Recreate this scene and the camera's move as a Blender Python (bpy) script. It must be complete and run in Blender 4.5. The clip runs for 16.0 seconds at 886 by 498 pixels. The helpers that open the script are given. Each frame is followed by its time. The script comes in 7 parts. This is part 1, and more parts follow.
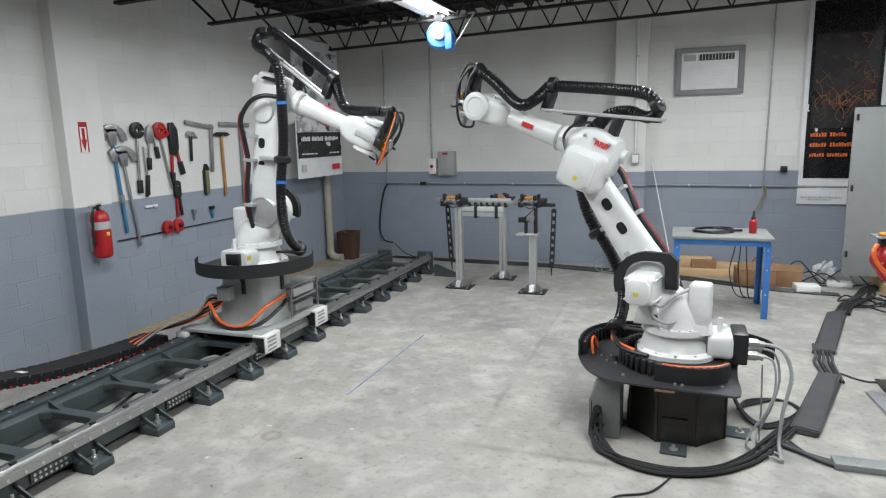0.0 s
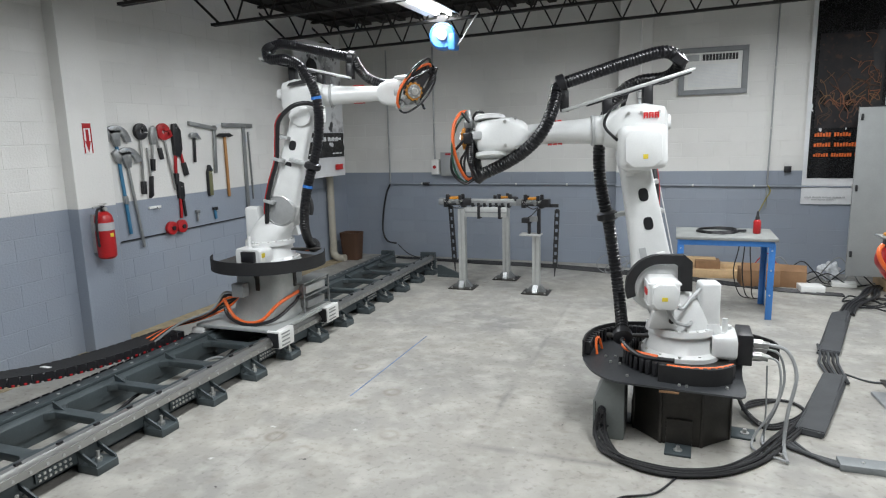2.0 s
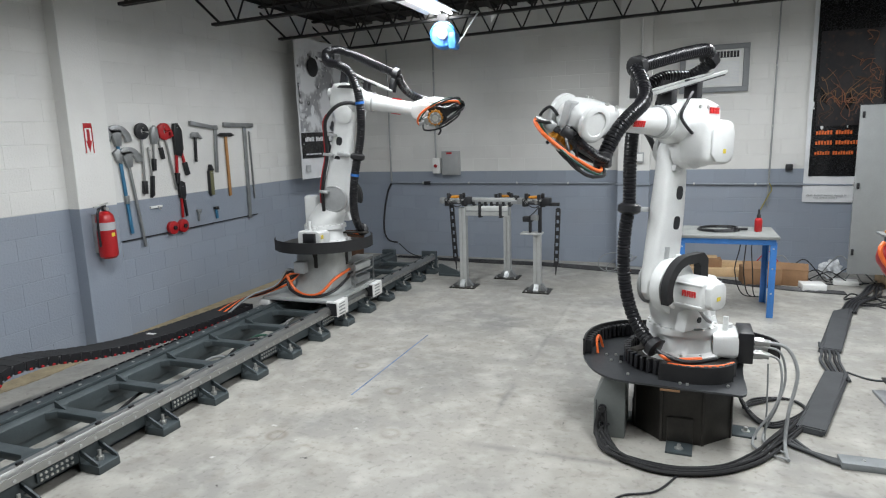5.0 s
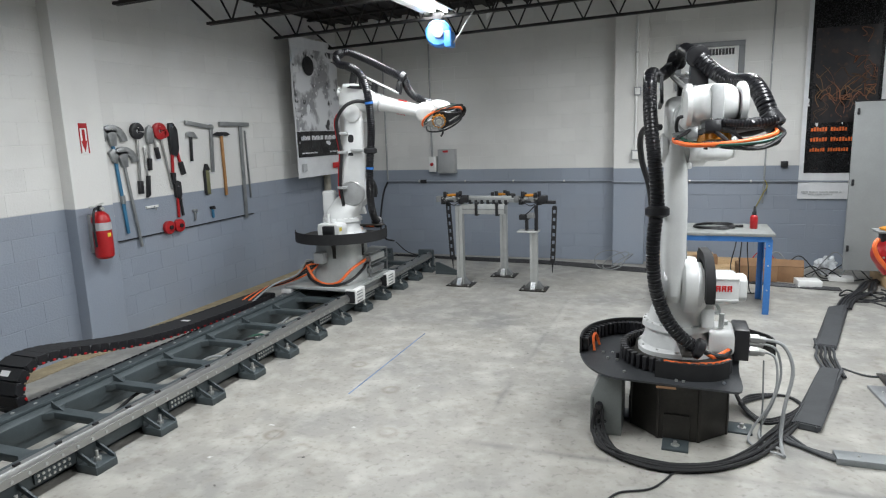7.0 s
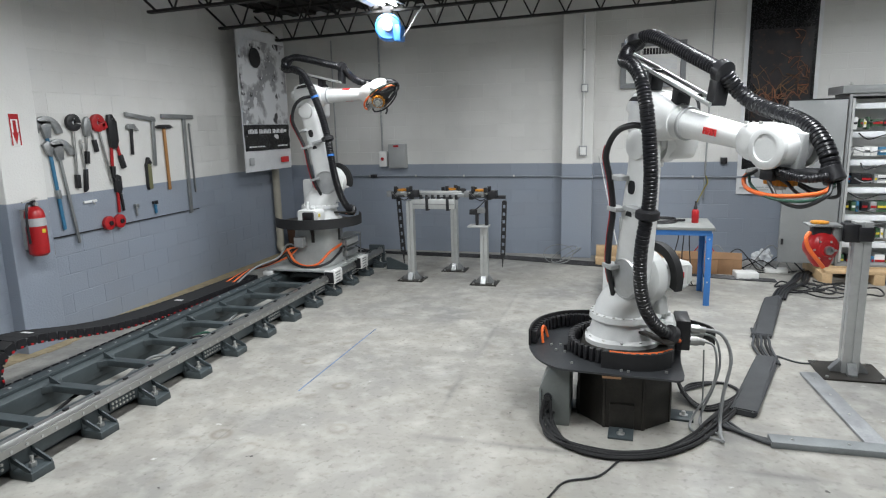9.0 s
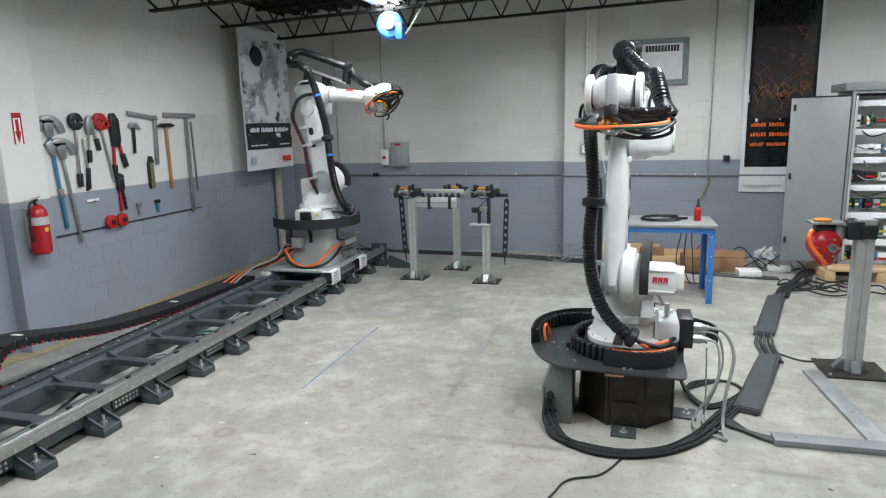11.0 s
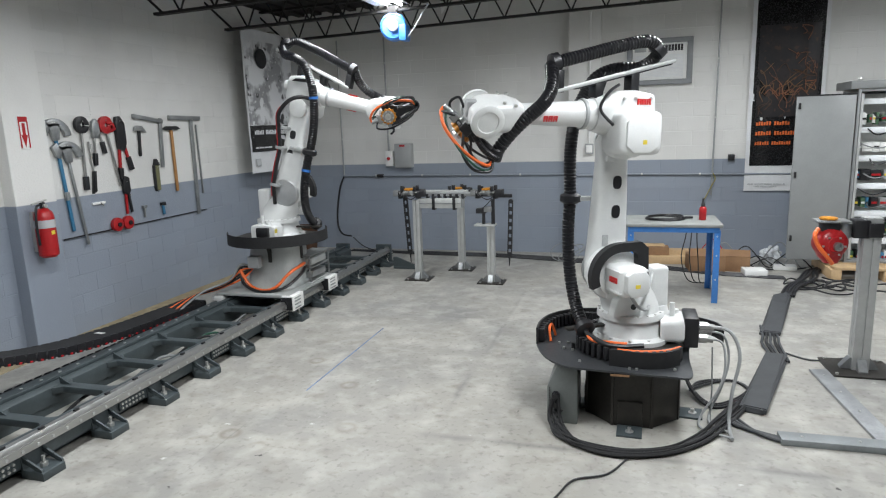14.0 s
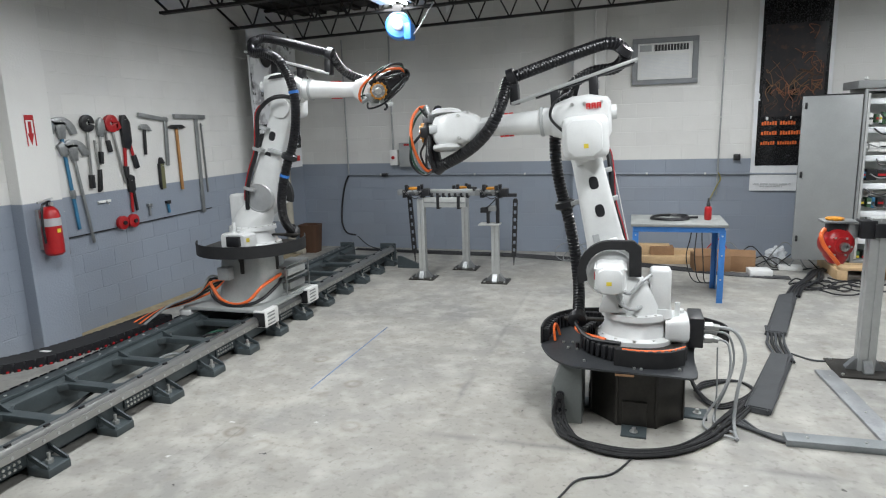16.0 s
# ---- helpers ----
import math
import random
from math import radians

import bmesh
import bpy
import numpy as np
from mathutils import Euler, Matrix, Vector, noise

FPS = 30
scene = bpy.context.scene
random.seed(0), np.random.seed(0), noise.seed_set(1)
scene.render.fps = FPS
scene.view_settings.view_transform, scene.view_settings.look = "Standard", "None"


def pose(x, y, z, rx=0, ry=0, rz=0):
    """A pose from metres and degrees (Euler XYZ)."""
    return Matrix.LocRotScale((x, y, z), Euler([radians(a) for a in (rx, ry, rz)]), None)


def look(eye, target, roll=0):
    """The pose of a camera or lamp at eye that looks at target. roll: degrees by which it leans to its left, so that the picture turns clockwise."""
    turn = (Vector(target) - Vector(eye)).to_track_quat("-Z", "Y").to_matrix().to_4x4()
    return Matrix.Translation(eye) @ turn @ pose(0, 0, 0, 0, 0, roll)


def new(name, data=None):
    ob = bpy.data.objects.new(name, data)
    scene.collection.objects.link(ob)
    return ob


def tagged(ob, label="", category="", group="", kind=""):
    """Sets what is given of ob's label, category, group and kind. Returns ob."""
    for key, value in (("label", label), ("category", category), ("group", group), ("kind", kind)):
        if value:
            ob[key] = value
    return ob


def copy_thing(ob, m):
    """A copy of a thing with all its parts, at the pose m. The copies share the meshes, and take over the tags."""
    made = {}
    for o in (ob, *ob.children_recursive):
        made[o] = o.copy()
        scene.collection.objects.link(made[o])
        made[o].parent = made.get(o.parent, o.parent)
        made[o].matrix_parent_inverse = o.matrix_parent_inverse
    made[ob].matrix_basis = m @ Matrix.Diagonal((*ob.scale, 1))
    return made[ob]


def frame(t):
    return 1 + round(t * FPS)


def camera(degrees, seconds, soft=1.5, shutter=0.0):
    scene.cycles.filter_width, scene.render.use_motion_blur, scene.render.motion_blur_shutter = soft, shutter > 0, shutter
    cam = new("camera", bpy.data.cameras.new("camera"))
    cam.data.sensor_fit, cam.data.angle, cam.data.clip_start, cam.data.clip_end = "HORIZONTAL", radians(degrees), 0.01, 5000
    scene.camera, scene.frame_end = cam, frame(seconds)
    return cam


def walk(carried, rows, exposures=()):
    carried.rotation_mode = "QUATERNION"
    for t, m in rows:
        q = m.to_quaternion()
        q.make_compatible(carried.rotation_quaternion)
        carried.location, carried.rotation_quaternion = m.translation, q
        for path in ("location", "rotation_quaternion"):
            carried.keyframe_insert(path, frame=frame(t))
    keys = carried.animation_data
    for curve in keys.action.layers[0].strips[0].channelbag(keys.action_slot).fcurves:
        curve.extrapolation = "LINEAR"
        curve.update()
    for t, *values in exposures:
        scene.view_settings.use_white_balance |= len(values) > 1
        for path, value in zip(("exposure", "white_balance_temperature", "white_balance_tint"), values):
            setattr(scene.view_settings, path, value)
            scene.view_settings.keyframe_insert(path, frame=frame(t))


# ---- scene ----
cam = camera(69.6, 16.0, 1.15)
PATH = [
    (0, (5.096, -9.29, 1.898), (4.422, -7.441, 1.544), -1.4),
    (0.5, (5.096, -9.29, 1.898), (4.419, -7.442, 1.544), -1.4),
    (1, (5.094, -9.29, 1.899), (4.415, -7.442, 1.544), -1.4),
    (1.5, (5.096, -9.292, 1.9), (4.414, -7.445, 1.545), -1.5),
    (2, (5.089, -9.289, 1.898), (4.407, -7.442, 1.546), -1.5),
    (2.5, (5.094, -9.289, 1.897), (4.41, -7.443, 1.546), -1.6),
    (3, (5.096, -9.289, 1.899), (4.41, -7.444, 1.546), -1.6),
    (3.5, (5.086, -9.29, 1.901), (4.402, -7.444, 1.547), -1.5),
    (4, (5.095, -9.288, 1.898), (4.409, -7.443, 1.544), -1.5),
    (6.5, (5.1, -9.287, 1.894), (4.415, -7.443, 1.536), -1.9),
    (7, (5.102, -9.29, 1.901), (4.424, -7.443, 1.54), -1.9),
    (7.5, (5.1, -9.288, 1.895), (4.45, -7.431, 1.532), -1.9),
    (8, (5.107, -9.289, 1.893), (4.487, -7.424, 1.526), -1.8),
    (8.5, (5.114, -9.29, 1.893), (4.543, -7.41, 1.52), -1.6),
    (9, (5.114, -9.288, 1.897), (4.58, -7.398, 1.517), -1.4),
    (9.2, (5.113, -9.285, 1.897), (4.588, -7.393, 1.515), -1.3),
    (11.5, (5.111, -9.287, 1.894), (4.565, -7.403, 1.509), -1.6),
    (12, (5.115, -9.287, 1.893), (4.563, -7.404, 1.508), -1.7),
    (12.5, (5.118, -9.29, 1.893), (4.564, -7.406, 1.51), -1.8),
    (13, (5.118, -9.288, 1.897), (4.564, -7.405, 1.513), -1.8),
    (13.5, (5.111, -9.287, 1.891), (4.558, -7.404, 1.509), -1.8),
    (14, (5.113, -9.291, 1.893), (4.559, -7.407, 1.512), -1.9),
    (14.5, (5.114, -9.288, 1.895), (4.556, -7.406, 1.513), -1.9),
    (15, (5.108, -9.287, 1.892), (4.548, -7.406, 1.51), -1.8),
    (15.5, (5.109, -9.291, 1.888), (4.546, -7.41, 1.506), -1.9),
    (16, (5.109, -9.29, 1.892), (4.543, -7.41, 1.509), -1.8),
]
walk(cam, [(t, look(eye, target, roll)) for t, eye, target, roll in PATH])

# ---------------- light ----------------
world = bpy.data.worlds.new("world")
scene.world = world
world.use_nodes = True
world.node_tree.nodes["Background"].inputs[0].default_value = (0.55, 0.6, 0.7, 1)
world.node_tree.nodes["Background"].inputs[1].default_value = 0.005
scene.view_settings.exposure = 0.0
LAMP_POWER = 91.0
# first lamp is in view; the other four are added to brighten the room
SEEN_AND_FILL_LAMPS = [(2.48, -3.13), (2.48, -6.6), (5.9, -2.95), (5.9, -6.6), (8.9, -2.95)]
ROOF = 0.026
for lx, ly in SEEN_AND_FILL_LAMPS:
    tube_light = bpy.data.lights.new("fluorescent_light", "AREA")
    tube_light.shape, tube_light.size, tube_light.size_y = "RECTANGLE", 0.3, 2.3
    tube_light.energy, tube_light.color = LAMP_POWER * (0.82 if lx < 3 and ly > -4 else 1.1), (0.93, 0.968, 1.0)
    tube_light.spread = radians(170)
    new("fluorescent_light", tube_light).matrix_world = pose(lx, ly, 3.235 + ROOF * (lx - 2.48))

# ---------------- materials ----------------


def material(name, color, rough=0.5, metal=0.0, var=0.12, scale=6.0, fine=60.0, bump=0.0, spots=None, coat=0.0):
    m = bpy.data.materials.new(name)
    m.use_nodes = True
    n, k = m.node_tree.nodes, m.node_tree.links
    b = n["Principled BSDF"]
    geo = n.new("ShaderNodeNewGeometry")
    tc = n.new("ShaderNodeTexCoord")
    big, small = n.new("ShaderNodeTexNoise"), n.new("ShaderNodeTexNoise")
    for t, s in ((big, scale), (small, fine)):
        t.inputs["Scale"].default_value, t.inputs["Detail"].default_value = s, 4
        k.new(tc.outputs["Object"], t.inputs["Vector"])
    add = n.new("ShaderNodeMath")
    add.operation = "MULTIPLY_ADD"
    k.new(small.outputs[0], add.inputs[0])
    add.inputs[1].default_value = 0.5
    k.new(big.outputs[0], add.inputs[2])
    ramp = n.new("ShaderNodeMapRange")
    ramp.inputs[1].default_value, ramp.inputs[2].default_value = 0.45, 1.05
    ramp.inputs[3].default_value, ramp.inputs[4].default_value = 1 - var, 1 + var
    k.new(add.outputs[0], ramp.inputs[0])
    mix = n.new("ShaderNodeMix")
    mix.data_type, mix.blend_type = "RGBA", "MULTIPLY"
    mix.inputs["Factor"].default_value = 1
    mix.inputs["A"].default_value = (*color, 1)
    k.new(ramp.outputs[0], mix.inputs["B"])
    k.new(mix.outputs["Result"], b.inputs["Base Color"])
    rr = n.new("ShaderNodeMapRange")
    rr.inputs[3].default_value, rr.inputs[4].default_value = max(rough - 0.1, 0.03), min(rough + 0.12, 1)
    k.new(small.outputs[0], rr.inputs[0])
    k.new(rr.outputs[0], b.inputs["Roughness"])
    b.inputs["Metallic"].default_value = metal
    b.inputs["Coat Weight"].default_value = coat
    if bump:
        bp = n.new("ShaderNodeBump")
        bp.inputs["Strength"].default_value, bp.inputs["Distance"].default_value = bump, 0.004
        k.new(small.outputs[0], bp.inputs["Height"])
        k.new(bp.outputs[0], b.inputs["Normal"])
    return m


def node_mix(n, k, fac, a, b):
    mx = n.new("ShaderNodeMix")
    mx.data_type = "RGBA"
    for s, v in (("Factor", fac), ("A", a), ("B", b)):
        if isinstance(v, bpy.types.NodeSocket):
            k.new(v, mx.inputs[s])
        else:
            mx.inputs[s].default_value = v
    return mx.outputs["Result"]


def node_noise(n, k, vec, scale, detail, lo, hi):
    t = n.new("ShaderNodeTexNoise")
    t.inputs["Scale"].default_value, t.inputs["Detail"].default_value = scale, detail
    k.new(vec, t.inputs["Vector"])
    r = n.new("ShaderNodeMapRange")
    r.inputs[1].default_value, r.inputs[2].default_value = lo, hi
    k.new(t.outputs[0], r.inputs[0])
    return r.outputs[0]


def wall_material(name, line):
    """White block paint above the line, grey below it, both scuffed."""
    m = bpy.data.materials.new(name)
    m.use_nodes = True
    n, k = m.node_tree.nodes, m.node_tree.links
    b = n["Principled BSDF"]
    pos = n.new("ShaderNodeNewGeometry").outputs["Position"]
    sep = n.new("ShaderNodeSeparateXYZ")
    k.new(pos, sep.inputs[0])
    edge = n.new("ShaderNodeMapRange")
    edge.inputs[1].default_value, edge.inputs[2].default_value = line - 0.004, line + 0.004
    k.new(sep.outputs[2], edge.inputs[0])
    col = node_mix(n, k, edge.outputs[0], (0.27, 0.305, 0.36, 1), (0.72, 0.715, 0.69, 1))
    dirt = node_noise(n, k, pos, 1.7, 6, 0.45, 0.8)
    col = node_mix(n, k, dirt, col, node_mix(n, k, 0.16, col, (0.28, 0.26, 0.23, 1)))
    rnd = n.new("ShaderNodeObjectInfo").outputs["Random"]
    vr = n.new("ShaderNodeMapRange")
    vr.inputs[3].default_value, vr.inputs[4].default_value = 0.965, 1.03
    k.new(rnd, vr.inputs[0])
    mul = n.new("ShaderNodeMix")
    mul.data_type, mul.blend_type = "RGBA", "MULTIPLY"
    mul.inputs["Factor"].default_value = 1
    k.new(col, mul.inputs["A"])
    k.new(vr.outputs[0], mul.inputs["B"])
    k.new(mul.outputs["Result"], b.inputs["Base Color"])
    b.inputs["Roughness"].default_value = 0.5
    bp = n.new("ShaderNodeBump")
    bp.inputs["Strength"].default_value, bp.inputs["Distance"].default_value = 0.35, 0.004
    k.new(node_noise(n, k, pos, 55, 6, 0.3, 0.7), bp.inputs["Height"])
    k.new(bp.outputs[0], b.inputs["Normal"])
    return m


def node_math(n, k, op, a, b=0.0, clamp=False):
    t = n.new("ShaderNodeMath")
    t.operation, t.use_clamp = op, clamp
    for i, v in enumerate((a, b)):
        if isinstance(v, bpy.types.NodeSocket):
            k.new(v, t.inputs[i])
        else:
            t.inputs[i].default_value = v
    return t.outputs[0]


# worn bands left by old joints: along x or y, place, from, to, half width, strength
WORN_BANDS = [("x", 3.97, -5.5, -4.7, 0.035, 0.5), ("x", 4.0, -4.4, -2.1, 0.03, 0.35), ("y", -5.79, 3.8, 9.0, 0.04, 0.55), ("y", -3.36, 2.0, 9.0, 0.02, 0.35), ("x", 2.72, -6.6, -5.6, 0.008, 0.4), ("x", 7.4, -7.0, -1.0, 0.02, 0.4)]
# rings left by old anchors
ANCHOR_RINGS = [(2.55, -6.18), (2.97, -6.17), (3.40, -5.81), (3.13, -5.17), (2.65, -4.75), (2.7, -6.05), (3.2, -6.35)]


def floor_material():
    m = bpy.data.materials.new("concrete_floor")
    m.use_nodes = True
    n, k = m.node_tree.nodes, m.node_tree.links
    b = n["Principled BSDF"]
    pos = n.new("ShaderNodeNewGeometry").outputs["Position"]
    sep = n.new("ShaderNodeSeparateXYZ")
    k.new(pos, sep.inputs[0])
    c = node_mix(n, k, node_noise(n, k, pos, 0.8, 8, 0.35, 0.7), (0.345, 0.33, 0.294, 1), (0.25, 0.245, 0.23, 1))
    c = node_mix(n, k, node_noise(n, k, pos, 3.3, 9, 0.5, 0.85), c, (0.5, 0.487, 0.445, 1))
    c = node_mix(n, k, node_noise(n, k, pos, 5.5, 7, 0.57, 0.85), c, (0.21, 0.19, 0.155, 1))
    c = node_mix(n, k, node_noise(n, k, pos, 1.1, 10, 0.56, 0.8), c, (0.20, 0.2, 0.197, 1))
    c = node_mix(n, k, node_noise(n, k, pos, 26, 9, 0.55, 0.85), c, (0.17, 0.16, 0.14, 1))
    c = node_mix(n, k, node_noise(n, k, pos, 7, 12, 0.5, 1.0), c, (0.5, 0.49, 0.45, 1))
    # dark specks and pale paint drips
    c = node_mix(n, k, node_noise(n, k, pos, 13, 3, 0.73, 0.77), c, (0.07, 0.065, 0.06, 1))
    c = node_mix(n, k, node_noise(n, k, pos, 9, 6, 0.70, 0.78), c, (0.6, 0.6, 0.58, 1))
    broken = node_noise(n, k, pos, 3.1, 7, 0.32, 0.6)
    for axis, place, lo, hi, half, strength in WORN_BANDS:
        across, along = (0, 1) if axis == "x" else (1, 0)
        wobble = node_math(n, k, "MULTIPLY", node_noise(n, k, pos, 5, 5, 0.2, 0.8), half)
        off = node_math(n, k, "ABSOLUTE", node_math(n, k, "SUBTRACT", node_math(n, k, "ADD", sep.outputs[across], wobble), place + half / 2))
        band = node_math(n, k, "SUBTRACT", 1.0, node_math(n, k, "DIVIDE", off, half), True)
        ends = node_math(n, k, "MULTIPLY", node_math(n, k, "MULTIPLY", node_math(n, k, "SUBTRACT", sep.outputs[along], lo), 4.0, True), node_math(n, k, "MULTIPLY", node_math(n, k, "SUBTRACT", hi, sep.outputs[along]), 4.0, True))
        mask = node_math(n, k, "MULTIPLY", node_math(n, k, "MULTIPLY", band, ends), node_math(n, k, "MULTIPLY", broken, strength))
        c = node_mix(n, k, mask, c, (0.13, 0.13, 0.125, 1))
    for rx_, ry_ in ANCHOR_RINGS:
        gap = n.new("ShaderNodeVectorMath")
        gap.operation = "DISTANCE"
        k.new(pos, gap.inputs[0])
        gap.inputs[1].default_value = (rx_, ry_, 0)
        ring = node_math(n, k, "ABSOLUTE", node_math(n, k, "SUBTRACT", gap.outputs["Value"], 0.055))
        mask = node_math(n, k, "MULTIPLY", node_math(n, k, "SUBTRACT", 1.0, node_math(n, k, "DIVIDE", ring, 0.03), True), node_math(n, k, "MULTIPLY", broken, 0.55))
        c = node_mix(n, k, mask, c, (0.17, 0.14, 0.1, 1))
    k.new(c, b.inputs["Base Color"])
    k.new(node_noise(n, k, pos, 2.1, 6, -0.3, 1.25), b.inputs["Roughness"])
    bp = n.new("ShaderNodeBump")
    bp.inputs["Strength"].default_value, bp.inputs["Distance"].default_value = 0.2, 0.003
    k.new(node_noise(n, k, pos, 30, 8, 0.3, 0.7), bp.inputs["Height"])
    k.new(bp.outputs[0], b.inputs["Normal"])
    return m


def print_material(name, light, dark, mid, scale):
    """A printed photograph: uneven light, middle and dark patches."""
    m = bpy.data.materials.new(name)
    m.use_nodes = True
    n, k = m.node_tree.nodes, m.node_tree.links
    b = n["Principled BSDF"]
    pos = n.new("ShaderNodeTexCoord").outputs["Object"]
    c = node_mix(n, k, node_noise(n, k, pos, scale, 5, 0.47, 0.56), (*light, 1), (*mid, 1))
    c = node_mix(n, k, node_noise(n, k, pos, scale * 1.9, 4, 0.6, 0.66), c, (*dark, 1))
    c = node_mix(n, k, node_noise(n, k, pos, scale * 5, 3, 0.6, 0.68), c, (*light, 1))
    k.new(c, b.inputs["Base Color"])
    b.inputs["Roughness"].default_value = 0.4
    return m


def glow(name, color, strength):
    m = bpy.data.materials.new(name)
    m.use_nodes = True
    b = m.node_tree.nodes["Principled BSDF"]
    b.inputs["Base Color"].default_value = (*color, 1)
    b.inputs["Emission Color"].default_value = (*color, 1)
    b.inputs["Emission Strength"].default_value = strength
    return m


PAINT_LINE = 1.332
M = {
    "wall": wall_material("block_paint", PAINT_LINE),
    "floor": floor_material(),
    "deck": material("dark_ceiling_deck", (0.022, 0.019, 0.018), 0.8, var=0.3, scale=2),
    "joist": material("dark_joist_steel", (0.02, 0.018, 0.017), 0.6, 0.2, var=0.3),
    "robot": material("robot_white_paint", (0.74, 0.75, 0.74), 0.33, var=0.06, scale=9, fine=120, bump=0.04, coat=0.2),
    "robot_grey": material("robot_grey_cast", (0.42, 0.43, 0.43), 0.45, 0.1, var=0.15),
    "steel": material("bare_steel", (0.4, 0.4, 0.39), 0.33, 0.9, var=0.08, scale=2, fine=25),
    "zinc": material("zinc_bolt", (0.6, 0.6, 0.58), 0.35, 0.8, var=0.2),
    "alu": material("aluminium_extrusion", (0.55, 0.56, 0.55), 0.48, 0.65, var=0.1, scale=12),
    "rail": material("rail_grey_paint", (0.056, 0.07, 0.075), 0.45, 0.1, var=0.25, scale=5, bump=0.08),
    "carriage": material("carriage_grey_paint", (0.40, 0.42, 0.41), 0.45, 0.05, var=0.15),
    "ped_dark": material("dark_mill_steel", (0.035, 0.032, 0.028), 0.38, 0.4, var=0.45, scale=5, bump=0.1),
    "black_rubber": material("black_rubber", (0.012, 0.012, 0.013), 0.7, var=0.3, scale=30),
    "hose": material("black_corrugated_hose", (0.009, 0.009, 0.011), 0.3, var=0.25, scale=25),
    "black": material("black_plastic", (0.014, 0.014, 0.016), 0.4, var=0.25, scale=20),
    "grey_cable": material("grey_cable", (0.22, 0.23, 0.23), 0.5),
    "grey_tray": material("grey_cable_cover", (0.055, 0.058, 0.062), 0.6, 0.1, var=0.25),
    "orange": material("orange_cable", (0.85, 0.16, 0.035), 0.4),
    "amber": material("amber_plastic", (0.55, 0.22, 0.015), 0.4, var=0.3, scale=30),
    "red": material("red_paint", (0.4, 0.012, 0.015), 0.35, var=0.15),
    "logo_red": material("logo_red", (0.65, 0.03, 0.03), 0.4),
    "yellow": material("yellow_label", (0.7, 0.55, 0.05), 0.5),
    "blue": material("blue_paint", (0.045, 0.19, 0.52), 0.4, var=0.15),
    "reel_blue": material("blue_reel_plastic", (0.06, 0.24, 0.66), 0.35),
    "tape_blue": material("blue_tape", (0.03, 0.16, 0.5), 0.5),
    "floor_blue": material("faded_blue_chalk", (0.16, 0.22, 0.34), 0.8, var=0.4, fine=30),
    "white": material("white_plastic", (0.8, 0.8, 0.78), 0.4, var=0.06),
    "grey_metal": material("grey_enclosure", (0.36, 0.37, 0.37), 0.42, 0.1, var=0.1),
    "door_grey": material("cabinet_grey", (0.25, 0.258, 0.258), 0.4, 0.1, var=0.08),
    "ac_trim": material("grey_trim_wood", (0.24, 0.25, 0.26), 0.55, var=0.12),
    "wood": material("pine_board", (0.52, 0.36, 0.2), 0.65, var=0.25, scale=4),
    "card": material("cardboard", (0.25, 0.14, 0.07), 0.8, var=0.2),
    "brown": material("brown_bin_plastic", (0.09, 0.045, 0.025), 0.6),
    "table_top": material("worn_grey_laminate", (0.25, 0.26, 0.25), 0.5, var=0.2),
    "pipe": material("cream_pipe_paint", (0.42, 0.39, 0.32), 0.5, var=0.15),
    "conduit": material("galvanised_conduit", (0.4, 0.41, 0.41), 0.4, 0.6, var=0.15),
    "conduit_paint": material("painted_conduit", (0.27, 0.3, 0.34), 0.5, var=0.1),
    "tool_grey": material("tool_steel", (0.33, 0.34, 0.34), 0.4, 0.7, var=0.25),
    "tool_blue": material("tool_blue_paint", (0.04, 0.17, 0.3), 0.4, var=0.2),
    "tool_wood": material("tool_handle_wood", (0.4, 0.2, 0.07), 0.5, var=0.2),
    "olive": material("olive_handle", (0.16, 0.16, 0.08), 0.5),
    "poster_white": material("poster_white", (0.75, 0.76, 0.77), 0.4, var=0.08),
    "poster_black": material("poster_black_film", (0.012, 0.012, 0.013), 0.25, var=0.3, scale=4, bump=0.1),
    "poster_grey": print_material("poster_grey_print", (0.72, 0.73, 0.74), (0.03, 0.03, 0.032), (0.3, 0.3, 0.31), 3.2),
    "poster_wire": print_material("poster_wiring_print", (0.012, 0.012, 0.014), (0.06, 0.03, 0.022), (0.022, 0.017, 0.018), 6.5),
    "poster_orange": material("poster_orange_print", (0.22, 0.085, 0.04), 0.4, var=0.8, scale=7, fine=25),
    "print_grey": material("print_grey", (0.45, 0.46, 0.47), 0.5),
    "print_orange": material("print_orange", (0.75, 0.15, 0.03), 0.5),
    "board": material("green_circuit_board", (0.05, 0.12, 0.06), 0.5, var=0.5, scale=30),
    "tube": glow("fluorescent_tube", (0.95, 0.98, 1.0), 9.0),
    "lamp_white": material("lamp_enamel", (0.75, 0.74, 0.7), 0.4),
    "green_cable": material("green_cable", (0.015, 0.07, 0.045), 0.4),
    "dirt": material("sandy_floor_dirt", (0.33, 0.27, 0.17), 0.9, var=0.3, scale=9, bump=0.3),
    "clear": material("crumpled_clear_film", (0.7, 0.72, 0.74), 0.15, var=0.2),
}

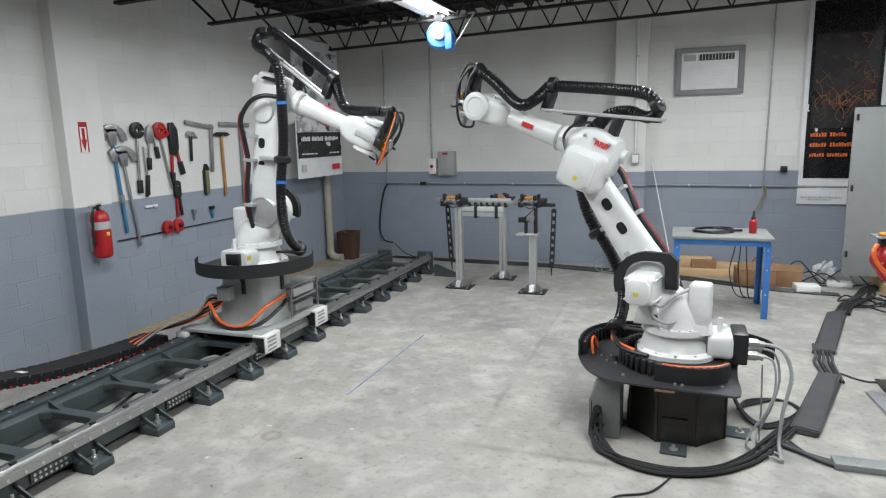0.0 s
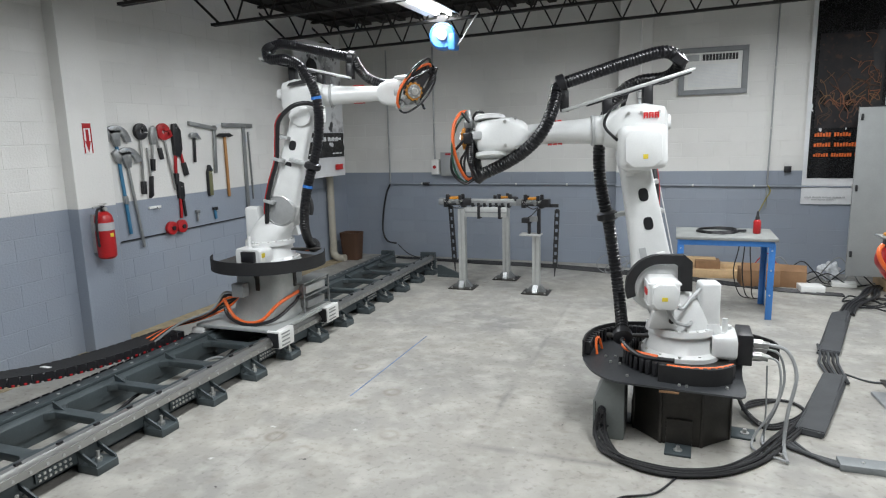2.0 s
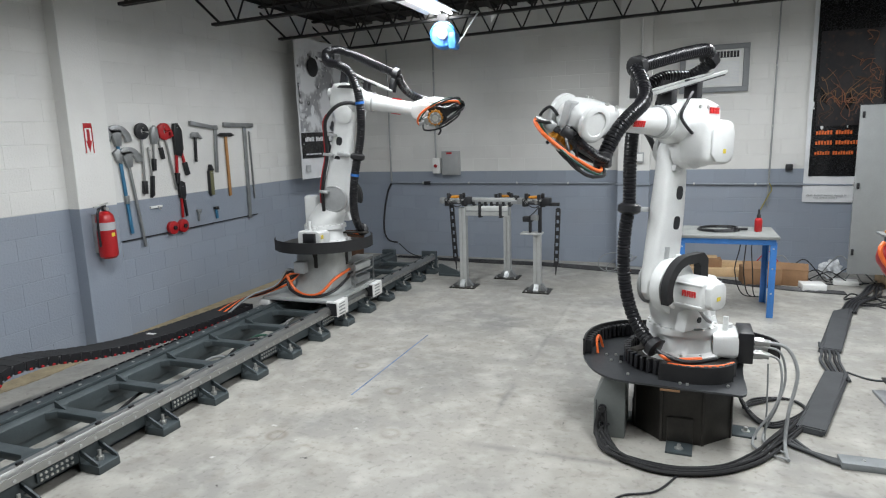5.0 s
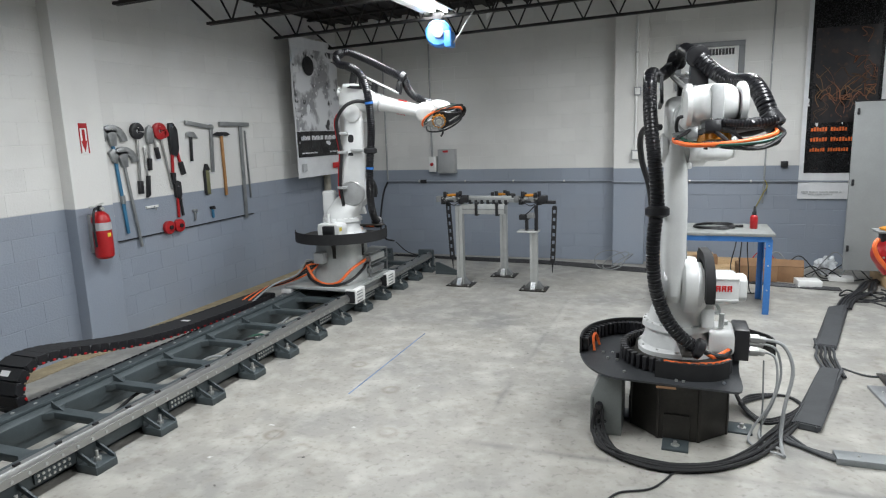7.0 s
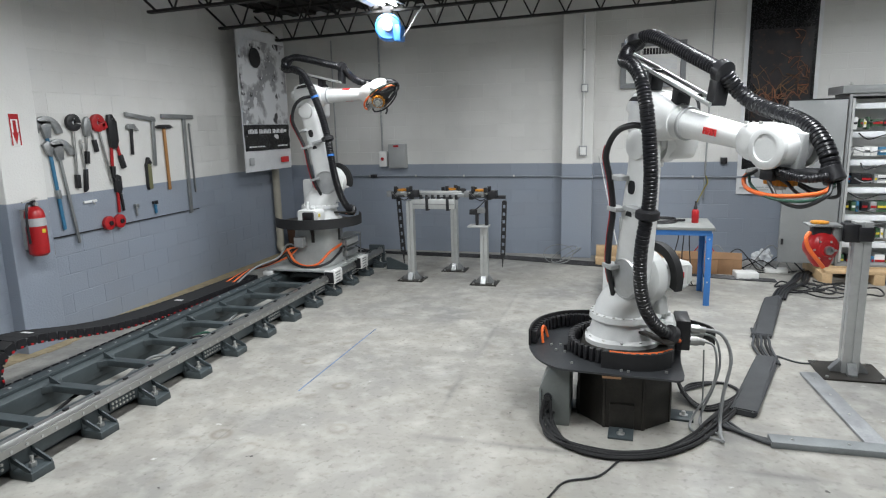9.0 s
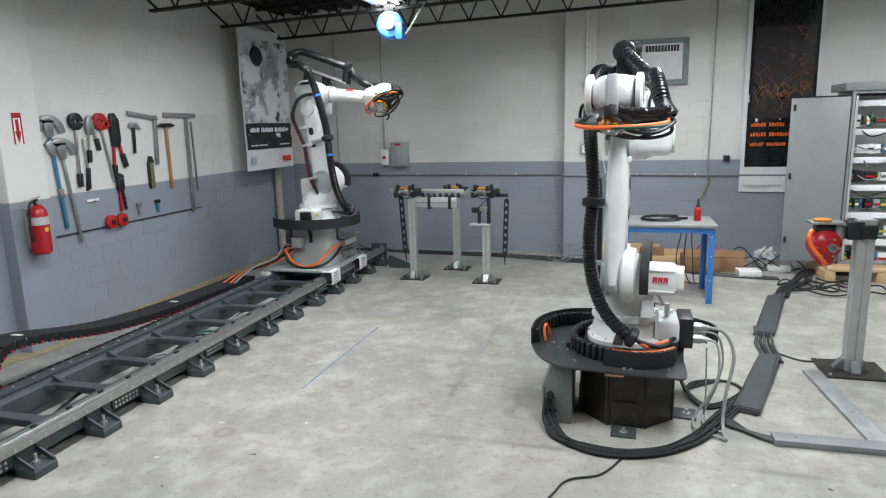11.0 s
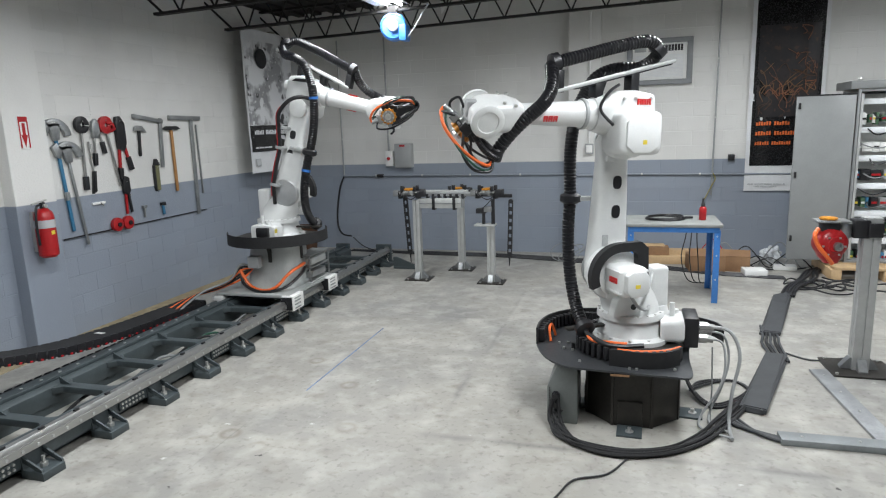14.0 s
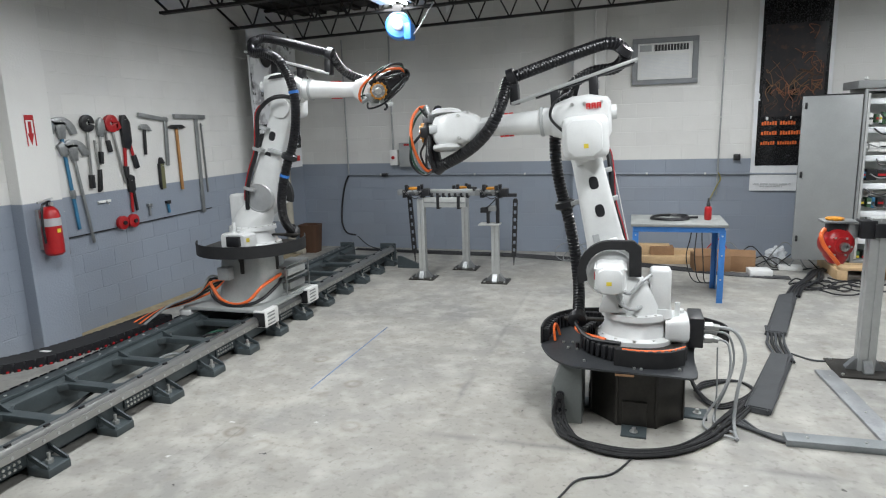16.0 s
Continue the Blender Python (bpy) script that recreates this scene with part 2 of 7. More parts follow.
# ---------------- mesh tools ----------------


def part(name, bm, mat, parent=None, label="", smooth=True, m=None):
    """Links a bmesh as one mesh object, under a thing or a part."""
    me = bpy.data.meshes.new(name)
    bmesh.ops.recalc_face_normals(bm, faces=bm.faces[:])
    bm.to_mesh(me)
    bm.free()
    me.materials.append(M[mat])
    if smooth:
        me.shade_smooth()
        me.set_sharp_from_angle(angle=radians(38))
    ob = new(name, me)
    if parent:
        ob.parent = parent
    if m is not None:
        ob.matrix_basis = m
    if label:
        ob["label"] = label
    return ob


def thing(name, m, label, category, group="", kind=""):
    ob = new(name)
    ob.empty_display_size = 0.1
    ob.matrix_basis = m
    return tagged(ob, label, category, group, kind)


def B():
    return bmesh.new()


def bx(bm, x0, x1, y0, y1, z0, z1, bev=0.0, m=None, seg=2):
    r = bmesh.ops.create_cube(bm, size=1)
    vs = r["verts"]
    for v in vs:
        v.co = Vector(((x0 + x1) / 2 + v.co.x * (x1 - x0), (y0 + y1) / 2 + v.co.y * (y1 - y0), (z0 + z1) / 2 + v.co.z * (z1 - z0)))
    if bev:
        es = list({e for v in vs for e in v.link_edges})
        out = bmesh.ops.bevel(bm, geom=es, offset=bev, segments=seg, affect="EDGES", profile=0.5)
        vs = list({v for fc in out["faces"] for v in fc.verts} | {v for v in vs if v.is_valid})
    if m is not None:
        for v in vs:
            v.co = m @ v.co
    return bm


def cy(bm, p0, p1, r0, r1=None, n=20, cap=True):
    p0, p1 = Vector(p0), Vector(p1)
    r1 = r0 if r1 is None else r1
    q = (p1 - p0).to_track_quat("Z", "Y")
    rings = []
    for p, r in ((p0, r0), (p1, r1)):
        rings.append([bm.verts.new(p + q @ Vector((r * math.cos(a), r * math.sin(a), 0))) for a in [2 * math.pi * i / n for i in range(n)]])
    for i in range(n):
        bm.faces.new((rings[0][i], rings[0][(i + 1) % n], rings[1][(i + 1) % n], rings[1][i]))
    if cap:
        bm.faces.new(rings[0][::-1])
        bm.faces.new(rings[1])
    return bm


def lathe(bm, prof, origin=(0, 0, 0), axis=(0, 0, 1), n=28):
    """Turns (radius, height) pairs about an axis."""
    o, q = Vector(origin), Vector(axis).to_track_quat("Z", "Y")
    rings = [[bm.verts.new(o + q @ Vector((r * math.cos(2 * math.pi * i / n), r * math.sin(2 * math.pi * i / n), h))) for i in range(n)] for r, h in prof]
    for a, b in zip(rings, rings[1:]):
        for i in range(n):
            bm.faces.new((a[i], a[(i + 1) % n], b[(i + 1) % n], b[i]))
    bm.faces.new(rings[0][::-1])
    bm.faces.new(rings[-1])
    return bm


def prism(bm, pts, axis, a0, a1, bev=0.0):
    """Extrudes an outline; the outline lies in the two other axes, in their order."""
    def put(p, a):
        return {"x": (a, p[0], p[1]), "y": (p[0], a, p[1]), "z": (p[0], p[1], a)}[axis]
    lo = [bm.verts.new(put(p, a0)) for p in pts]
    hi = [bm.verts.new(put(p, a1)) for p in pts]
    f = [bm.faces.new(lo[::-1]), bm.faces.new(hi)]
    for i in range(len(pts)):
        j = (i + 1) % len(pts)
        f.append(bm.faces.new((lo[i], lo[j], hi[j], hi[i])))
    if bev:
        bmesh.ops.recalc_face_normals(bm, faces=f)
        bmesh.ops.bevel(bm, geom=list({e for fc in f for e in fc.edges}), offset=bev, segments=2, affect="EDGES", profile=0.5)
    return bm


def smooth_path(pts, n=8):
    pts = [Vector(p) for p in pts]
    out = []
    for i in range(len(pts) - 1):
        a, b = pts[max(i - 1, 0)], pts[min(i + 2, len(pts) - 1)]
        p, q = pts[i], pts[i + 1]
        for s in range(n):
            t = s / n
            out.append(0.5 * ((2 * p) + (q - a) * t + (2 * a - 5 * p + 4 * q - b) * t * t + (3 * p - a - 3 * q + b) * t ** 3))
    out.append(pts[-1])
    return out


def sweep(bm, pts, r, n=8, ribs=None):
    """A tube along points; ribs: a pair (pitch, depth) makes it corrugated."""
    pts = [Vector(p) for p in pts]
    if ribs:
        fine, total = [], 0.0
        for a, b in zip(pts, pts[1:]):
            k = max(1, round((b - a).length / (ribs[0] / 2)))
            fine += [a.lerp(b, i / k) for i in range(k)]
        pts = fine + [pts[-1]]
    up, rings = Vector((0.1, 0.2, 1)), []
    for i, p in enumerate(pts):
        d = (pts[min(i + 1, len(pts) - 1)] - pts[max(i - 1, 0)]).normalized()
        s = d.cross(up)
        if s.length < 1e-3:
            s = d.orthogonal()
        s.normalize()
        up = s.cross(d)
        rr = r - (ribs[1] if ribs and i % 2 else 0)
        rings.append([bm.verts.new(p + rr * (math.cos(2 * math.pi * j / n) * s + math.sin(2 * math.pi * j / n) * up)) for j in range(n)])
    for a, b in zip(rings, rings[1:]):
        for j in range(n):
            bm.faces.new((a[j], a[(j + 1) % n], b[(j + 1) % n], b[j]))
    bm.faces.new(rings[0][::-1])
    bm.faces.new(rings[-1])
    return bm


def cable(name, pts, r, mat, parent=None, label="", category="cable", group="", n=8):
    ob = part(name, sweep(B(), smooth_path(pts), r, n), mat, parent, label)
    if not parent:
        tagged(ob, label, category, group)
    return ob


def loft(bm, secs, n=24):
    """Joins rounded sections: (centre, half vector a, half vector b, squareness)."""
    rings = []
    for c, a, b, e in secs:
        c, a, b, ring = Vector(c), Vector(a), Vector(b), []
        for i in range(n):
            t = 2 * math.pi * (i + 0.5) / n
            x, y = math.cos(t), math.sin(t)
            ring.append(bm.verts.new(c + a * math.copysign(abs(x) ** e, x) + b * math.copysign(abs(y) ** e, y)))
        rings.append(ring)
    for p, q in zip(rings, rings[1:]):
        for i in range(n):
            bm.faces.new((p[i], p[(i + 1) % n], q[(i + 1) % n], q[i]))
    bm.faces.new(rings[0][::-1])
    bm.faces.new(rings[-1])
    return bm


def studs(name, places, axis, r, h, parent, mat="zinc", size=1.0):
    """Bolt heads, each a part of its own on one shared mesh."""
    me = bpy.data.meshes.new(name)
    bm = cy(B(), (0, 0, -0.002), (0, 0, h * size), r * size, n=6)
    bmesh.ops.recalc_face_normals(bm, faces=bm.faces[:])
    bm.to_mesh(me)
    bm.free()
    me.materials.append(M[mat])
    q = Vector(axis).to_track_quat("Z", "Y").to_matrix().to_4x4()
    for p in places:
        ob = new(name, me)
        ob.parent = parent
        ob.matrix_basis = Matrix.Translation(Vector(p) * size) @ q


def bolts(bm, places, axis, r=0.008, h=0.008):
    a = Vector(axis)
    for p in places:
        cy(bm, Vector(p) - a * 0.002, Vector(p) + a * h, r, n=6)
    return bm

# ---------------- the room ----------------
XR, YF, ZC = 10.2, -11.2, 3.62
ZW = 4.25


def structure(name, bm, mat, label):
    return tagged(part(name, bm, mat, smooth=False), label, name.split("_")[0], kind="structure")


floor = structure("floor", bx(B(), -0.3, XR + 0.3, YF - 0.3, 0.3, -0.2, 0.0), "floor", "worn and stained grey concrete slab floor")
wall_left = structure("wall_left", bx(B(), -0.25, -0.003, YF, 0.25, 0.0, ZW), "wall", "concrete block wall painted white over grey")
wall_back = structure("wall_back", bx(B(), -0.003, XR, 0.003, 0.25, 0.0, ZW), "wall", "concrete block wall painted white over grey")
wall_right = structure("wall_right", bx(B(), XR, XR + 0.25, YF, 0.25, 0.0, ZW), "wall", "painted block wall closing the room")
wall_front = structure("wall_front", bx(B(), -0.25, XR + 0.25, YF - 0.25, YF, 0.0, ZW), "wall", "painted block wall closing the room")
ceiling = structure("ceiling", bx(B(), -0.25, XR + 0.25, YF - 0.25, 0.25, ZC, ZC + 0.15, 0.0, pose(0, 0, 0, 0, -1.49, 0)), "deck", "dark painted metal deck ceiling")
pilaster_left = structure("pilaster_left", bx(B(), -0.005, 0.13, -5.13, -4.72, 0.0, ZC - 0.05, 0.008), "wall", "painted concrete pilaster on the block wall")
pilaster_back = structure("pilaster_back", bx(B(), 4.30, 4.72, -0.20, 0.005, 0.0, ZC + 0.12, 0.008), "wall", "painted concrete pilaster on the block wall")


def floor_joint(x0, y0, x1, y1, w):
    d = Vector((x1 - x0, y1 - y0, 0))
    s = d.normalized().cross(Vector((0, 0, 1))) * w / 2
    bm = B()
    vs = [bm.verts.new(Vector(p) + o) for p, o in (((x0, y0, 0.0012), s), ((x1, y1, 0.0012), s), ((x1, y1, 0.0012), -s), ((x0, y0, 0.0012), -s))]
    bm.faces.new(vs)
    return bm


structure("floor_line", floor_joint(2.86, -5.33, 2.885, -3.83, 0.014), "floor_blue", "faded blue line marked on the concrete")
dirt = B()
for i in range(46):
    yy = -6.3 + i * 0.125
    w = 0.16 + 0.1 * noise.noise((yy * 1.7, 0, 0)) + 0.05
    bx(dirt, -0.01, w, yy, yy + 0.126, 0.0, 0.006 + 0.004 * noise.noise((yy * 3, 1, 0)))
tagged(part("floor_dirt", dirt, "dirt"), "sandy dirt gathered along the foot of the wall", "dirt", kind="stuff")


def joist(y):
    """An open-web bar joist that runs from wall to wall."""
    t = thing("ceiling_joist", pose(0, y, 0, 0, -1.49, 0), "dark painted open-web steel bar joist under the deck", "joist", "ceiling joists")
    for nm, z, xa, xb in (("bottom_chord", 3.12, 0.35, XR - 0.35), ("top_chord", 3.54, 0.0, XR - 0.02)):
        bm = B()
        for s in (-0.035, 0.008):
            bx(bm, xa, xb, s, s + 0.028, z, z + 0.028)
        part(nm, bm, "joist", t, smooth=False)
    n, a, b = 44, 0.45, XR - 0.45
    rod = cy(B(), (0, 0, -0.5 * math.hypot((b - a) / n, 0.42)), (0, 0, 0.5 * math.hypot((b - a) / n, 0.42)), 0.011, n=6)
    first = None
    for i in range(n):
        x0, x1 = a + (b - a) * i / n, a + (b - a) * (i + 1) / n
        z0, z1 = (3.13, 3.55) if i % 2 else (3.55, 3.13)
        turn = Vector((x1 - x0, 0, z1 - z0)).to_track_quat("Z", "Y").to_matrix().to_4x4()
        if first is None:
            first = ob = part("web_rod", rod, "joist", t)
        else:
            ob = first.copy()
            scene.collection.objects.link(ob)
        ob.matrix_basis = Matrix.Translation(((x0 + x1) / 2, 0, (z0 + z1) / 2)) @ turn
    part("end_rod", cy(B(), (0.02, 0, 3.55), (0.45, 0, 3.13), 0.014, n=6), "joist", t)


for jy in (-0.78, -2.05, -3.3, -4.55, -5.8, -7.05, -8.3, -9.55, -10.8):
    joist(jy)
ribs = B()
for i in range(36):
    bx(ribs, i * 0.285, i * 0.285 + 0.11, YF, 0.0, ZC - 0.04, ZC - 0.002, 0.0, pose(0, 0, 0, 0, -1.49, 0))
tagged(part("deck_ribs", ribs, "deck", smooth=False), "dark corrugated deck ribs", "ceiling", kind="structure")


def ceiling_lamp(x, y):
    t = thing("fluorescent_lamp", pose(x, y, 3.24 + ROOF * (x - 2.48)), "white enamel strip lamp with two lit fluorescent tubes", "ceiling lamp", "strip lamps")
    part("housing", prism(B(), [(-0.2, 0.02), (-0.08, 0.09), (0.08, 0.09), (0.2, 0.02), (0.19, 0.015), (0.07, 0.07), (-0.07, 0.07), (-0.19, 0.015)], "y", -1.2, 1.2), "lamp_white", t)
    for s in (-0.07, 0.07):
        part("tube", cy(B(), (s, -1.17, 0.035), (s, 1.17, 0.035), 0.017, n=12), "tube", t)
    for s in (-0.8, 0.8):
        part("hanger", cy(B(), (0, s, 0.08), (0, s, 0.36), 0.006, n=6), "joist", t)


# the four added lights get the same fixture, out of view
for lx, ly in SEEN_AND_FILL_LAMPS:
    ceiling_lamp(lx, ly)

# ---------------- things on the back wall ----------------


def air_conditioner():
    t = thing("air_conditioner", pose(5.475, 0, 2.63), "white through-wall air conditioner in a grey trim frame", "air conditioner")
    bm = B()
    for x0, x1, z0, z1 in ((-0.416, 0.416, 0.235, 0.298), (-0.416, 0.416, -0.298, -0.235), (-0.416, -0.345, -0.236, 0.236), (0.345, 0.416, -0.236, 0.236)):
        bx(bm, x0, x1, -0.06, 0.02, z0, z1, 0.004)
    part("trim_frame", bm, "ac_trim", t)
    part("body", bx(B(), -0.343, 0.343, -0.05, 0.015, -0.233, 0.233, 0.006), "white", t)
    part("outlet", bx(B(), -0.14, 0.29, -0.054, -0.045, 0.13, 0.21, 0.002), "black", t, "dark louvred air outlet")
    for i in range(11):
        part("louvre", bx(B(), -0.135 + i * 0.039, -0.129 + i * 0.039, -0.066, -0.05, 0.132, 0.208), "white", t)
    bm = B()
    for i in range(16):
        bx(bm, -0.3, 0.3, -0.057, -0.049, -0.2 + i * 0.018, -0.19 + i * 0.018)
    part("grille", bm, "poster_white", t, "fine horizontal intake grille", smooth=False)
    part("control_panel", bx(B(), -0.32, -0.17, -0.056, -0.046, 0.13, 0.21, 0.003), "grey_metal", t)


air_conditioner()


def outlet_box(x, z, y=-0.0, w=0.1, h=0.12, label="small grey outlet box on the wall", mat="grey_metal", cover="black"):
    t = thing("outlet_box", pose(x, y, z), label, "outlet box")
    part("body", bx(B(), -w / 2, w / 2, -0.055, 0.003, -h / 2, h / 2, 0.006), mat, t)
    part("cover", bx(B(), -w * 0.36, w * 0.36, -0.06, -0.054, -h * 0.36, h * 0.36, 0.002), cover, t)


def electric_box():
    t = thing("disconnect_switch", pose(1.83, 0, 1.46), "grey electrical disconnect box with a red switch label", "electrical box")
    part("body", bx(B(), -0.135, 0.135, -0.11, 0.003, -0.18, 0.18, 0.006), "grey_metal", t)
    part("door", bx(B(), -0.125, 0.125, -0.118, -0.109, -0.17, 0.17, 0.004), "grey_metal", t)
    part("label", bx(B(), -0.05, 0.035, -0.121, -0.117, 0.135, 0.165), "red", t, "red label strip")
    s = thing("emergency_stop_box", pose(1.60, 0, 1.42), "light grey stop button box beside the disconnect", "switch box")
    part("body", bx(B(), -0.06, 0.06, -0.1, 0.003, -0.115, 0.115, 0.008), "white", s)
    part("button", lathe(B(), [(0.012, 0), (0.012, 0.015), (0.026, 0.018), (0.026, 0.03), (0.02, 0.036)], (0, -0.1, 0.0), (0, -1, 0), 16), "red", s, "red mushroom button")


electric_box()
pilaster_y = -0.2
outlet_box(1.42, 1.155, 0, 0.1, 0.05, "small dark conduit fitting on the wall", "black")
outlet_box(4.59, 1.51, pilaster_y, 0.11, 0.14, "pale grey outlet box on the pilaster", "grey_metal", "white")
outlet_box(4.60, 2.35, pilaster_y, 0.09, 0.11, "pale grey outlet box on the pilaster", "grey_metal", "white")
outlet_box(6.42, 1.35, 0, 0.08, 0.08, "black outlet plate on the wall", "black")


# also lays the black strip that stands for the tool board's shadow
def conduit(pts, r=0.012, mat="conduit", label="thin metal conduit fixed to the wall"):
    t = thing("wall_conduit", pose(0, 0, 0), label, "conduit", "wall conduits")
    bm = B()
    for a, b in zip(pts, pts[1:]):
        cy(bm, a, b, r, n=10)
    for p in pts[1:-1]:
        bmesh.ops.create_icosphere(bm, subdivisions=2, radius=r * 1.15, matrix=Matrix.Translation(p))
    part("pipe", bm, mat, t)
    for a, b in zip(pts, pts[1:]):
        a, b = Vector(a), Vector(b)
        d = (b - a).normalized()
        for i in range(1, int((b - a).length / 0.75) + 1):
            p = a + d * (0.75 * i - 0.2)
            part("strap", cy(B(), p - d * 0.012, p + d * 0.012, r * 1.35, n=10), "zinc" if mat != "black" else mat, t)
    return t


conduit([(0.80, -0.03, 1.16), (4.28, -0.03, 1.15)], 0.013, "conduit_paint", "grey painted conduit along the wall")
conduit([(4.74, -0.03, 1.145), (6.6, -0.03, 1.13), (7.6, -0.03, 1.12)], 0.013, "conduit_paint", "grey painted conduit along the wall")
conduit([(4.29, -0.222, 1.15), (4.73, -0.222, 1.145)], 0.013, "conduit_paint", "grey painted conduit across the pilaster")
conduit([(1.575, -0.03, 1.535), (1.575, -0.03, 3.2)], 0.014)
conduit([(0.81, -0.03, 1.18), (0.81, -0.03, 3.2)], 0.012)
conduit([(4.585, -0.22, 1.58), (4.585, -0.22, 2.3), (4.585, -0.22, 3.3)], 0.014, "white", "white painted conduit on the pilaster")
conduit([(6.19, -0.03, 0.85), (6.195, -0.03, 1.33), (6.215, -0.03, 3.4)], 0.011)
conduit([(4.80, -0.012, 1.45), (5.12, -0.3, 0.01)], 0.007, "white", "white pole leaning against the wall")
cable("hanging_cable", [(0.81, -0.04, 1.15), (0.74, -0.05, 1.0), (0.68, -0.06, 0.7), (0.67, -0.08, 0.4), (0.76, -0.12, 0.25), (0.92, -0.14, 0.22)], 0.014, "black", None, "black cable hanging from the wall conduit")
M["olive_yellow"] = material("dull_yellow_cord", (0.3, 0.26, 0.06), 0.6)
cable("yellow_plug_cord", [(6.20, -0.05, 1.15), (6.23, -0.07, 1.07), (6.19, -0.06, 0.98), (6.1, -0.07, 0.78)], 0.007, "olive_yellow", None, "short yellow cord on the conduit", "cord")

# big downpipe in the corner
t = thing("downpipe", pose(0.08, -0.66, 0), "cream painted downpipe in the room corner", "pipe")
part("pipe", cy(B(), (0, 0, 0.22), (0, 0, 3.3), 0.055, n=18), "pipe", t)
part("elbow", sweep(B(), smooth_path([(0, 0, 0.24), (0, 0.0, 0.12), (0.08, 0.0, 0.05), (0.2, 0.0, 0.05)]), 0.058, 14), "pipe", t)
t = thing("waste_bin", pose(0.30, -0.46, 0), "brown plastic waste bin in the corner", "bin")
part("shell", loft(B(), [((0, 0, 0.0), (0.13, 0, 0), (0, 0.11, 0), 0.35), ((0, 0, 0.42), (0.16, 0, 0), (0, 0.14, 0), 0.35), ((0, 0, 0.43), (0.165, 0, 0), (0, 0.145, 0), 0.35), ((0, 0, 0.43), (0.15, 0, 0), (0, 0.13, 0), 0.35), ((0, 0, 0.05), (0.12, 0, 0), (0, 0.1, 0), 0.35)]), "brown", t)

# ---------------- banners ----------------


def bars(parent, rows, mat, y):
    for x0, x1, z0, z1 in rows:
        n = max(1, round((x1 - x0) / ((z1 - z0) * 0.62)))
        w = (x1 - x0) / n
        for i in range(n):
            if i % 9 != 6:
                bm = B()
                bx(bm, x0 + i * w, x0 + i * w + w * 0.74, y - 0.002, y, z0, z1 if i % 3 else z0 + (z1 - z0) * 0.8)
                part("print_bar", bm, mat, parent, smooth=False)


def wave_sheet(bm, w, z0, z1, y, amp, nx=14, nz=18, seed=0.0):
    g = []
    for j in range(nz + 1):
        g.append([bm.verts.new((w * (i / nx - 0.5), y + amp * noise.noise((i * 0.35 + seed, j * 0.22, seed)), z0 + (z1 - z0) * j / nz)) for i in range(nx + 1)])
    for j in range(nz):
        for i in range(nx):
            bm.faces.new((g[j][i], g[j][i + 1], g[j + 1][i + 1], g[j + 1][i]))
    ext = bmesh.ops.extrude_face_region(bm, geom=bm.faces[:])
    for v in [e for e in ext["geom"] if isinstance(e, bmesh.types.BMVert)]:
        v.co.y += 0.003
    return bm


# tall black banner on the back wall
t = thing("wall_banner", pose(7.03, -0.03, 0), "tall glossy black banner with an orange wiring picture and white borders", "banner")
part("sheet", wave_sheet(B(), 0.88, 0.905, 3.40, 0.0, 0.012), "poster_white", t)
part("black_print", wave_sheet(B(), 0.78, 1.235, 3.39, -0.006, 0.012), "poster_black", t, "glossy black printed field")
part("wiring_print", wave_sheet(B(), 0.7, 1.86, 3.0, -0.012, 0.012), "poster_wire", t, "orange wiring photograph print")
for k in range(26):
    a = [(-0.3 + 0.6 * random.random(), -0.022, 2.15 + 0.65 * random.random())]
    for s in range(5):
        a.append((max(-0.32, min(0.32, a[-1][0] + random.uniform(-0.12, 0.12))), -0.022, a[-1][2] + random.uniform(-0.16, 0.1)))
    part("wiring_picture", sweep(B(), smooth_path(a, 4), random.uniform(0.0025, 0.006), 5), random.choice(["poster_orange", "poster_orange", "brown", "card"]), t)
bars(t, [(-0.34, 0.06, 1.755, 1.805), (-0.34, 0.26, 1.63, 1.68), (-0.34, 0.2, 1.505, 1.55)], "print_orange", -0.022)
bars(t, [(-0.4, 0.05, 0.985, 1.005), (-0.32, -0.05, 0.955, 0.972)], "print_grey", -0.016)

# white banner hung in the corner beside the track
t = thing("hanging_banner", pose(0.3, -1.18, 0, 0, 0, 88), "white banner with grey machinery print and a black text band", "banner")
part("sheet", wave_sheet(B(), 1.16, 1.34, 3.22, 0.0, 0.02, seed=3.1), "poster_white", t)
part("picture_print", wave_sheet(B(), 1.12, 1.98, 3.08, -0.012, 0.02, seed=3.1), "poster_grey", t, "grey machinery photograph print")
part("text_band", wave_sheet(B(), 1.12, 1.62, 1.97, -0.012, 0.02, seed=3.1), "poster_black", t, "black printed text band")
part("lens_print", lathe(B(), [(0.13, 0), (0.13, 0.006), (0.09, 0.01), (0.05, 0.008)], (-0.22, -0.03, 2.85), (0, -1, 0)), "black", t, "round black machine detail in the print")
bars(t, [(-0.5, 0.42, 1.85, 1.91)], "poster_white", -0.032)
bars(t, [(-0.5, -0.12, 1.665, 1.685), (0.2, 0.46, 1.665, 1.685)], "poster_white", -0.032)
part("emblem", bx(B(), 0.28, 0.48, -0.03, -0.02, 1.43, 1.51, 0.004), "logo_red", t, "red emblem block")
part("code_patch", bx(B(), -0.5, -0.4, -0.03, -0.02, 1.43, 1.53, 0.002), "print_grey", t)

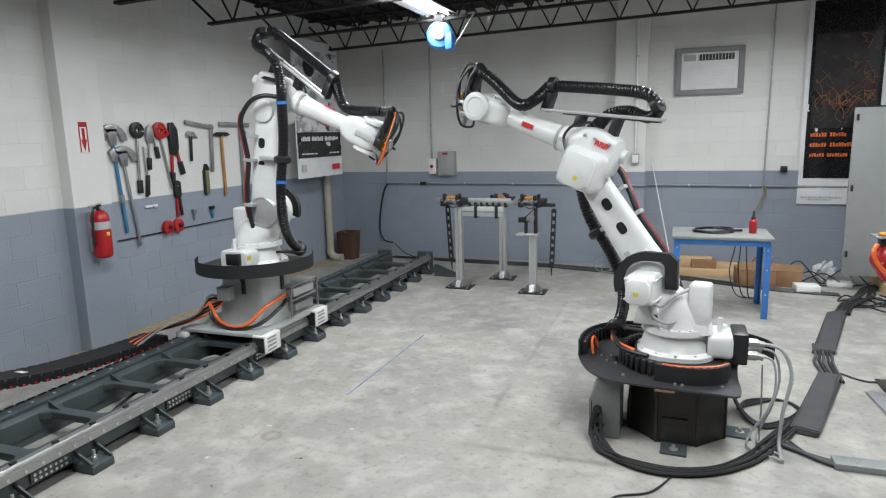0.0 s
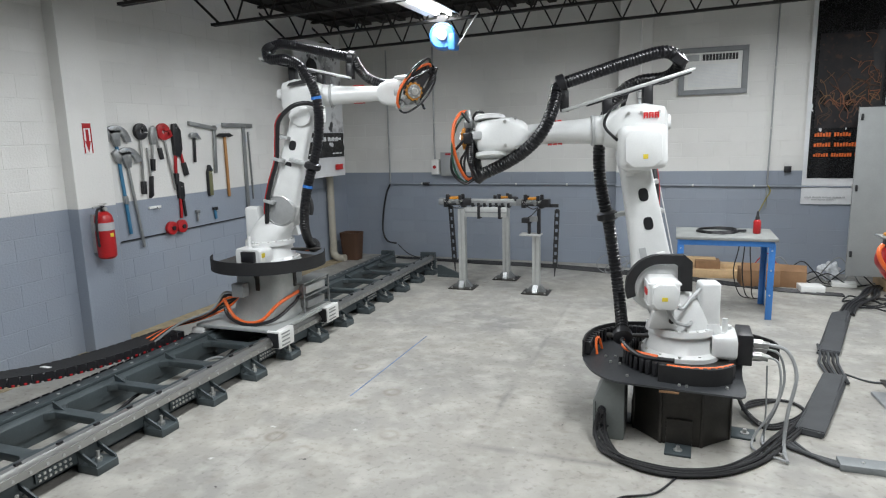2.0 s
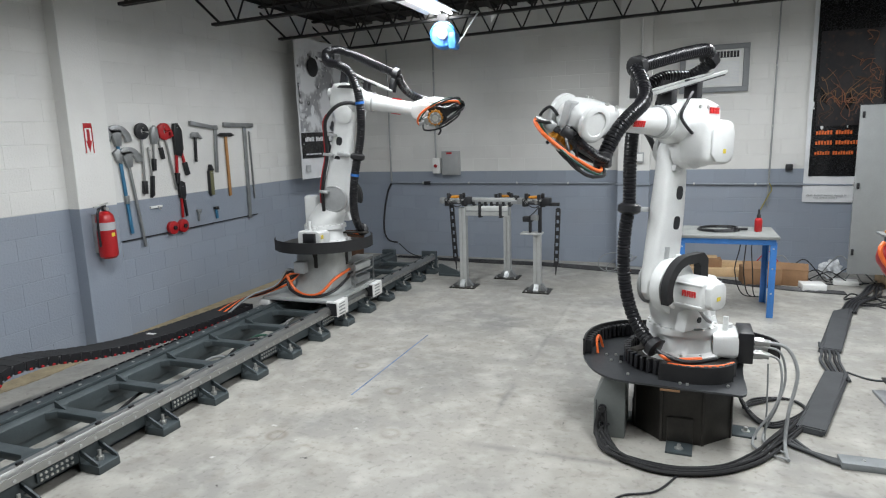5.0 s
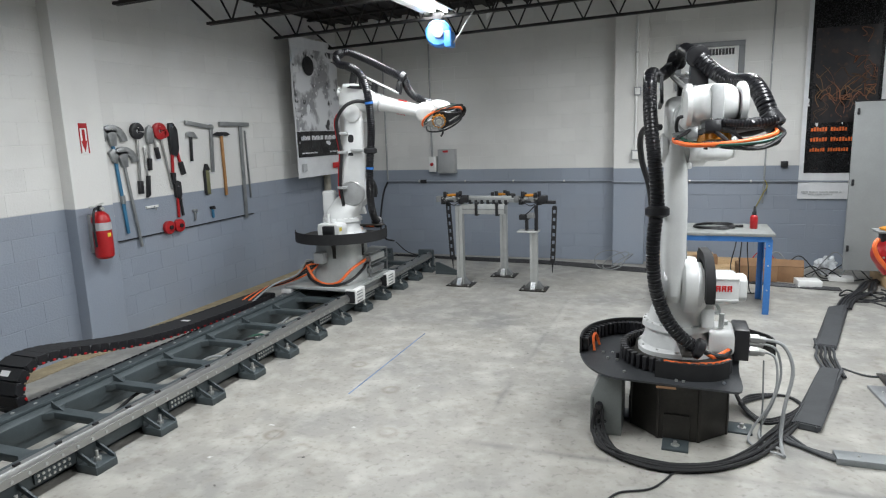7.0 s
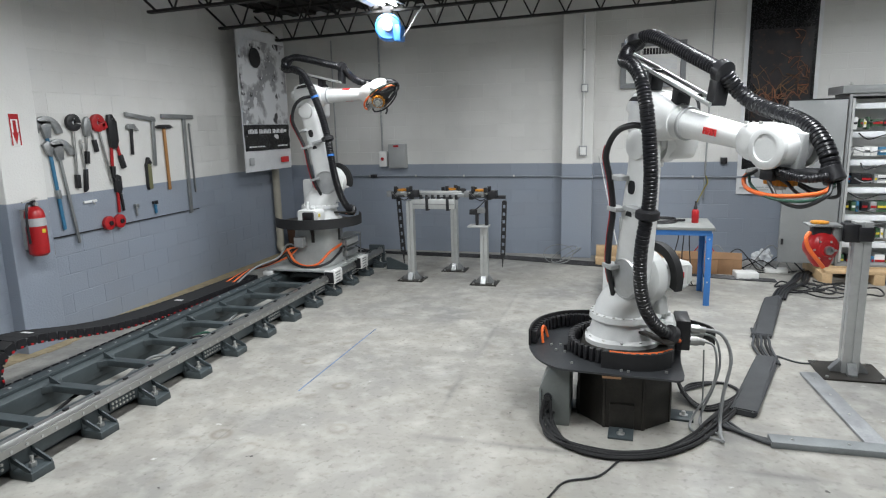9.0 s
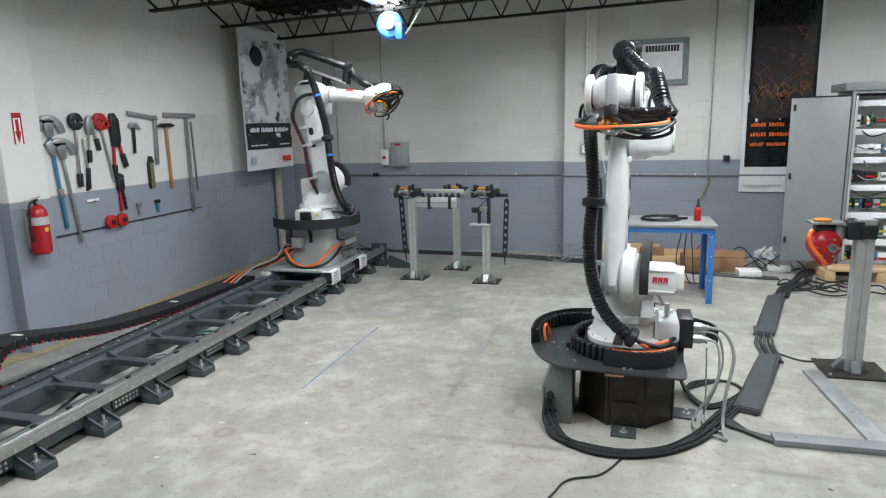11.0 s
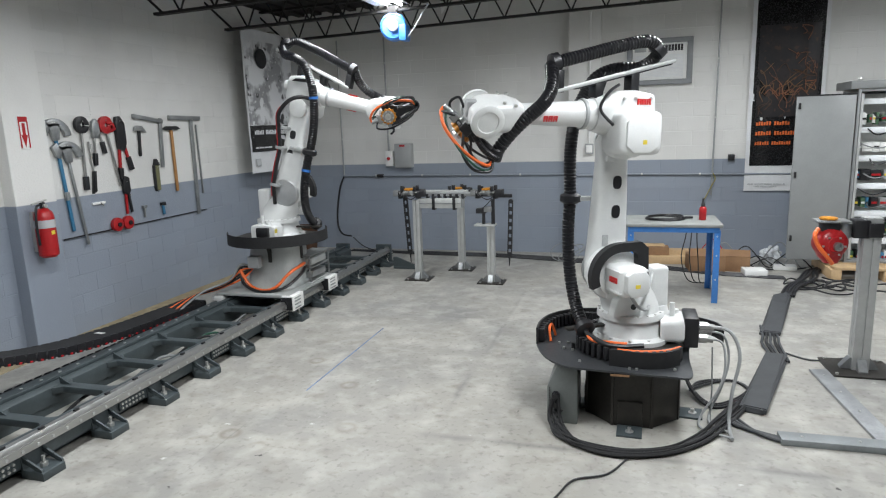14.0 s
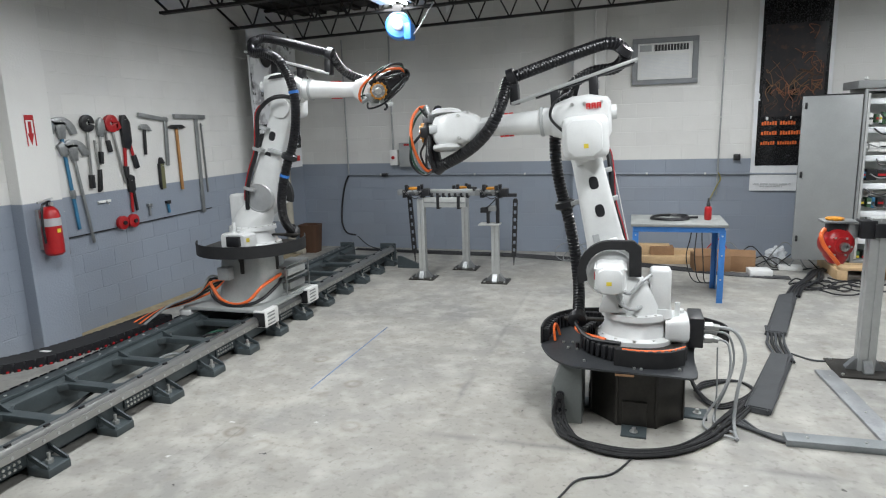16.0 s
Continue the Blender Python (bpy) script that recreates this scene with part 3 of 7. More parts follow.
# ---------------- hand tools on the left wall ----------------


def sign():
    t = thing("extinguisher_sign", pose(0.13, -4.95, 1.948), "small white and red fire extinguisher arrow sign", "sign")
    part("plate", bx(B(), 0.001, 0.005, -0.05, 0.05, -0.14, 0.14, 0.001), "white", t)
    part("border", bx(B(), 0.005, 0.007, -0.045, 0.045, 0.09, 0.135), "red", t)
    part("arrow", prism(B(), [(-0.03, -0.02), (-0.014, -0.02), (-0.014, 0.08), (0.014, 0.08), (0.014, -0.02), (0.03, -0.02), (0, -0.12)], "x", 0.005, 0.008), "red", t)
    for s in (-0.04, 0.04):
        part("side_stripe", bx(B(), 0.005, 0.007, s - 0.006, s + 0.006, -0.13, 0.09), "red", t)


sign()


def extinguisher():
    t = thing("fire_extinguisher", pose(0.235, -4.972, 0.87), "red fire extinguisher with a silver band on the pilaster", "extinguisher")
    part("cylinder", lathe(B(), [(0.06, 0), (0.078, 0.02), (0.08, 0.05), (0.08, 0.34), (0.07, 0.39), (0.04, 0.425), (0.025, 0.43)]), "red", t)
    part("band", lathe(B(), [(0.0815, 0.26), (0.0815, 0.33)]), "print_grey", t, "silver instruction label band")
    part("label", bx(B(), 0.07, 0.083, -0.018, 0.018, 0.2, 0.235, 0.004), "yellow", t)
    part("valve", cy(B(), (0, 0, 0.42), (0, 0, 0.48), 0.022), "black", t)
    part("lever", bx(B(), -0.012, 0.012, -0.02, 0.13, 0.475, 0.49, 0.003, pose(0, 0, 0, 10)), "zinc", t)
    part("gauge", cy(B(), (0.02, 0, 0.45), (0.04, 0, 0.45), 0.018), "zinc", t)
    part("hose", sweep(B(), smooth_path([(0, -0.02, 0.46), (0.02, -0.08, 0.44), (0.02, -0.1, 0.3), (0.02, -0.095, 0.12)]), 0.011), "black", t)
    part("bracket", bx(B(), -0.11, -0.07, -0.05, 0.05, 0.05, 0.4, 0.004), "zinc", t)


extinguisher()


def hand_tool(name, y, ztop, zbot, lean, handle, head, label, width=0.02):
    """A tool that hangs flat on the wall; head: list of outlines in y, z below the top."""
    t = thing(name, pose(0.012, y, ztop, lean, 0, 0), label, name.replace("_", " "), "tools on the wall")
    L = ztop - zbot
    part("handle", bx(B(), 0.008, 0.028, -width / 2, width / 2, -L, -0.01, 0.006), handle, t)
    for nm, pts, mat in head:
        part(nm, prism(B(), pts, "x", 0.004, 0.04, 0.004), mat, t)
    part("hook", cy(B(), (-0.01, 0, -0.05), (0.05, 0, -0.04), 0.004, n=6), "zinc", t)


def arc(r0, r1, a0, a1, cy0=0.0, cz0=0.0, n=10):
    o = [(cy0 + r1 * math.cos(radians(a0 + (a1 - a0) * i / n)), cz0 + r1 * math.sin(radians(a0 + (a1 - a0) * i / n))) for i in range(n + 1)]
    return o + [(cy0 + r0 * math.cos(radians(a1 + (a0 - a1) * i / n)), cz0 + r0 * math.sin(radians(a1 + (a0 - a1) * i / n))) for i in range(n + 1)]


tagged(part("tool_board", bx(B(), -0.002, 0.012, -4.68, -2.44, 0.955, 2.1, 0.003), "wall", smooth=False), "thin tool board painted white over grey like the wall", "board")
bend = [("bender_shoe", arc(0.10, 0.17, 0, 125, -0.0, -0.17, 14), "tool_grey"), ("bender_hook", [(-0.16, -0.03), (-0.1, 0.0), (-0.05, -0.05), (-0.09, -0.15), (-0.13, -0.13)], "tool_grey"), ("bender_web", [(-0.07, -0.04), (0.06, -0.05), (0.03, -0.2), (-0.03, -0.2)], "tool_grey")]
hand_tool("conduit_bender", -4.56, 2.07, 1.01, 4, "tool_blue", bend + [("coupling", [(-0.02, -0.76), (0.02, -0.76), (0.02, -0.68), (-0.02, -0.68)], "tool_grey")], "blue handled conduit bender with a grey shoe", 0.034)
hand_tool("conduit_bender", -4.46, 1.86, 0.85, 7, "tool_grey", bend, "steel conduit bender with a grey shoe", 0.03)
hand_tool("straight_rod", -4.66, 1.25, 0.80, 3, "tool_grey", [], "thin steel rod on the wall", 0.012)
cut = [("jaw", arc(0.02, 0.082, 0, 350, 0, -0.075, 18), "black")]
hand_tool("cable_cutter", -4.235, 2.085, 1.39, -3, "steel", cut + [("grip", [(-0.024, -0.7), (0.024, -0.7), (0.024, -0.57), (-0.024, -0.57)], "black")], "cable cutter with black jaws and steel arms", 0.024)
# second arm of the cable cutter, hung as a tool of its own
hand_tool("bent_bar", -4.17, 1.86, 1.36, 2, "steel", [("grip", [(-0.05, -0.52), (-0.01, -0.5), (0.02, -0.3), (-0.01, -0.3)], "black")], "bent steel bar with a black grip", 0.018)
hand_tool("tube_wrench", -4.07, 2.07, 1.60, -7, "steel", [("jaw", [(-0.05, -0.1), (-0.035, -0.03), (0.0, 0.0), (0.035, -0.03), (0.05, -0.1), (0.03, -0.19), (-0.03, -0.19)], "tool_grey"), ("grip", [(-0.02, -0.46), (0.02, -0.46), (0.02, -0.34), (-0.02, -0.34)], "black")], "steel wrench with a black grip", 0.02)
hand_tool("short_wrench", -4.03, 1.97, 1.72, 10, "steel", [("grip", [(-0.018, -0.25), (0.018, -0.25), (0.018, -0.13), (-0.018, -0.13)], "black")], "short steel wrench with a black grip", 0.018)
hand_tool("ratchet_cutter", -3.955, 2.09, 1.38, 10, "steel", [("head", arc(0.02, 0.088, 0, 350, 0, -0.085, 18), "red"), ("pawl", [(0.04, -0.1), (0.1, -0.08), (0.11, -0.15), (0.05, -0.17)], "red")], "ratchet cutter with a round red head", 0.022)
hand_tool("bolt_cutter", -3.76, 2.085, 1.45, -5, "red", [("jaw", [(-0.04, 0.0), (0.01, 0.01), (0.07, -0.06), (0.09, -0.26), (0.06, -0.34), (-0.02, -0.33), (-0.05, -0.1)], "black"), ("grip", [(-0.024, -0.64), (0.024, -0.64), (0.026, -0.52), (-0.026, -0.52)], "black")], "red bolt cutter with black jaws and grips", 0.034)
# the bolt cutter's other arm, built as a separate piece
hand_tool("pry_bar", -3.72, 1.82, 1.54, 14, "red", [("grip", [(-0.026, -0.29), (0.026, -0.29), (0.024, -0.15), (-0.024, -0.15)], "black")], "red pry bar with a black grip", 0.032)
hand_tool("lopping_shears", -3.77, 1.46, 1.08, -2, "red", [("jaw", [(-0.045, 0.0), (0.0, 0.02), (0.05, 0.0), (0.055, -0.14), (0.02, -0.18), (-0.03, -0.16)], "black")], "small cutter with a red handle and black jaws", 0.03)
# black arm belonging to the small cutter above, made separately
hand_tool("short_bar", -3.74, 1.32, 1.09, 6, "black", [], "short black bar hung beside the small cutter", 0.03)
hand_tool("claw_hammer", -3.475, 1.985, 1.67, -4, "black", [("head", [(-0.07, -0.01), (-0.04, 0.01), (0.03, 0.01), (0.10, -0.06), (0.03, -0.045), (-0.07, -0.05)], "tool_grey")], "claw hammer with a black handle", 0.034)
hand_tool("framing_square", -3.13, 2.085, 1.53, -4, "tool_grey", [("blade", [(-0.42, 0.005), (0.025, -0.025), (0.025, -0.065), (-0.42, -0.04)], "tool_grey")], "grey steel framing square", 0.05)
hand_tool("cross_peen_hammer", -2.965, 1.985, 1.24, 0, "tool_wood", [("head", [(-0.155, -0.03), (-0.08, 0.0), (0.08, 0.0), (0.145, -0.03), (0.08, -0.045), (-0.08, -0.045)], "black")], "hammer with a dark head and wooden handle", 0.04)
hand_tool("framing_square", -2.6, 2.1, 0.92, -1, "tool_grey", [("blade", [(-0.39, 0.0), (0.16, 0.0), (0.16, -0.05), (-0.39, -0.05)], "tool_grey")], "long grey steel drywall square", 0.055)
hand_tool("straight_rod", -2.515, 2.01, 1.16, 1, "tool_grey", [], "thin steel rod on the wall", 0.02)
hand_tool("hand_file", -3.275, 1.58, 1.28, -1, "olive", [("ferrule", [(-0.04, -0.02), (-0.02, 0.05), (0.0, 0.05), (0.04, -0.02)], "black"), ("edge", [(-0.05, -0.02), (-0.036, -0.02), (-0.036, -0.31), (-0.05, -0.27)], "black")], "file with an olive handle", 0.075)
hand_tool("small_clamp", -3.24, 1.14, 1.0, 3, "tool_blue", [("jaw", [(-0.035, 0.0), (0.03, 0.0), (0.03, -0.04), (-0.035, -0.03)], "black")], "small dark blue clamp", 0.035)
hand_tool("small_clamp", -3.53, 1.14, 1.01, -3, "tool_grey", [("jaw", [(-0.03, 0.0), (0.025, 0.0), (0.02, -0.03), (-0.03, -0.03)], "tool_grey")], "small grey steel clamp on the wall", 0.022)
for gy in (-3.955, -3.805):
    t = thing("grinding_wheel", pose(0.012, gy, 0.995), "small round red wheel hung on the wall", "wheel", "red wheels")
    part("rim", lathe(B(), [(0.03, 0.0), (0.07, 0.01), (0.07, 0.045), (0.04, 0.055)], (0, 0, 0), (1, 0, 0)), "red", t)
    part("hub", lathe(B(), [(0.022, 0.05), (0.022, 0.07)], (0, 0, 0), (1, 0, 0)), "black", t)
# shadow along the board's lower edge, put in as a black strip
conduit([(0.014, -4.6, 0.948), (0.014, -2.45, 0.953)], 0.006, "black", "thin dark rod fixed along the wall")
t = thing("shelf_hook", pose(0.012, -4.14, 1.24), "small white hook strip on the wall", "hook")
part("strip", bx(B(), 0.0, 0.02, -0.08, 0.08, -0.012, 0.012, 0.003), "white", t)
part("hook", cy(B(), (0.02, 0.02, 0.0), (0.05, 0.02, -0.03), 0.006, n=6), "zinc", t)

# ---------------- hose reel under the ceiling ----------------
t = thing("hose_reel", pose(2.50, -2.1, 3.01), "blue plastic hose reel hung below the joists", "hose reel")
part("drum", lathe(B(), [(0.12, -0.09), (0.15, -0.07), (0.15, 0.05), (0.13, 0.075), (0.125, 0.065), (0.07, 0.07)], (0, 0, 0), (0.25, -0.97, 0.05), 30), "reel_blue", t)
part("hub", lathe(B(), [(0.06, 0.08), (0.06, 0.11), (0.03, 0.12)], (0, 0, 0), (0.25, -0.97, 0.05), 20), "grey_metal", t, "grey round hub")
part("foot", bx(B(), 0.08, 0.17, -0.08, 0.09, -0.16, 0.02, 0.02), "reel_blue", t)
part("bracket", bx(B(), -0.05, 0.05, -0.05, 0.05, 0.12, 0.24, 0.006), "joist", t)
part("hose", sweep(B(), smooth_path([(0.14, 0, -0.14), (0.24, 0, -0.03), (0.33, 0, 0.1), (0.42, 0.0, 0.22)]), 0.009), "conduit", t)
t = thing("paper_tag", pose(3.07, -2.03, 3.19), "white paper tag hung from the joist", "tag")
part("sheet", prism(B(), [(-0.03, 0.08), (0.06, 0.03), (-0.02, -0.07)], "y", 0, 0.004), "white", t)

# ---------------- tool stand of aluminium posts ----------------


def post(x, y, h, label, w=0.085, group="aluminium posts"):
    t = thing("aluminium_post", pose(x, y, 0), label, "post", group)
    pw, pd = (0.16, 0.13) if w < 0.1 else (0.22, 0.19)
    part("base_plate", bx(B(), -pw, pw, -pd, pd, 0.0, 0.014, 0.002), "ped_dark", t, "dark steel base plate")
    bm, a, g = B(), w / 2, 0.006
    prism(bm, [(-a, -a), (-g, -a), (-g, -a + 0.012), (g, -a + 0.012), (g, -a), (a, -a), (a, -g), (a - 0.012, -g), (a - 0.012, g), (a, g), (a, a), (g, a), (g, a - 0.012), (-g, a - 0.012), (-g, a), (-a, a), (-a, g), (-a + 0.012, g), (-a + 0.012, -g), (-a, -g)], "z", 0.014, h)
    part("extrusion", bm, "alu", t, smooth=False)
    for i in range(4):
        part("gusset", prism(B(), [(a, 0.014), (a + 0.07, 0.014), (a + 0.07, 0.026), (a + 0.012, 0.1), (a, 0.1)], "y", -0.03, 0.03), "tool_grey", t, m=pose(0, 0, 0, 0, 0, 90 * i))
    studs("bolt", [(sx * (pw - 0.04), sy * (pd - 0.03), 0.014) for sx in (-1, 1) for sy in (-1, 1)], (0, 0, 1), 0.012, 0.012, t)
    return t


post(2.61, -1.86, 1.0, "aluminium extrusion post on a dark base plate")
post(3.545, -1.9, 0.70, "short aluminium extrusion post on a dark base plate")
post(3.01, -1.25, 0.98, "aluminium extrusion post on a dark base plate")


def gripper(x, y, z, rz, label):
    t = thing("spare_gripper", pose(x, y, z, 0, 0, rz), label, "gripper", "spare grippers on the posts")
    part("plate", bx(B(), -0.1, 0.1, -0.09, 0.09, 0.0, 0.02, 0.004), "black", t)
    part("body", bx(B(), -0.07, 0.07, -0.06, 0.06, 0.02, 0.07, 0.008), "tool_grey", t)
    part("changer", lathe(B(), [(0.06, 0.07), (0.068, 0.075), (0.068, 0.088), (0.05, 0.095)]), "amber", t, "amber tool changer ring")
    for s in (-1, 1):
        part("jaw", bx(B(), s * 0.11 - 0.025, s * 0.11 + 0.025, -0.05, 0.05, -0.03, 0.06, 0.006), "black", t)
        part("cylinder", cy(B(), (s * 0.06, -0.11, 0.03), (s * 0.06, 0.11, 0.03), 0.02, n=14), "steel", t)
    studs("fitting", [(-0.1, -0.06, 0.05), (0.1, -0.06, 0.05), (0.0, -0.07, 0.06)], (0, -1, 0), 0.012, 0.03, t)
    for sx, sy, hh in ((-0.08, -0.05, 0.13), (0.08, -0.06, 0.12), (-0.09, 0.05, 0.11), (0.09, 0.05, 0.125)):
        part("lock_pin", bx(B(), sx - 0.018, sx + 0.018, sy - 0.018, sy + 0.018, 0.06, hh, 0.004), "black", t)
    part("side_valve", bx(B(), 0.12, 0.2, -0.05, 0.05, -0.01, 0.08, 0.008), "black", t)
    part("side_valve", bx(B(), -0.2, -0.13, -0.045, 0.045, 0.0, 0.07, 0.008), "tool_grey", t)
    part("air_line", sweep(B(), smooth_path([(-0.1, -0.08, 0.06), (-0.05, -0.13, 0.02), (0.04, -0.12, -0.03), (0.1, -0.08, 0.0)]), 0.006), "black", t)


gripper(2.52, -1.86, 1.05, 5, "black and amber gripper parked on the post")
gripper(2.97, -1.25, 1.0, 40, "black and amber gripper parked on the rear post")
gripper(3.5, -1.86, 1.05, -8, "black and amber gripper parked above the short post")
t = thing("cross_beam", pose(2.65, -1.84, 0.9, 0, 0, 0), "aluminium extrusion beam between the posts with black clamps", "beam")
part("beam", bx(B(), -0.02, 0.53, -0.04, 0.04, 0.0, 0.12, 0.005), "alu", t)
part("groove", bx(B(), -0.018, 0.528, -0.044, -0.038, 0.052, 0.066), "tool_grey", t)
for s in (0.18, 0.44):
    part("clamp", bx(B(), s - 0.018, s + 0.018, -0.05, 0.05, -0.02, 0.14, 0.004), "black", t)
t = thing("linear_axis", pose(2.7, -1.8, 1.04), "linear slide axis laid over the posts", "linear axis")
part("profile", bx(B(), -0.05, 0.9, -0.03, 0.03, 0.0, 0.05, 0.004), "tool_grey", t)
part("guide", bx(B(), -0.03, 0.55, -0.022, 0.022, 0.05, 0.075, 0.003), "alu", t)
for i in range(7):
    part("carriage_block", bx(B(), 0.02 + i * 0.075, 0.055 + i * 0.075, -0.034, 0.034, -0.03, 0.03, 0.004), "black", t)
t = thing("sensor_mount", pose(3.5, -1.92, 0.70), "small aluminium sensor mount on the short post", "mount")
part("plate", bx(B(), -0.14, 0.11, -0.08, 0.08, 0.0, 0.02, 0.003), "alu", t)
part("stem", bx(B(), -0.05, -0.02, -0.03, 0.03, 0.02, 0.15, 0.003), "black", t)
part("sensor", bx(B(), -0.12, 0.0, -0.05, 0.05, 0.15, 0.21, 0.008), "black", t)
part("valve", bx(B(), -0.02, 0.07, -0.06, 0.03, 0.17, 0.23, 0.006), "tool_grey", t)
part("cable", sweep(B(), smooth_path([(-0.06, -0.05, 0.2), (0.02, -0.09, 0.26), (0.08, -0.06, 0.33)]), 0.006), "black", t)
part("second_stem", bx(B(), 0.06, 0.1, -0.02, 0.02, 0.02, 0.32, 0.003), "black", t)


def leg_bar(x, y, z0, z1, lean):
    t = thing("perforated_bar", pose(x, y, z1, 0, lean, 0), "black perforated bar hanging from the gripper", "bar", "perforated bars")
    L = z1 - z0
    n = 7
    bm = B()
    bx(bm, -0.028, -0.016, -0.014, 0.014, -L, 0)
    bx(bm, 0.016, 0.028, -0.014, 0.014, -L, 0)
    for i in range(n + 1):
        zz = -L + (L - 0.04) * i / n
        bx(bm, -0.016, 0.016, -0.014, 0.014, zz, zz + 0.05)
    part("bar", bm, "black", t, smooth=False)
    part("tip", cy(B(), (0, 0, -L), (0, 0, -L - 0.12), 0.012, 0.004), "black", t)


leg_bar(2.455, -1.84, 0.32, 1.03, -3)
leg_bar(3.785, -1.86, 0.32, 1.0, 2)
t = thing("gripper_arm", pose(3.6, -1.86, 1.03), "black arm from the gripper to the hanging bar", "arm")
part("arm", bx(B(), -0.02, 0.2, -0.02, 0.02, 0.0, 0.04, 0.006), "black", t)

# ---------------- workbench ----------------


def workbench():
    t = thing("workbench", pose(5.57, -2.12, 0), "workbench with a grey top on a bright blue steel frame", "workbench")
    part("tabletop", bx(B(), -0.47, 0.47, -0.34, 0.34, 0.79, 0.822, 0.006), "table_top", t, "worn grey tabletop")
    bm = B()
    for s in (-1, 1):
        bx(bm, -0.44, 0.44, s * 0.30 - 0.02, s * 0.30 + 0.02, 0.735, 0.789, 0.003)
        bx(bm, s * 0.42 - 0.02, s * 0.42 + 0.02, -0.278, 0.278, 0.735, 0.789, 0.003)
    part("apron", bm, "blue", t)
    for sx in (-1, 1):
        for sy in (-1, 1):
            bm = B()
            bx(bm, sx * 0.42 - 0.03, sx * 0.42 + 0.03, sy * 0.31 - 0.004, sy * 0.31 + 0.004, 0.0, 0.76, 0.002)
            bx(bm, sx * 0.445 - 0.004, sx * 0.445 + 0.004, sy * 0.285 - 0.028, sy * 0.285 + 0.028, 0.0, 0.76, 0.002)
            leg = part("leg", bm, "blue", t)
            studs("bolt", [(sx * 0.42, -0.314 if sy < 0 else 0.314, z) for z in (0.25, 0.5, 0.7)], (0, sy, 0), 0.009, 0.006, leg)


workbench()
t = thing("spray_bottle", pose(5.875, -2.13, 0.822), "red bottle with a black nozzle on the workbench", "bottle")
part("body", lathe(B(), [(0.03, 0), (0.036, 0.008), (0.036, 0.12), (0.03, 0.135), (0.018, 0.145)]), "red", t)
part("nozzle", lathe(B(), [(0.02, 0.143), (0.02, 0.17), (0.013, 0.18), (0.009, 0.23)]), "black", t)
t = thing("cable_coil", pose(5.5, -2.1, 0.822), "coil of black cable lying on the workbench", "cable coil")
for k in range(4):
    pts = [(0.2 * math.cos(a) * (1 - 0.02 * k), 0.17 * math.sin(a + 0.1 * k), 0.01 + 0.007 * k) for a in [2 * math.pi * i / 28 for i in range(30)]]
    part("turn", sweep(B(), pts, 0.006, 6), "black", t)
part("plug", cy(B(), (0.2, 0, 0.02), (0.28, 0.02, 0.02), 0.013), "black", t)
for k in range(3):
    cable("bench_cord", [(5.78 + 0.05 * k, -1.64, 0.8), (5.76 + 0.06 * k, -1.6, 0.55), (5.72 + 0.09 * k, -1.62, 0.3), (5.8 + 0.06 * k, -1.66, 0.05), (6.0, -1.6, 0.012)], 0.006, "black", None, "thin black cord hanging behind the workbench", group="bench cords")

# ---------------- clutter along the back wall ----------------


def carton(x, y, rz, w, d, h, label, mat="card", flaps=True):
    t = thing("carton", pose(x, y, 0, 0, 0, rz), label, "box", "boxes on the floor")
    part("body", bx(B(), -w / 2, w / 2, -d / 2, d / 2, 0, h, 0.004), mat, t)
    if flaps:
        for s in (-1, 1):
            part("flap", bx(B(), -w / 2, w / 2, 0, d * 0.42, 0, 0.005, 0, pose(0, s * d / 2, h, 0, 0, 0) @ pose(0, 0, 0, -35 * s if s < 0 else 180 + 30)), mat, t)


def timber(x, y, z, rz, L, w, h, label):
    t = part("timber", bx(B(), -L / 2, L / 2, -w / 2, w / 2, 0, h, 0.003), "wood", m=pose(x, y, z, 0, 0, rz))
    tagged(t, label, "timber", "timbers on the floor")


carton(6.06, -0.86, 4, 0.42, 0.32, 0.2, "brown cardboard box with folded flaps")
carton(6.42, -0.8, -6, 0.32, 0.28, 0.19, "brown cardboard box, open")
carton(5.5, -0.4, 2, 0.3, 0.22, 0.2, "small brown cardboard box", flaps=False)
timber(5.35, -0.55, 0, 4, 1.1, 0.14, 0.1, "pale timber lying by the wall")
timber(5.6, -0.35, 0, -3, 0.9, 0.14, 0.16, "pale timber lying by the wall")
timber(5.2, -0.35, 0, 2, 0.8, 0.12, 0.22, "pale timber stacked by the wall")
carton(6.59, -1.08, 6, 0.25, 0.2, 0.08, "white flat carton on the floor", "white", False)
carton(7.0, -0.7, -6, 0.26, 0.16, 0.05, "white flat carton on the floor", "white", False)
t = thing("plastic_film", pose(6.9, -0.4, 0), "crumpled clear plastic film by the wall", "plastic film")
bm = B()
bmesh.ops.create_icosphere(bm, subdivisions=4, radius=0.14)
for v in bm.verts:
    v.co *= 0.8 + 0.5 * noise.noise(v.co * 14)
    v.co.z = max(v.co.z * 0.9 + 0.12, 0.0)
part("film", bm, "clear", t)
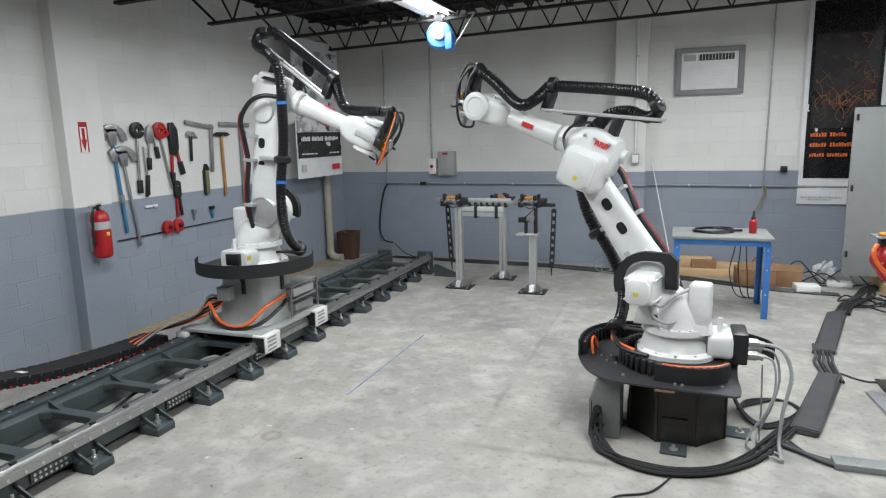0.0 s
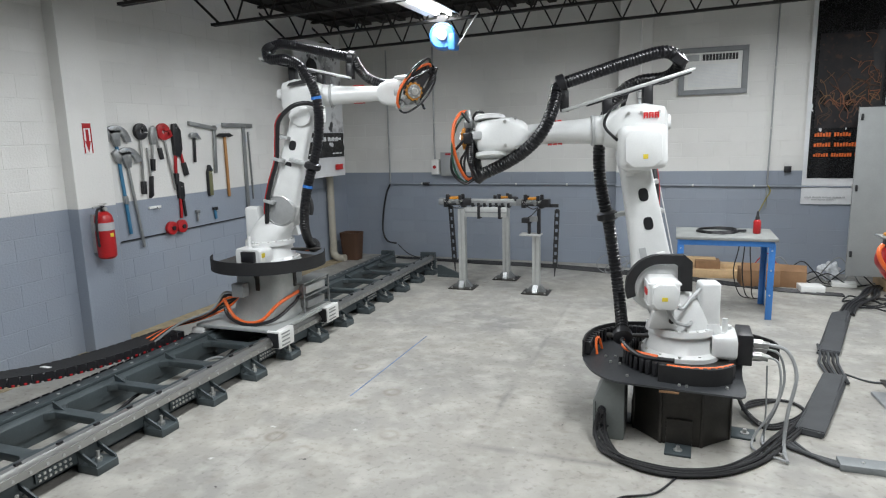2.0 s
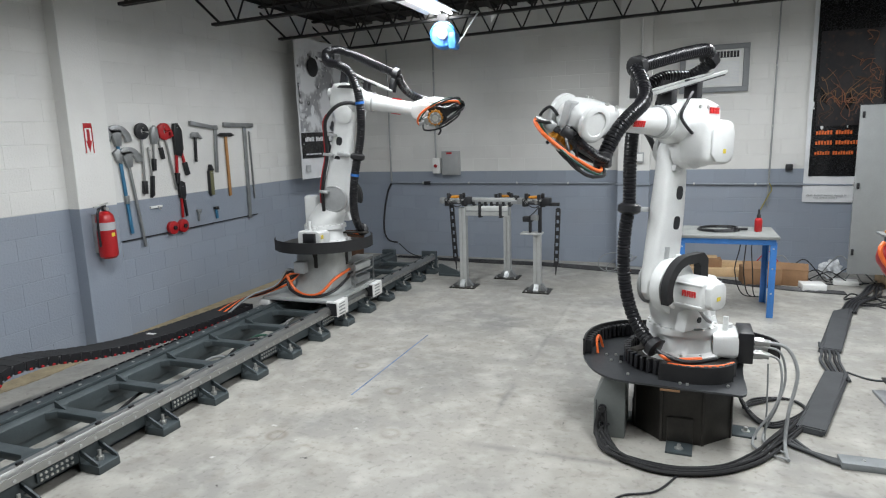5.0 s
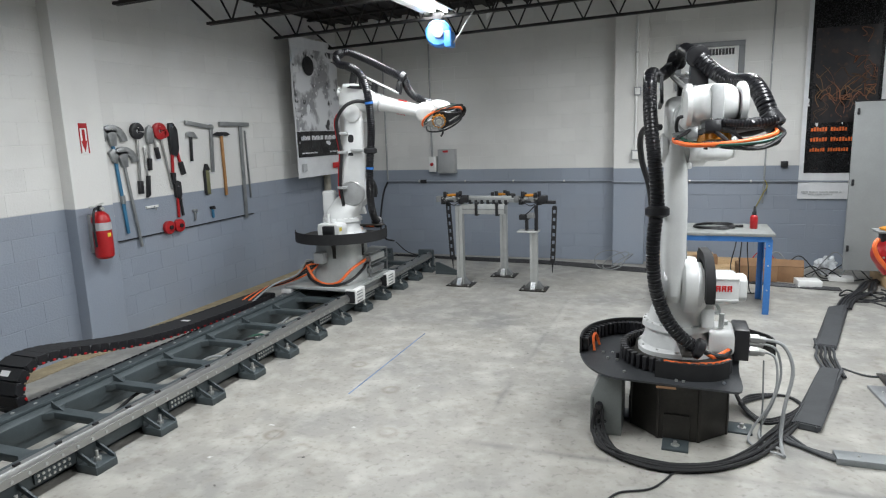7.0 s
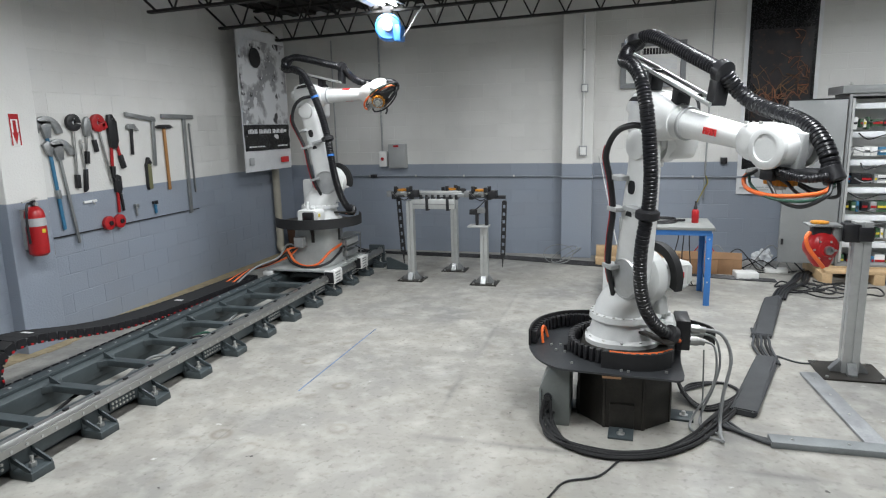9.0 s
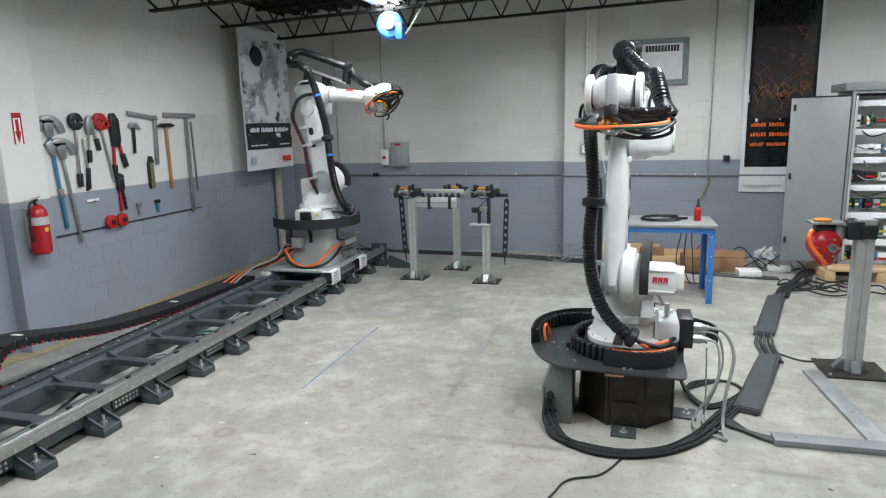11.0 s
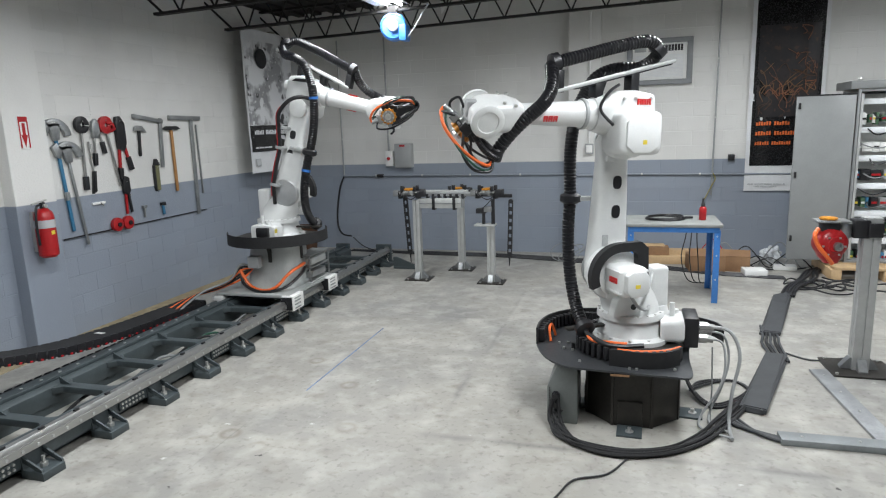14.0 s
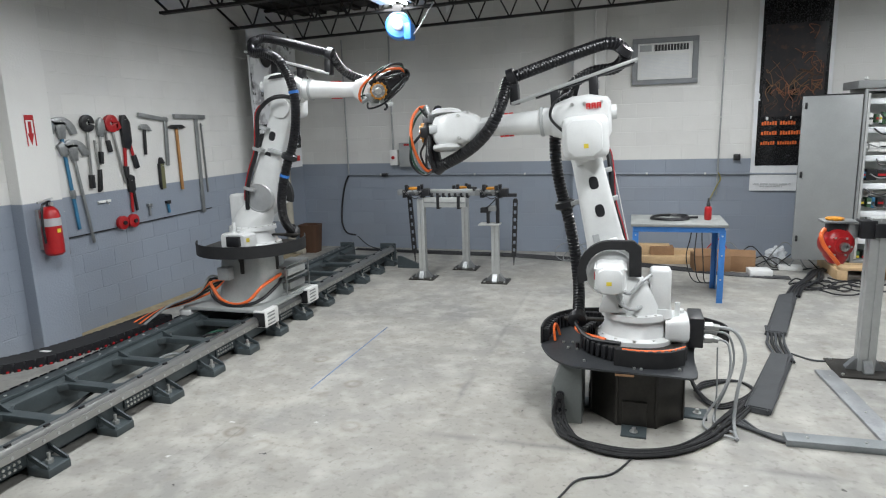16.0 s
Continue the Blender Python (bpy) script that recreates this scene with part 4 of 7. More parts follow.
for k in range(9):
    cx0, cy0 = 6.2 + 0.13 * k, -0.55 - 0.05 * (k % 3)
    hgt = 0.12 + 0.25 * random.random()
    cable("loose_cord", [(cx0 - 0.25, cy0, 0.012), (cx0 - 0.12, cy0 - 0.05, hgt * 0.8), (cx0, cy0, hgt), (cx0 + 0.12, cy0 - 0.08, hgt * 0.5), (cx0 + 0.22, cy0 - 0.1, 0.012), (cx0 + 0.4, cy0 - 0.25 + 0.05 * k, 0.012)], 0.007, random.choice(["black", "black", "red", "grey_cable"]), None, "loose cord tangled among the boxes", group="loose cords")
for k in range(5):
    cable("wall_foot_cable", [(0.95, -0.14 - 0.03 * k, 0.2 if k == 0 else 0.009), (1.3, -0.16 - 0.03 * k, 0.009), (2.3, -0.2 - 0.05 * k, 0.009), (3.4, -0.25 - 0.05 * k, 0.009), (4.4, -0.42 - 0.06 * k, 0.009), (5.2, -0.62 - 0.05 * k, 0.009), (6.2, -1.0 - 0.04 * k, 0.009), (6.9, -1.15 - 0.03 * k, 0.009)], 0.008, "black", None, "black cable running along the foot of the wall", group="wall cables")
for k in range(3):
    r0 = 0.2 - 0.03 * k
    cable("cable_loop", [(4.3 + 0.08 * k + r0 * math.cos(a), -0.55 + r0 * 0.8 * math.sin(a), 0.02 + 0.1 * (1 + math.sin(a + k))) for a in [0.5 * i for i in range(14)]], 0.006, "grey_cable", None, "thin grey cable looped on the floor", group="cable loops")
# ---------------- track ----------------
TY0, TY1 = -9.6, -0.95
RX0, RX1 = 1.06, 1.88
RZ = 0.2


def track():
    t = thing("robot_track", pose(0, 0, 0), "dark grey steel floor track with cross members and levelling feet", "track")
    part("side_beam", prism(B(), [(RX1 - 0.14, 0.06), (RX1 - 0.03, 0.06), (RX1 - 0.03, 0.15), (RX1, 0.17), (RX1, RZ), (RX1 - 0.14, RZ)], "y", TY0, TY1, 0.004), "rail", t)
    part("side_beam", prism(B(), [(RX0, 0.06), (RX0 + 0.21, 0.06), (RX0 + 0.21, RZ - 0.02), (RX0 + 0.17, RZ), (RX0, RZ)], "y", TY0, TY1, 0.004), "rail", t)
    part("guide_rail", prism(B(), [(RX1 - 0.05, RZ), (RX1 + 0.012, RZ), (RX1 + 0.012, RZ - 0.045), (RX1 + 0.002, RZ - 0.045), (RX1 + 0.002, RZ + 0.004), (RX1 - 0.012, RZ + 0.03), (RX1 - 0.05, RZ + 0.03)], "y", TY0, TY1 - 0.05), "steel", t, "bright ground steel guide rail")
    part("guide_rail", bx(B(), RX0 + 0.12, RX0 + 0.16, TY0, TY1 - 0.05, RZ, RZ + 0.025, 0.003), "rail", t)
    y, k = TY0 + 0.15, 0
    while y < TY1 - 0.1:
        part("cross_member", prism(B(), [(RX0 + 0.2, y - 0.1), (RX0 + 0.26, y - 0.04), (RX1 - 0.22, y - 0.04), (RX1 - 0.135, y - 0.1), (RX1 - 0.135, y + 0.1), (RX1 - 0.22, y + 0.04), (RX0 + 0.26, y + 0.04), (RX0 + 0.2, y + 0.1)], "z", RZ - 0.07, RZ - 0.022, 0.003), "rail", t)
        part("gusset", prism(B(), [(RX0 + 0.2, RZ - 0.02), (RX0 + 0.3, RZ - 0.02), (RX0 + 0.2, RZ + 0.03)], "y", y - 0.006, y + 0.006), "rail", t)
        y += 0.5
    fy = -6.16 - 0.5 * 6
    while fy < TY1:
        foot = part("levelling_foot", prism(B(), [(RX1 - 0.04, 0.0), (RX1 + 0.12, 0.0), (RX1 + 0.12, 0.048), (RX1 + 0.10, 0.052), (RX1 - 0.02, 0.052), (RX1 - 0.03, 0.15), (RX1 - 0.04, 0.15)], "y", fy - 0.13, fy + 0.02, 0.003), "rail", t)
        for s in (-0.125, 0.009):
            part("rib", prism(B(), [(RX1 - 0.03, 0.135), (RX1 - 0.03, 0.1), (RX1 + 0.08, 0.05), (RX1 + 0.112, 0.05), (RX1 + 0.108, 0.066)], "y", fy + s, fy + s + 0.012), "rail", foot)
        part("levelling_bolt", cy(cy(B(), (RX1 + 0.05, fy - 0.055, 0.05), (RX1 + 0.05, fy - 0.055, 0.075), 0.022, n=6), (RX1 + 0.05, fy - 0.055, 0.07), (RX1 + 0.05, fy - 0.055, 0.115), 0.01, n=8), "zinc", foot)
        if k % 2 == 0:
            jp = part("splice_plate", bx(B(), RX1 - 0.03, RX1 - 0.015, fy + 0.1, fy + 0.33, 0.075, 0.135, 0.002), "rail", t)
            studs("bolt", [(RX1 - 0.015, fy + 0.12 + 0.032 * i, z) for i in range(7) for z in (0.09, 0.12)], (1, 0, 0), 0.009, 0.008, jp)
        k += 1
        fy += 0.5
    studs("rail_bolt", [(RX1 + 0.012, TY0 + 0.1 + 0.1 * i, RZ - 0.025) for i in range(85)], (1, 0, 0), 0.01, 0.005, t, "alu")
    for i in range(34):
        part("rail_notch", bx(B(), RX1 - 0.04, RX1 - 0.02, TY0 + 0.2 + 0.25 * i, TY0 + 0.235 + 0.25 * i, RZ + 0.028, RZ + 0.042, 0.002), "black", t)
    studs("beam_bolt", [(RX0 + 0.06, TY0 + 0.1 + 0.16 * i, RZ) for i in range(53)], (0, 0, 1), 0.012, 0.007, t, "alu")
    part("end_stop", bx(B(), RX1 - 0.2, RX1 + 0.02, TY1 - 0.05, TY1, 0.0, RZ + 0.06, 0.004), "rail", t)
    part("end_stop", bx(B(), RX0, RX0 + 0.2, TY1 - 0.05, TY1, 0.0, RZ + 0.06, 0.004), "rail", t)
    part("bearing_strip", bx(B(), RX1 - 0.15, RX1 - 0.12, TY0, TY1, 0.0, 0.062), "rail", t)
    part("bearing_strip", bx(B(), RX0 + 0.05, RX0 + 0.2, TY0, TY1, 0.0, 0.062), "rail", t)


track()
for k, (yy, mt) in enumerate(((-4.6, "green_cable"), (-4.7, "black"), (-5.2, "grey_cable"), (-3.9, "white"), (-3.95, "grey_cable"), (-5.9, "black"))):
    cable("cable_in_track", [(1.4, yy - 0.2, 0.014), (1.45, yy - 0.05, 0.09), (1.52, yy + 0.05, 0.11), (1.6, yy + 0.15, 0.06), (1.62, yy + 0.4, 0.014)], 0.012, mt, None, "loose cable lying inside the track", group="cables in the track")
t = thing("cable_clamp", pose(2.12, -1.3, 0), "dark steel anchor plate at the end of the track", "anchor plate")
part("plate", bx(B(), -0.05, 0.28, -0.06, 0.02, 0, 0.03, 0.003), "rail", t)
part("upright", prism(B(), [(-0.05, 0.03), (0.25, 0.03), (0.25, 0.06), (0.0, 0.16), (-0.05, 0.16)], "y", -0.05, -0.02), "rail", t)


def make_carriage():
    """The sled on the track, with the robot's column."""
    t = thing("track_carriage", pose(1.49, 0, 0), "grey steel carriage with a robot column on the track", "carriage")
    part("plate", bx(B(), -0.42, 0.42, -0.48, 0.5, 0.255, 0.285, 0.004), "carriage", t)
    for y in (-0.5, 0.3):
        blk = part("slide_block", bx(B(), 0.34, 0.47, y, y + 0.22, 0.13, 0.284, 0.008), "white", t, "white painted slide block")
        for z in (0.15, 0.185, 0.22, 0.25):
            part("slot", bx(B(), 0.466, 0.473, y + 0.03, y + 0.15, z, z + 0.012), "tool_grey", blk)
        part("end_cap", bx(B(), 0.35, 0.46, y - 0.012, y, 0.14, 0.27, 0.004), "black", blk)
        part("slide_block", bx(B(), -0.46, -0.34, y, y + 0.2, 0.2, 0.25, 0.006), "white", t)
    part("column", loft(B(), [((0.04, 0, 0.285), (0.30, 0, 0), (0, 0.27, 0), 0.45), ((0.04, 0, 0.33), (0.27, 0, 0), (0, 0.24, 0), 0.4), ((0.06, 0, 0.7), (0.25, 0, 0), (0, 0.23, 0), 0.45), ((0.07, 0, 0.75), (0.26, 0, 0), (0, 0.24, 0), 0.5), ((0.07, 0, 0.797), (0.26, 0, 0), (0, 0.24, 0), 0.55)]), "carriage", t, "grey cast robot column")
    rack = part("equipment_rack", bx(B(), 0.2, 0.40, 0.02, 0.48, 0.285, 0.30, 0.002), "alu", t)
    for p in ((0.2, 0.02), (0.385, 0.02), (0.2, 0.465), (0.385, 0.465)):
        part("rack_post", bx(B(), p[0], p[0] + 0.015, p[1], p[1] + 0.015, 0.3, 0.58), "tool_grey", rack)
    part("rack_shelf", bx(B(), 0.2, 0.40, 0.02, 0.48, 0.44, 0.452), "tool_grey", rack)
    part("rack_shelf", bx(B(), 0.2, 0.40, 0.02, 0.48, 0.57, 0.582), "tool_grey", rack)
    part("valve_bank", bx(B(), 0.25, 0.39, 0.08, 0.42, 0.47, 0.54, 0.006), "alu", rack)
    part("valve_bank", bx(B(), 0.25, 0.39, 0.1, 0.4, 0.33, 0.4, 0.006), "tool_grey", rack)
    part("side_box", bx(B(), -0.1, 0.02, -0.36, -0.27, 0.52, 0.64, 0.006), "grey_metal", t, "small grey junction box")
    part("bracket", prism(B(), [(-0.03, 0.784), (0.03, 0.784), (0.06, 0.68), (0.06, 0.56), (0.03, 0.56), (0.03, 0.66)], "x", 0.02, 0.06), "ped_dark", t, m=pose(0.05, -0.27, 0))
    part("bracket", prism(B(), [(-0.03, 0.784), (0.03, 0.784), (0.06, 0.68), (0.06, 0.56), (0.03, 0.56), (0.03, 0.66)], "y", 0.02, 0.06), "ped_dark", t, m=pose(0.26, -0.02, 0))
    part("power_cable", sweep(B(), smooth_path([(-0.2, -0.35, 0.5), (-0.1, -0.36, 0.35), (0.05, -0.38, 0.3), (0.2, -0.36, 0.33), (0.3, -0.25, 0.45), (0.34, -0.05, 0.5), (0.32, 0.05, 0.5)]), 0.016), "orange", t, "orange power cable")
    part("signal_cable", sweep(B(), smooth_path([(-0.22, -0.3, 0.52), (-0.15, -0.38, 0.36), (0.08, -0.42, 0.295), (0.3, -0.34, 0.33), (0.36, -0.1, 0.42), (0.32, 0.05, 0.45)]), 0.016), "black", t)
    for k in range(6):
        part("feed_cable", sweep(B(), smooth_path([(-0.68 + 0.03 * k, -0.95, 0.2), (-0.6 + 0.03 * k, -0.66, 0.27 + 0.012 * k), (-0.42 + 0.03 * k, -0.45, 0.31 + 0.02 * k), (-0.2, -0.33, 0.4 + 0.03 * k), (-0.1, -0.27, 0.5)]), 0.011), ("orange", "black", "black", "orange", "black", "grey_cable")[k], t)
    part("skirt_plate", prism(B(), [(-0.4, -0.2), (-0.22, -0.41), (0.065, -0.5), (0.315, -0.43), (0.5, -0.25), (0.57, 0.0), (0.45, 0.32), (0.1, 0.4), (-0.25, 0.38), (-0.42, 0.15)], "z", 0.784, 0.792), "ped_dark", t)
    arcpts = [(0.065 + 0.52 * math.cos(radians(w)), 0.51 * math.sin(radians(w))) for w in (203, 220, 238, 255, 272, 290, 308, 326, 344, 362, 380, 400)]
    sk = smooth_path([(x, y, 0) for x, y in arcpts], 5)
    bm = B()
    top = [[bm.verts.new((p.x * s, p.y * s, z)) for p in sk] for s, z in ((1, 0.755), (1, 0.868), (0.985, 0.868), (0.985, 0.755))]
    for a in range(4):
        for i in range(len(sk) - 1):
            bm.faces.new((top[a][i], top[a][i + 1], top[(a + 1) % 4][i + 1], top[(a + 1) % 4][i]))
    part("skirt", bm, "black_rubber", t, "curved dark guard round the robot foot")
    return t


carriage_thing = make_carriage()

# ---------------- pedestal of the standing robot ----------------
M["deck_plate"] = material("dark_deck_steel", (0.045, 0.048, 0.052), 0.4, 0.3, var=0.3, scale=4)
M["side_grey"] = material("side_box_grey", (0.17, 0.185, 0.18), 0.45, 0.1, var=0.12)
RB = Vector((5.145, -5.026, 0.466))


def make_pedestal():
    t = thing("robot_pedestal", pose(RB.x, RB.y, 0), "dark octagonal steel pedestal with a wide round deck plate", "pedestal")
    dx, dy, top = 0.02, -0.105, 0.398
    o = [(dx + 0.31 * math.cos(radians(22.5 + 45 * i)), dy + 0.31 * math.sin(radians(22.5 + 45 * i))) for i in range(8)]
    part("drum", prism(B(), o, "z", 0.0, top, 0.006), "ped_dark", t)
    for i in range(8):
        part("corner_plate", bx(B(), 0.297, 0.314, -0.01, 0.01, 0.0, top, 0.003), "ped_dark", t, m=pose(dx, dy, 0, 0, 0, 45 * i + 22.5))
    # solid black box stands for the shade inside the drum's notch
    part("cable_opening", bx(B(), -0.05, 0.045, 0.2835, 0.2885, 0.33, 0.39), "black", t, m=pose(dx, dy, 0, 0, 0, -135))
    for ang in (-92, -4, 90, 180):
        ft = part("floor_lug", bx(B(), 0.28, 0.44, -0.075, 0.075, 0.0, 0.014, 0.003), "rail", t, m=pose(dx, dy, 0, 0, 0, ang))
        part("lug_upright", bx(B(), 0.287, 0.302, -0.075, 0.075, 0.014, 0.17, 0.003), "ped_dark", ft)
        part("anchor_bolt", cy(cy(B(), (0.38, 0, 0.012), (0.38, 0, 0.018), 0.026, n=14), (0.38, 0, 0.018), (0.38, 0, 0.04), 0.013, n=6), "zinc", ft)
    deck = [(-0.60, 0.14), (-0.615, -0.06), (-0.585, -0.2), (-0.52, -0.35), (-0.43, -0.455), (-0.33, -0.5), (-0.1, -0.52), (0.22, -0.54), (0.35, -0.52), (0.36, -0.2), (0.4, 0.1), (0.52, 0.3), (0.48, 0.42), (0.3, 0.5), (0.0, 0.54), (-0.4, 0.46)]
    part("deck_plate", prism(B(), [(p.x, p.y) for p in smooth_path([(x, y, 0) for x, y in deck + deck[:1]], 4)[:-1]], "z", 0.399, 0.411), "deck_plate", t, "dark grey round deck plate")
    part("paper_label", bx(B(), -0.11, 0.0, -0.535, -0.53, 0.385, 0.397), "card", t, "pale strip under the deck edge")
    studs("deck_bolt", [(-0.42, -0.18, 0.411), (-0.36, -0.2, 0.411), (-0.46, -0.08, 0.411), (-0.4, -0.07, 0.411), (-0.3, -0.4, 0.411), (0.0, -0.47, 0.411), (0.04, -0.475, 0.411), (0.26, -0.44, 0.411)], (0, 0, 1), 0.009, 0.012, t)
    part("deck_plug", cy(B(), (-0.36, -0.16, 0.411), (-0.36, -0.16, 0.45), 0.012, n=12), "black", t)
    # energy chain laid round the robot foot
    link = None
    ring = [(-0.58, -0.08), (-0.57, 0.1), (-0.5, 0.27), (-0.38, 0.37), (-0.26, 0.38), (-0.16, 0.34), (-0.2, 0.24), (-0.29, 0.12), (-0.33, -0.05), (-0.29, -0.22), (-0.16, -0.34), (0.02, -0.39), (0.2, -0.35), (0.3, -0.26)]
    line = smooth_path([(x, y, 0.459) for x, y in ring], 4)
    for i in range(len(line) - 1):
        d = line[i + 1] - line[i]
        if link is None:
            bm = bx(B(), -0.014, 0.014, -0.02, 0.02, -0.044, 0.044, 0.004, seg=1)
            link = ob = part("chain_link", bm, "black", t)
        else:
            ob = link.copy()
            scene.collection.objects.link(ob)
        ob.matrix_basis = Matrix.Translation((line[i] + line[i + 1]) / 2) @ pose(0, 0, 0, 0, 0, math.degrees(math.atan2(d.y, d.x)))
    part("chain_cable", sweep(B(), [p + Vector((0, -0.004, 0.04)) for p in line[42:]], 0.008, 8), "orange", t, "orange cable in the energy chain")
    part("chain_cable", sweep(B(), smooth_path([(-0.52, -0.06, 0.415), (-0.53, -0.03, 0.5), (-0.52, 0.03, 0.505), (-0.5, 0.06, 0.42)]), 0.009, 8), "orange", t)
    part("sub_plate", bx(B(), -0.26, 0.29, -0.27, 0.27, 0.411, 0.465, 0.006), "ped_dark", t)

    def guard(nm, pts, z0, z1):
        sk = smooth_path([(x, y, 0) for x, y in pts], 6)
        bm = B()
        rr = []
        for i, p in enumerate(sk):
            d = (sk[min(i + 1, len(sk) - 1)] - sk[max(i - 1, 0)]).normalized()
            s = Vector((-d.y, d.x, 0)) * 0.006
            rr.append([bm.verts.new((p.x + k * s.x, p.y + k * s.y, z)) for k, z in ((1, z0), (1, z1), (-1, z1), (-1, z0))])
        for a, b in zip(rr, rr[1:]):
            for i in range(4):
                bm.faces.new((a[i], a[(i + 1) % 4], b[(i + 1) % 4], b[i]))
        bm.faces.new(rr[0])
        bm.faces.new(rr[-1][::-1])
        return part(nm, bm, "black_rubber", t, "curved black cable guard")
    guard("cable_guard", [(-0.605, -0.12), (-0.6, 0.06), (-0.54, 0.24), (-0.4, 0.38), (-0.21, 0.43)], 0.411, 0.525)
    guard("cable_guard", [(-0.12, -0.425), (0.06, -0.45), (0.2, -0.42), (0.29, -0.34)], 0.411, 0.515)
    guard("cable_guard", [(0.2, 0.47), (0.4, 0.42), (0.56, 0.29), (0.6, 0.16)], 0.399, 0.505)
    # grey side box with cable glands
    sb = part("side_panel", prism(B(), [(-0.5, 0.0), (-0.5, 0.24), (-0.435, 0.398), (-0.31, 0.398), (-0.31, 0.0)], "y", -0.43, -0.12, 0.006), "side_grey", t, "grey steel side box")
    for gz in (0.19, 0.13, 0.07):
        part("gland", lathe(B(), [(0.026, 0.0), (0.026, 0.012), (0.018, 0.014), (0.018, 0.035)], (-0.445, -0.43, gz), (0, -1, 0), 14), "black", sb)
    part("panel_seam", bx(B(), -0.485, -0.481, -0.434, -0.429, 0.01, 0.24), "black", sb)
    return t


make_pedestal()
# ---------------- robots ----------------
M["cover_grey"] = material("silver_cover", (0.5, 0.51, 0.51), 0.35, 0.5, var=0.12, scale=12)
SIZE_R, SIZE_L = 0.93, 0.955
S = SIZE_R
AX, BX, CX, DX, EX = 0.175, 0.495, 0.9, 0.175, 0.96


def rpart(name, bm, mat, parent, label=""):
    """A robot part: built in the maker's metres, then brought to size."""
    bmesh.ops.scale(bm, vec=(S, S, S), verts=bm.verts[:])
    return part(name, bm, mat, parent, label)


def hpart(name, bm, mat, parent, label=""):
    """A piece of the tool head, drawn a little smaller."""
    bmesh.ops.scale(bm, vec=(0.84, 0.84, 0.84), verts=bm.verts[:], space=Matrix.Translation((-0.13, 0, 0)))
    return rpart(name, bm, mat, parent, label)


def emblem(parent, m):
    bm = B()
    for i in range(3):
        x = -0.048 + i * 0.034
        for b in ((x, x + 0.008, -0.019, 0.019), (x + 0.018, x + 0.027, -0.019, 0.019), (x + 0.008, x + 0.018, 0.011, 0.019), (x + 0.008, x + 0.018, -0.004, 0.004)):
            bx(bm, b[0], b[1], -0.004, 0.003, b[2], b[3], 0.0, m)
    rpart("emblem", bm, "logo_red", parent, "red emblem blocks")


def make_robot(name, m, label, rear):
    r = thing(name, m, label, "robot arm", "industrial robots")
    L = {}
    # fixed foot
    foot = rpart("foot", loft(B(), [((0, 0, 0.0), (0.26, 0, 0), (0, 0.26, 0), 0.8), ((0, 0, 0.03), (0.26, 0, 0), (0, 0.26, 0), 0.8), ((0, 0, 0.05), (0.235, 0, 0), (0, 0.235, 0), 0.95), ((0, 0, 0.12), (0.215, 0, 0), (0, 0.215, 0), 1.0), ((0, 0, 0.16), (0.21, 0, 0), (0, 0.21, 0), 1.0)], 32), "robot", r)
    studs("foot_bolt", [(0.245 * math.cos(a), 0.245 * math.sin(a), 0.03) for a in [2 * math.pi * i / 12 for i in range(12)]], (0, 0, 1), 0.013, 0.016, foot, size=S)
    rpart("rear_box", loft(B(), [((-0.2, 0, 0.09), (0, 0.16, 0), (0, 0, 0.085), 0.4), ((-0.34, 0, 0.09), (0, 0.14, 0), (0, 0, 0.085), 0.3), ((-0.36, 0, 0.09), (0, 0.13, 0), (0, 0, 0.075), 0.3)], 20), "robot", foot)
    rpart("connector_panel", bx(B(), -0.45, -0.355, -0.13, 0.13, -0.02, 0.19, 0.008) if rear == 180 else bx(B(), -0.40, -0.355, -0.09, 0.05, 0.05, 0.15, 0.008), "black", foot, "black connector panel")
    for i in range(4 if rear == 180 else 0):
        rpart("panel_rib", bx(B(), -0.455, -0.445, -0.12, 0.12, 0.04 + 0.036 * i, 0.05 + 0.036 * i), "black_rubber", foot)
    for yy, zz in ((0.07, 0.12), (-0.02, 0.06), (0.06, 0.03)) if rear == 180 else ():
        rpart("plug", cy(cy(B(), (-0.45, yy, zz), (-0.51, yy, zz), 0.032, n=12), (-0.51, yy, zz), (-0.55, yy, zz - 0.006), 0.024, n=12), "steel", foot, "metal cable plug")
    rpart("foot_label", bx(B(), -0.36, -0.28, -0.145, -0.138, 0.05, 0.15), "white", foot)
    rpart("label_mark", bx(B(), -0.35, -0.3, -0.148, -0.144, 0.09, 0.13), "yellow", foot)
    rpart("valve_stub", cy(cy(B(), (-0.28, 0.03, 0.16), (-0.28, 0.03, 0.27), 0.018, n=12), (-0.3, -0.05, 0.17), (-0.3, -0.05, 0.2), 0.03, n=12), "robot", foot)
    foot.matrix_basis = pose(0, 0, 0, 0, 0, rear)
    L["foot"] = foot
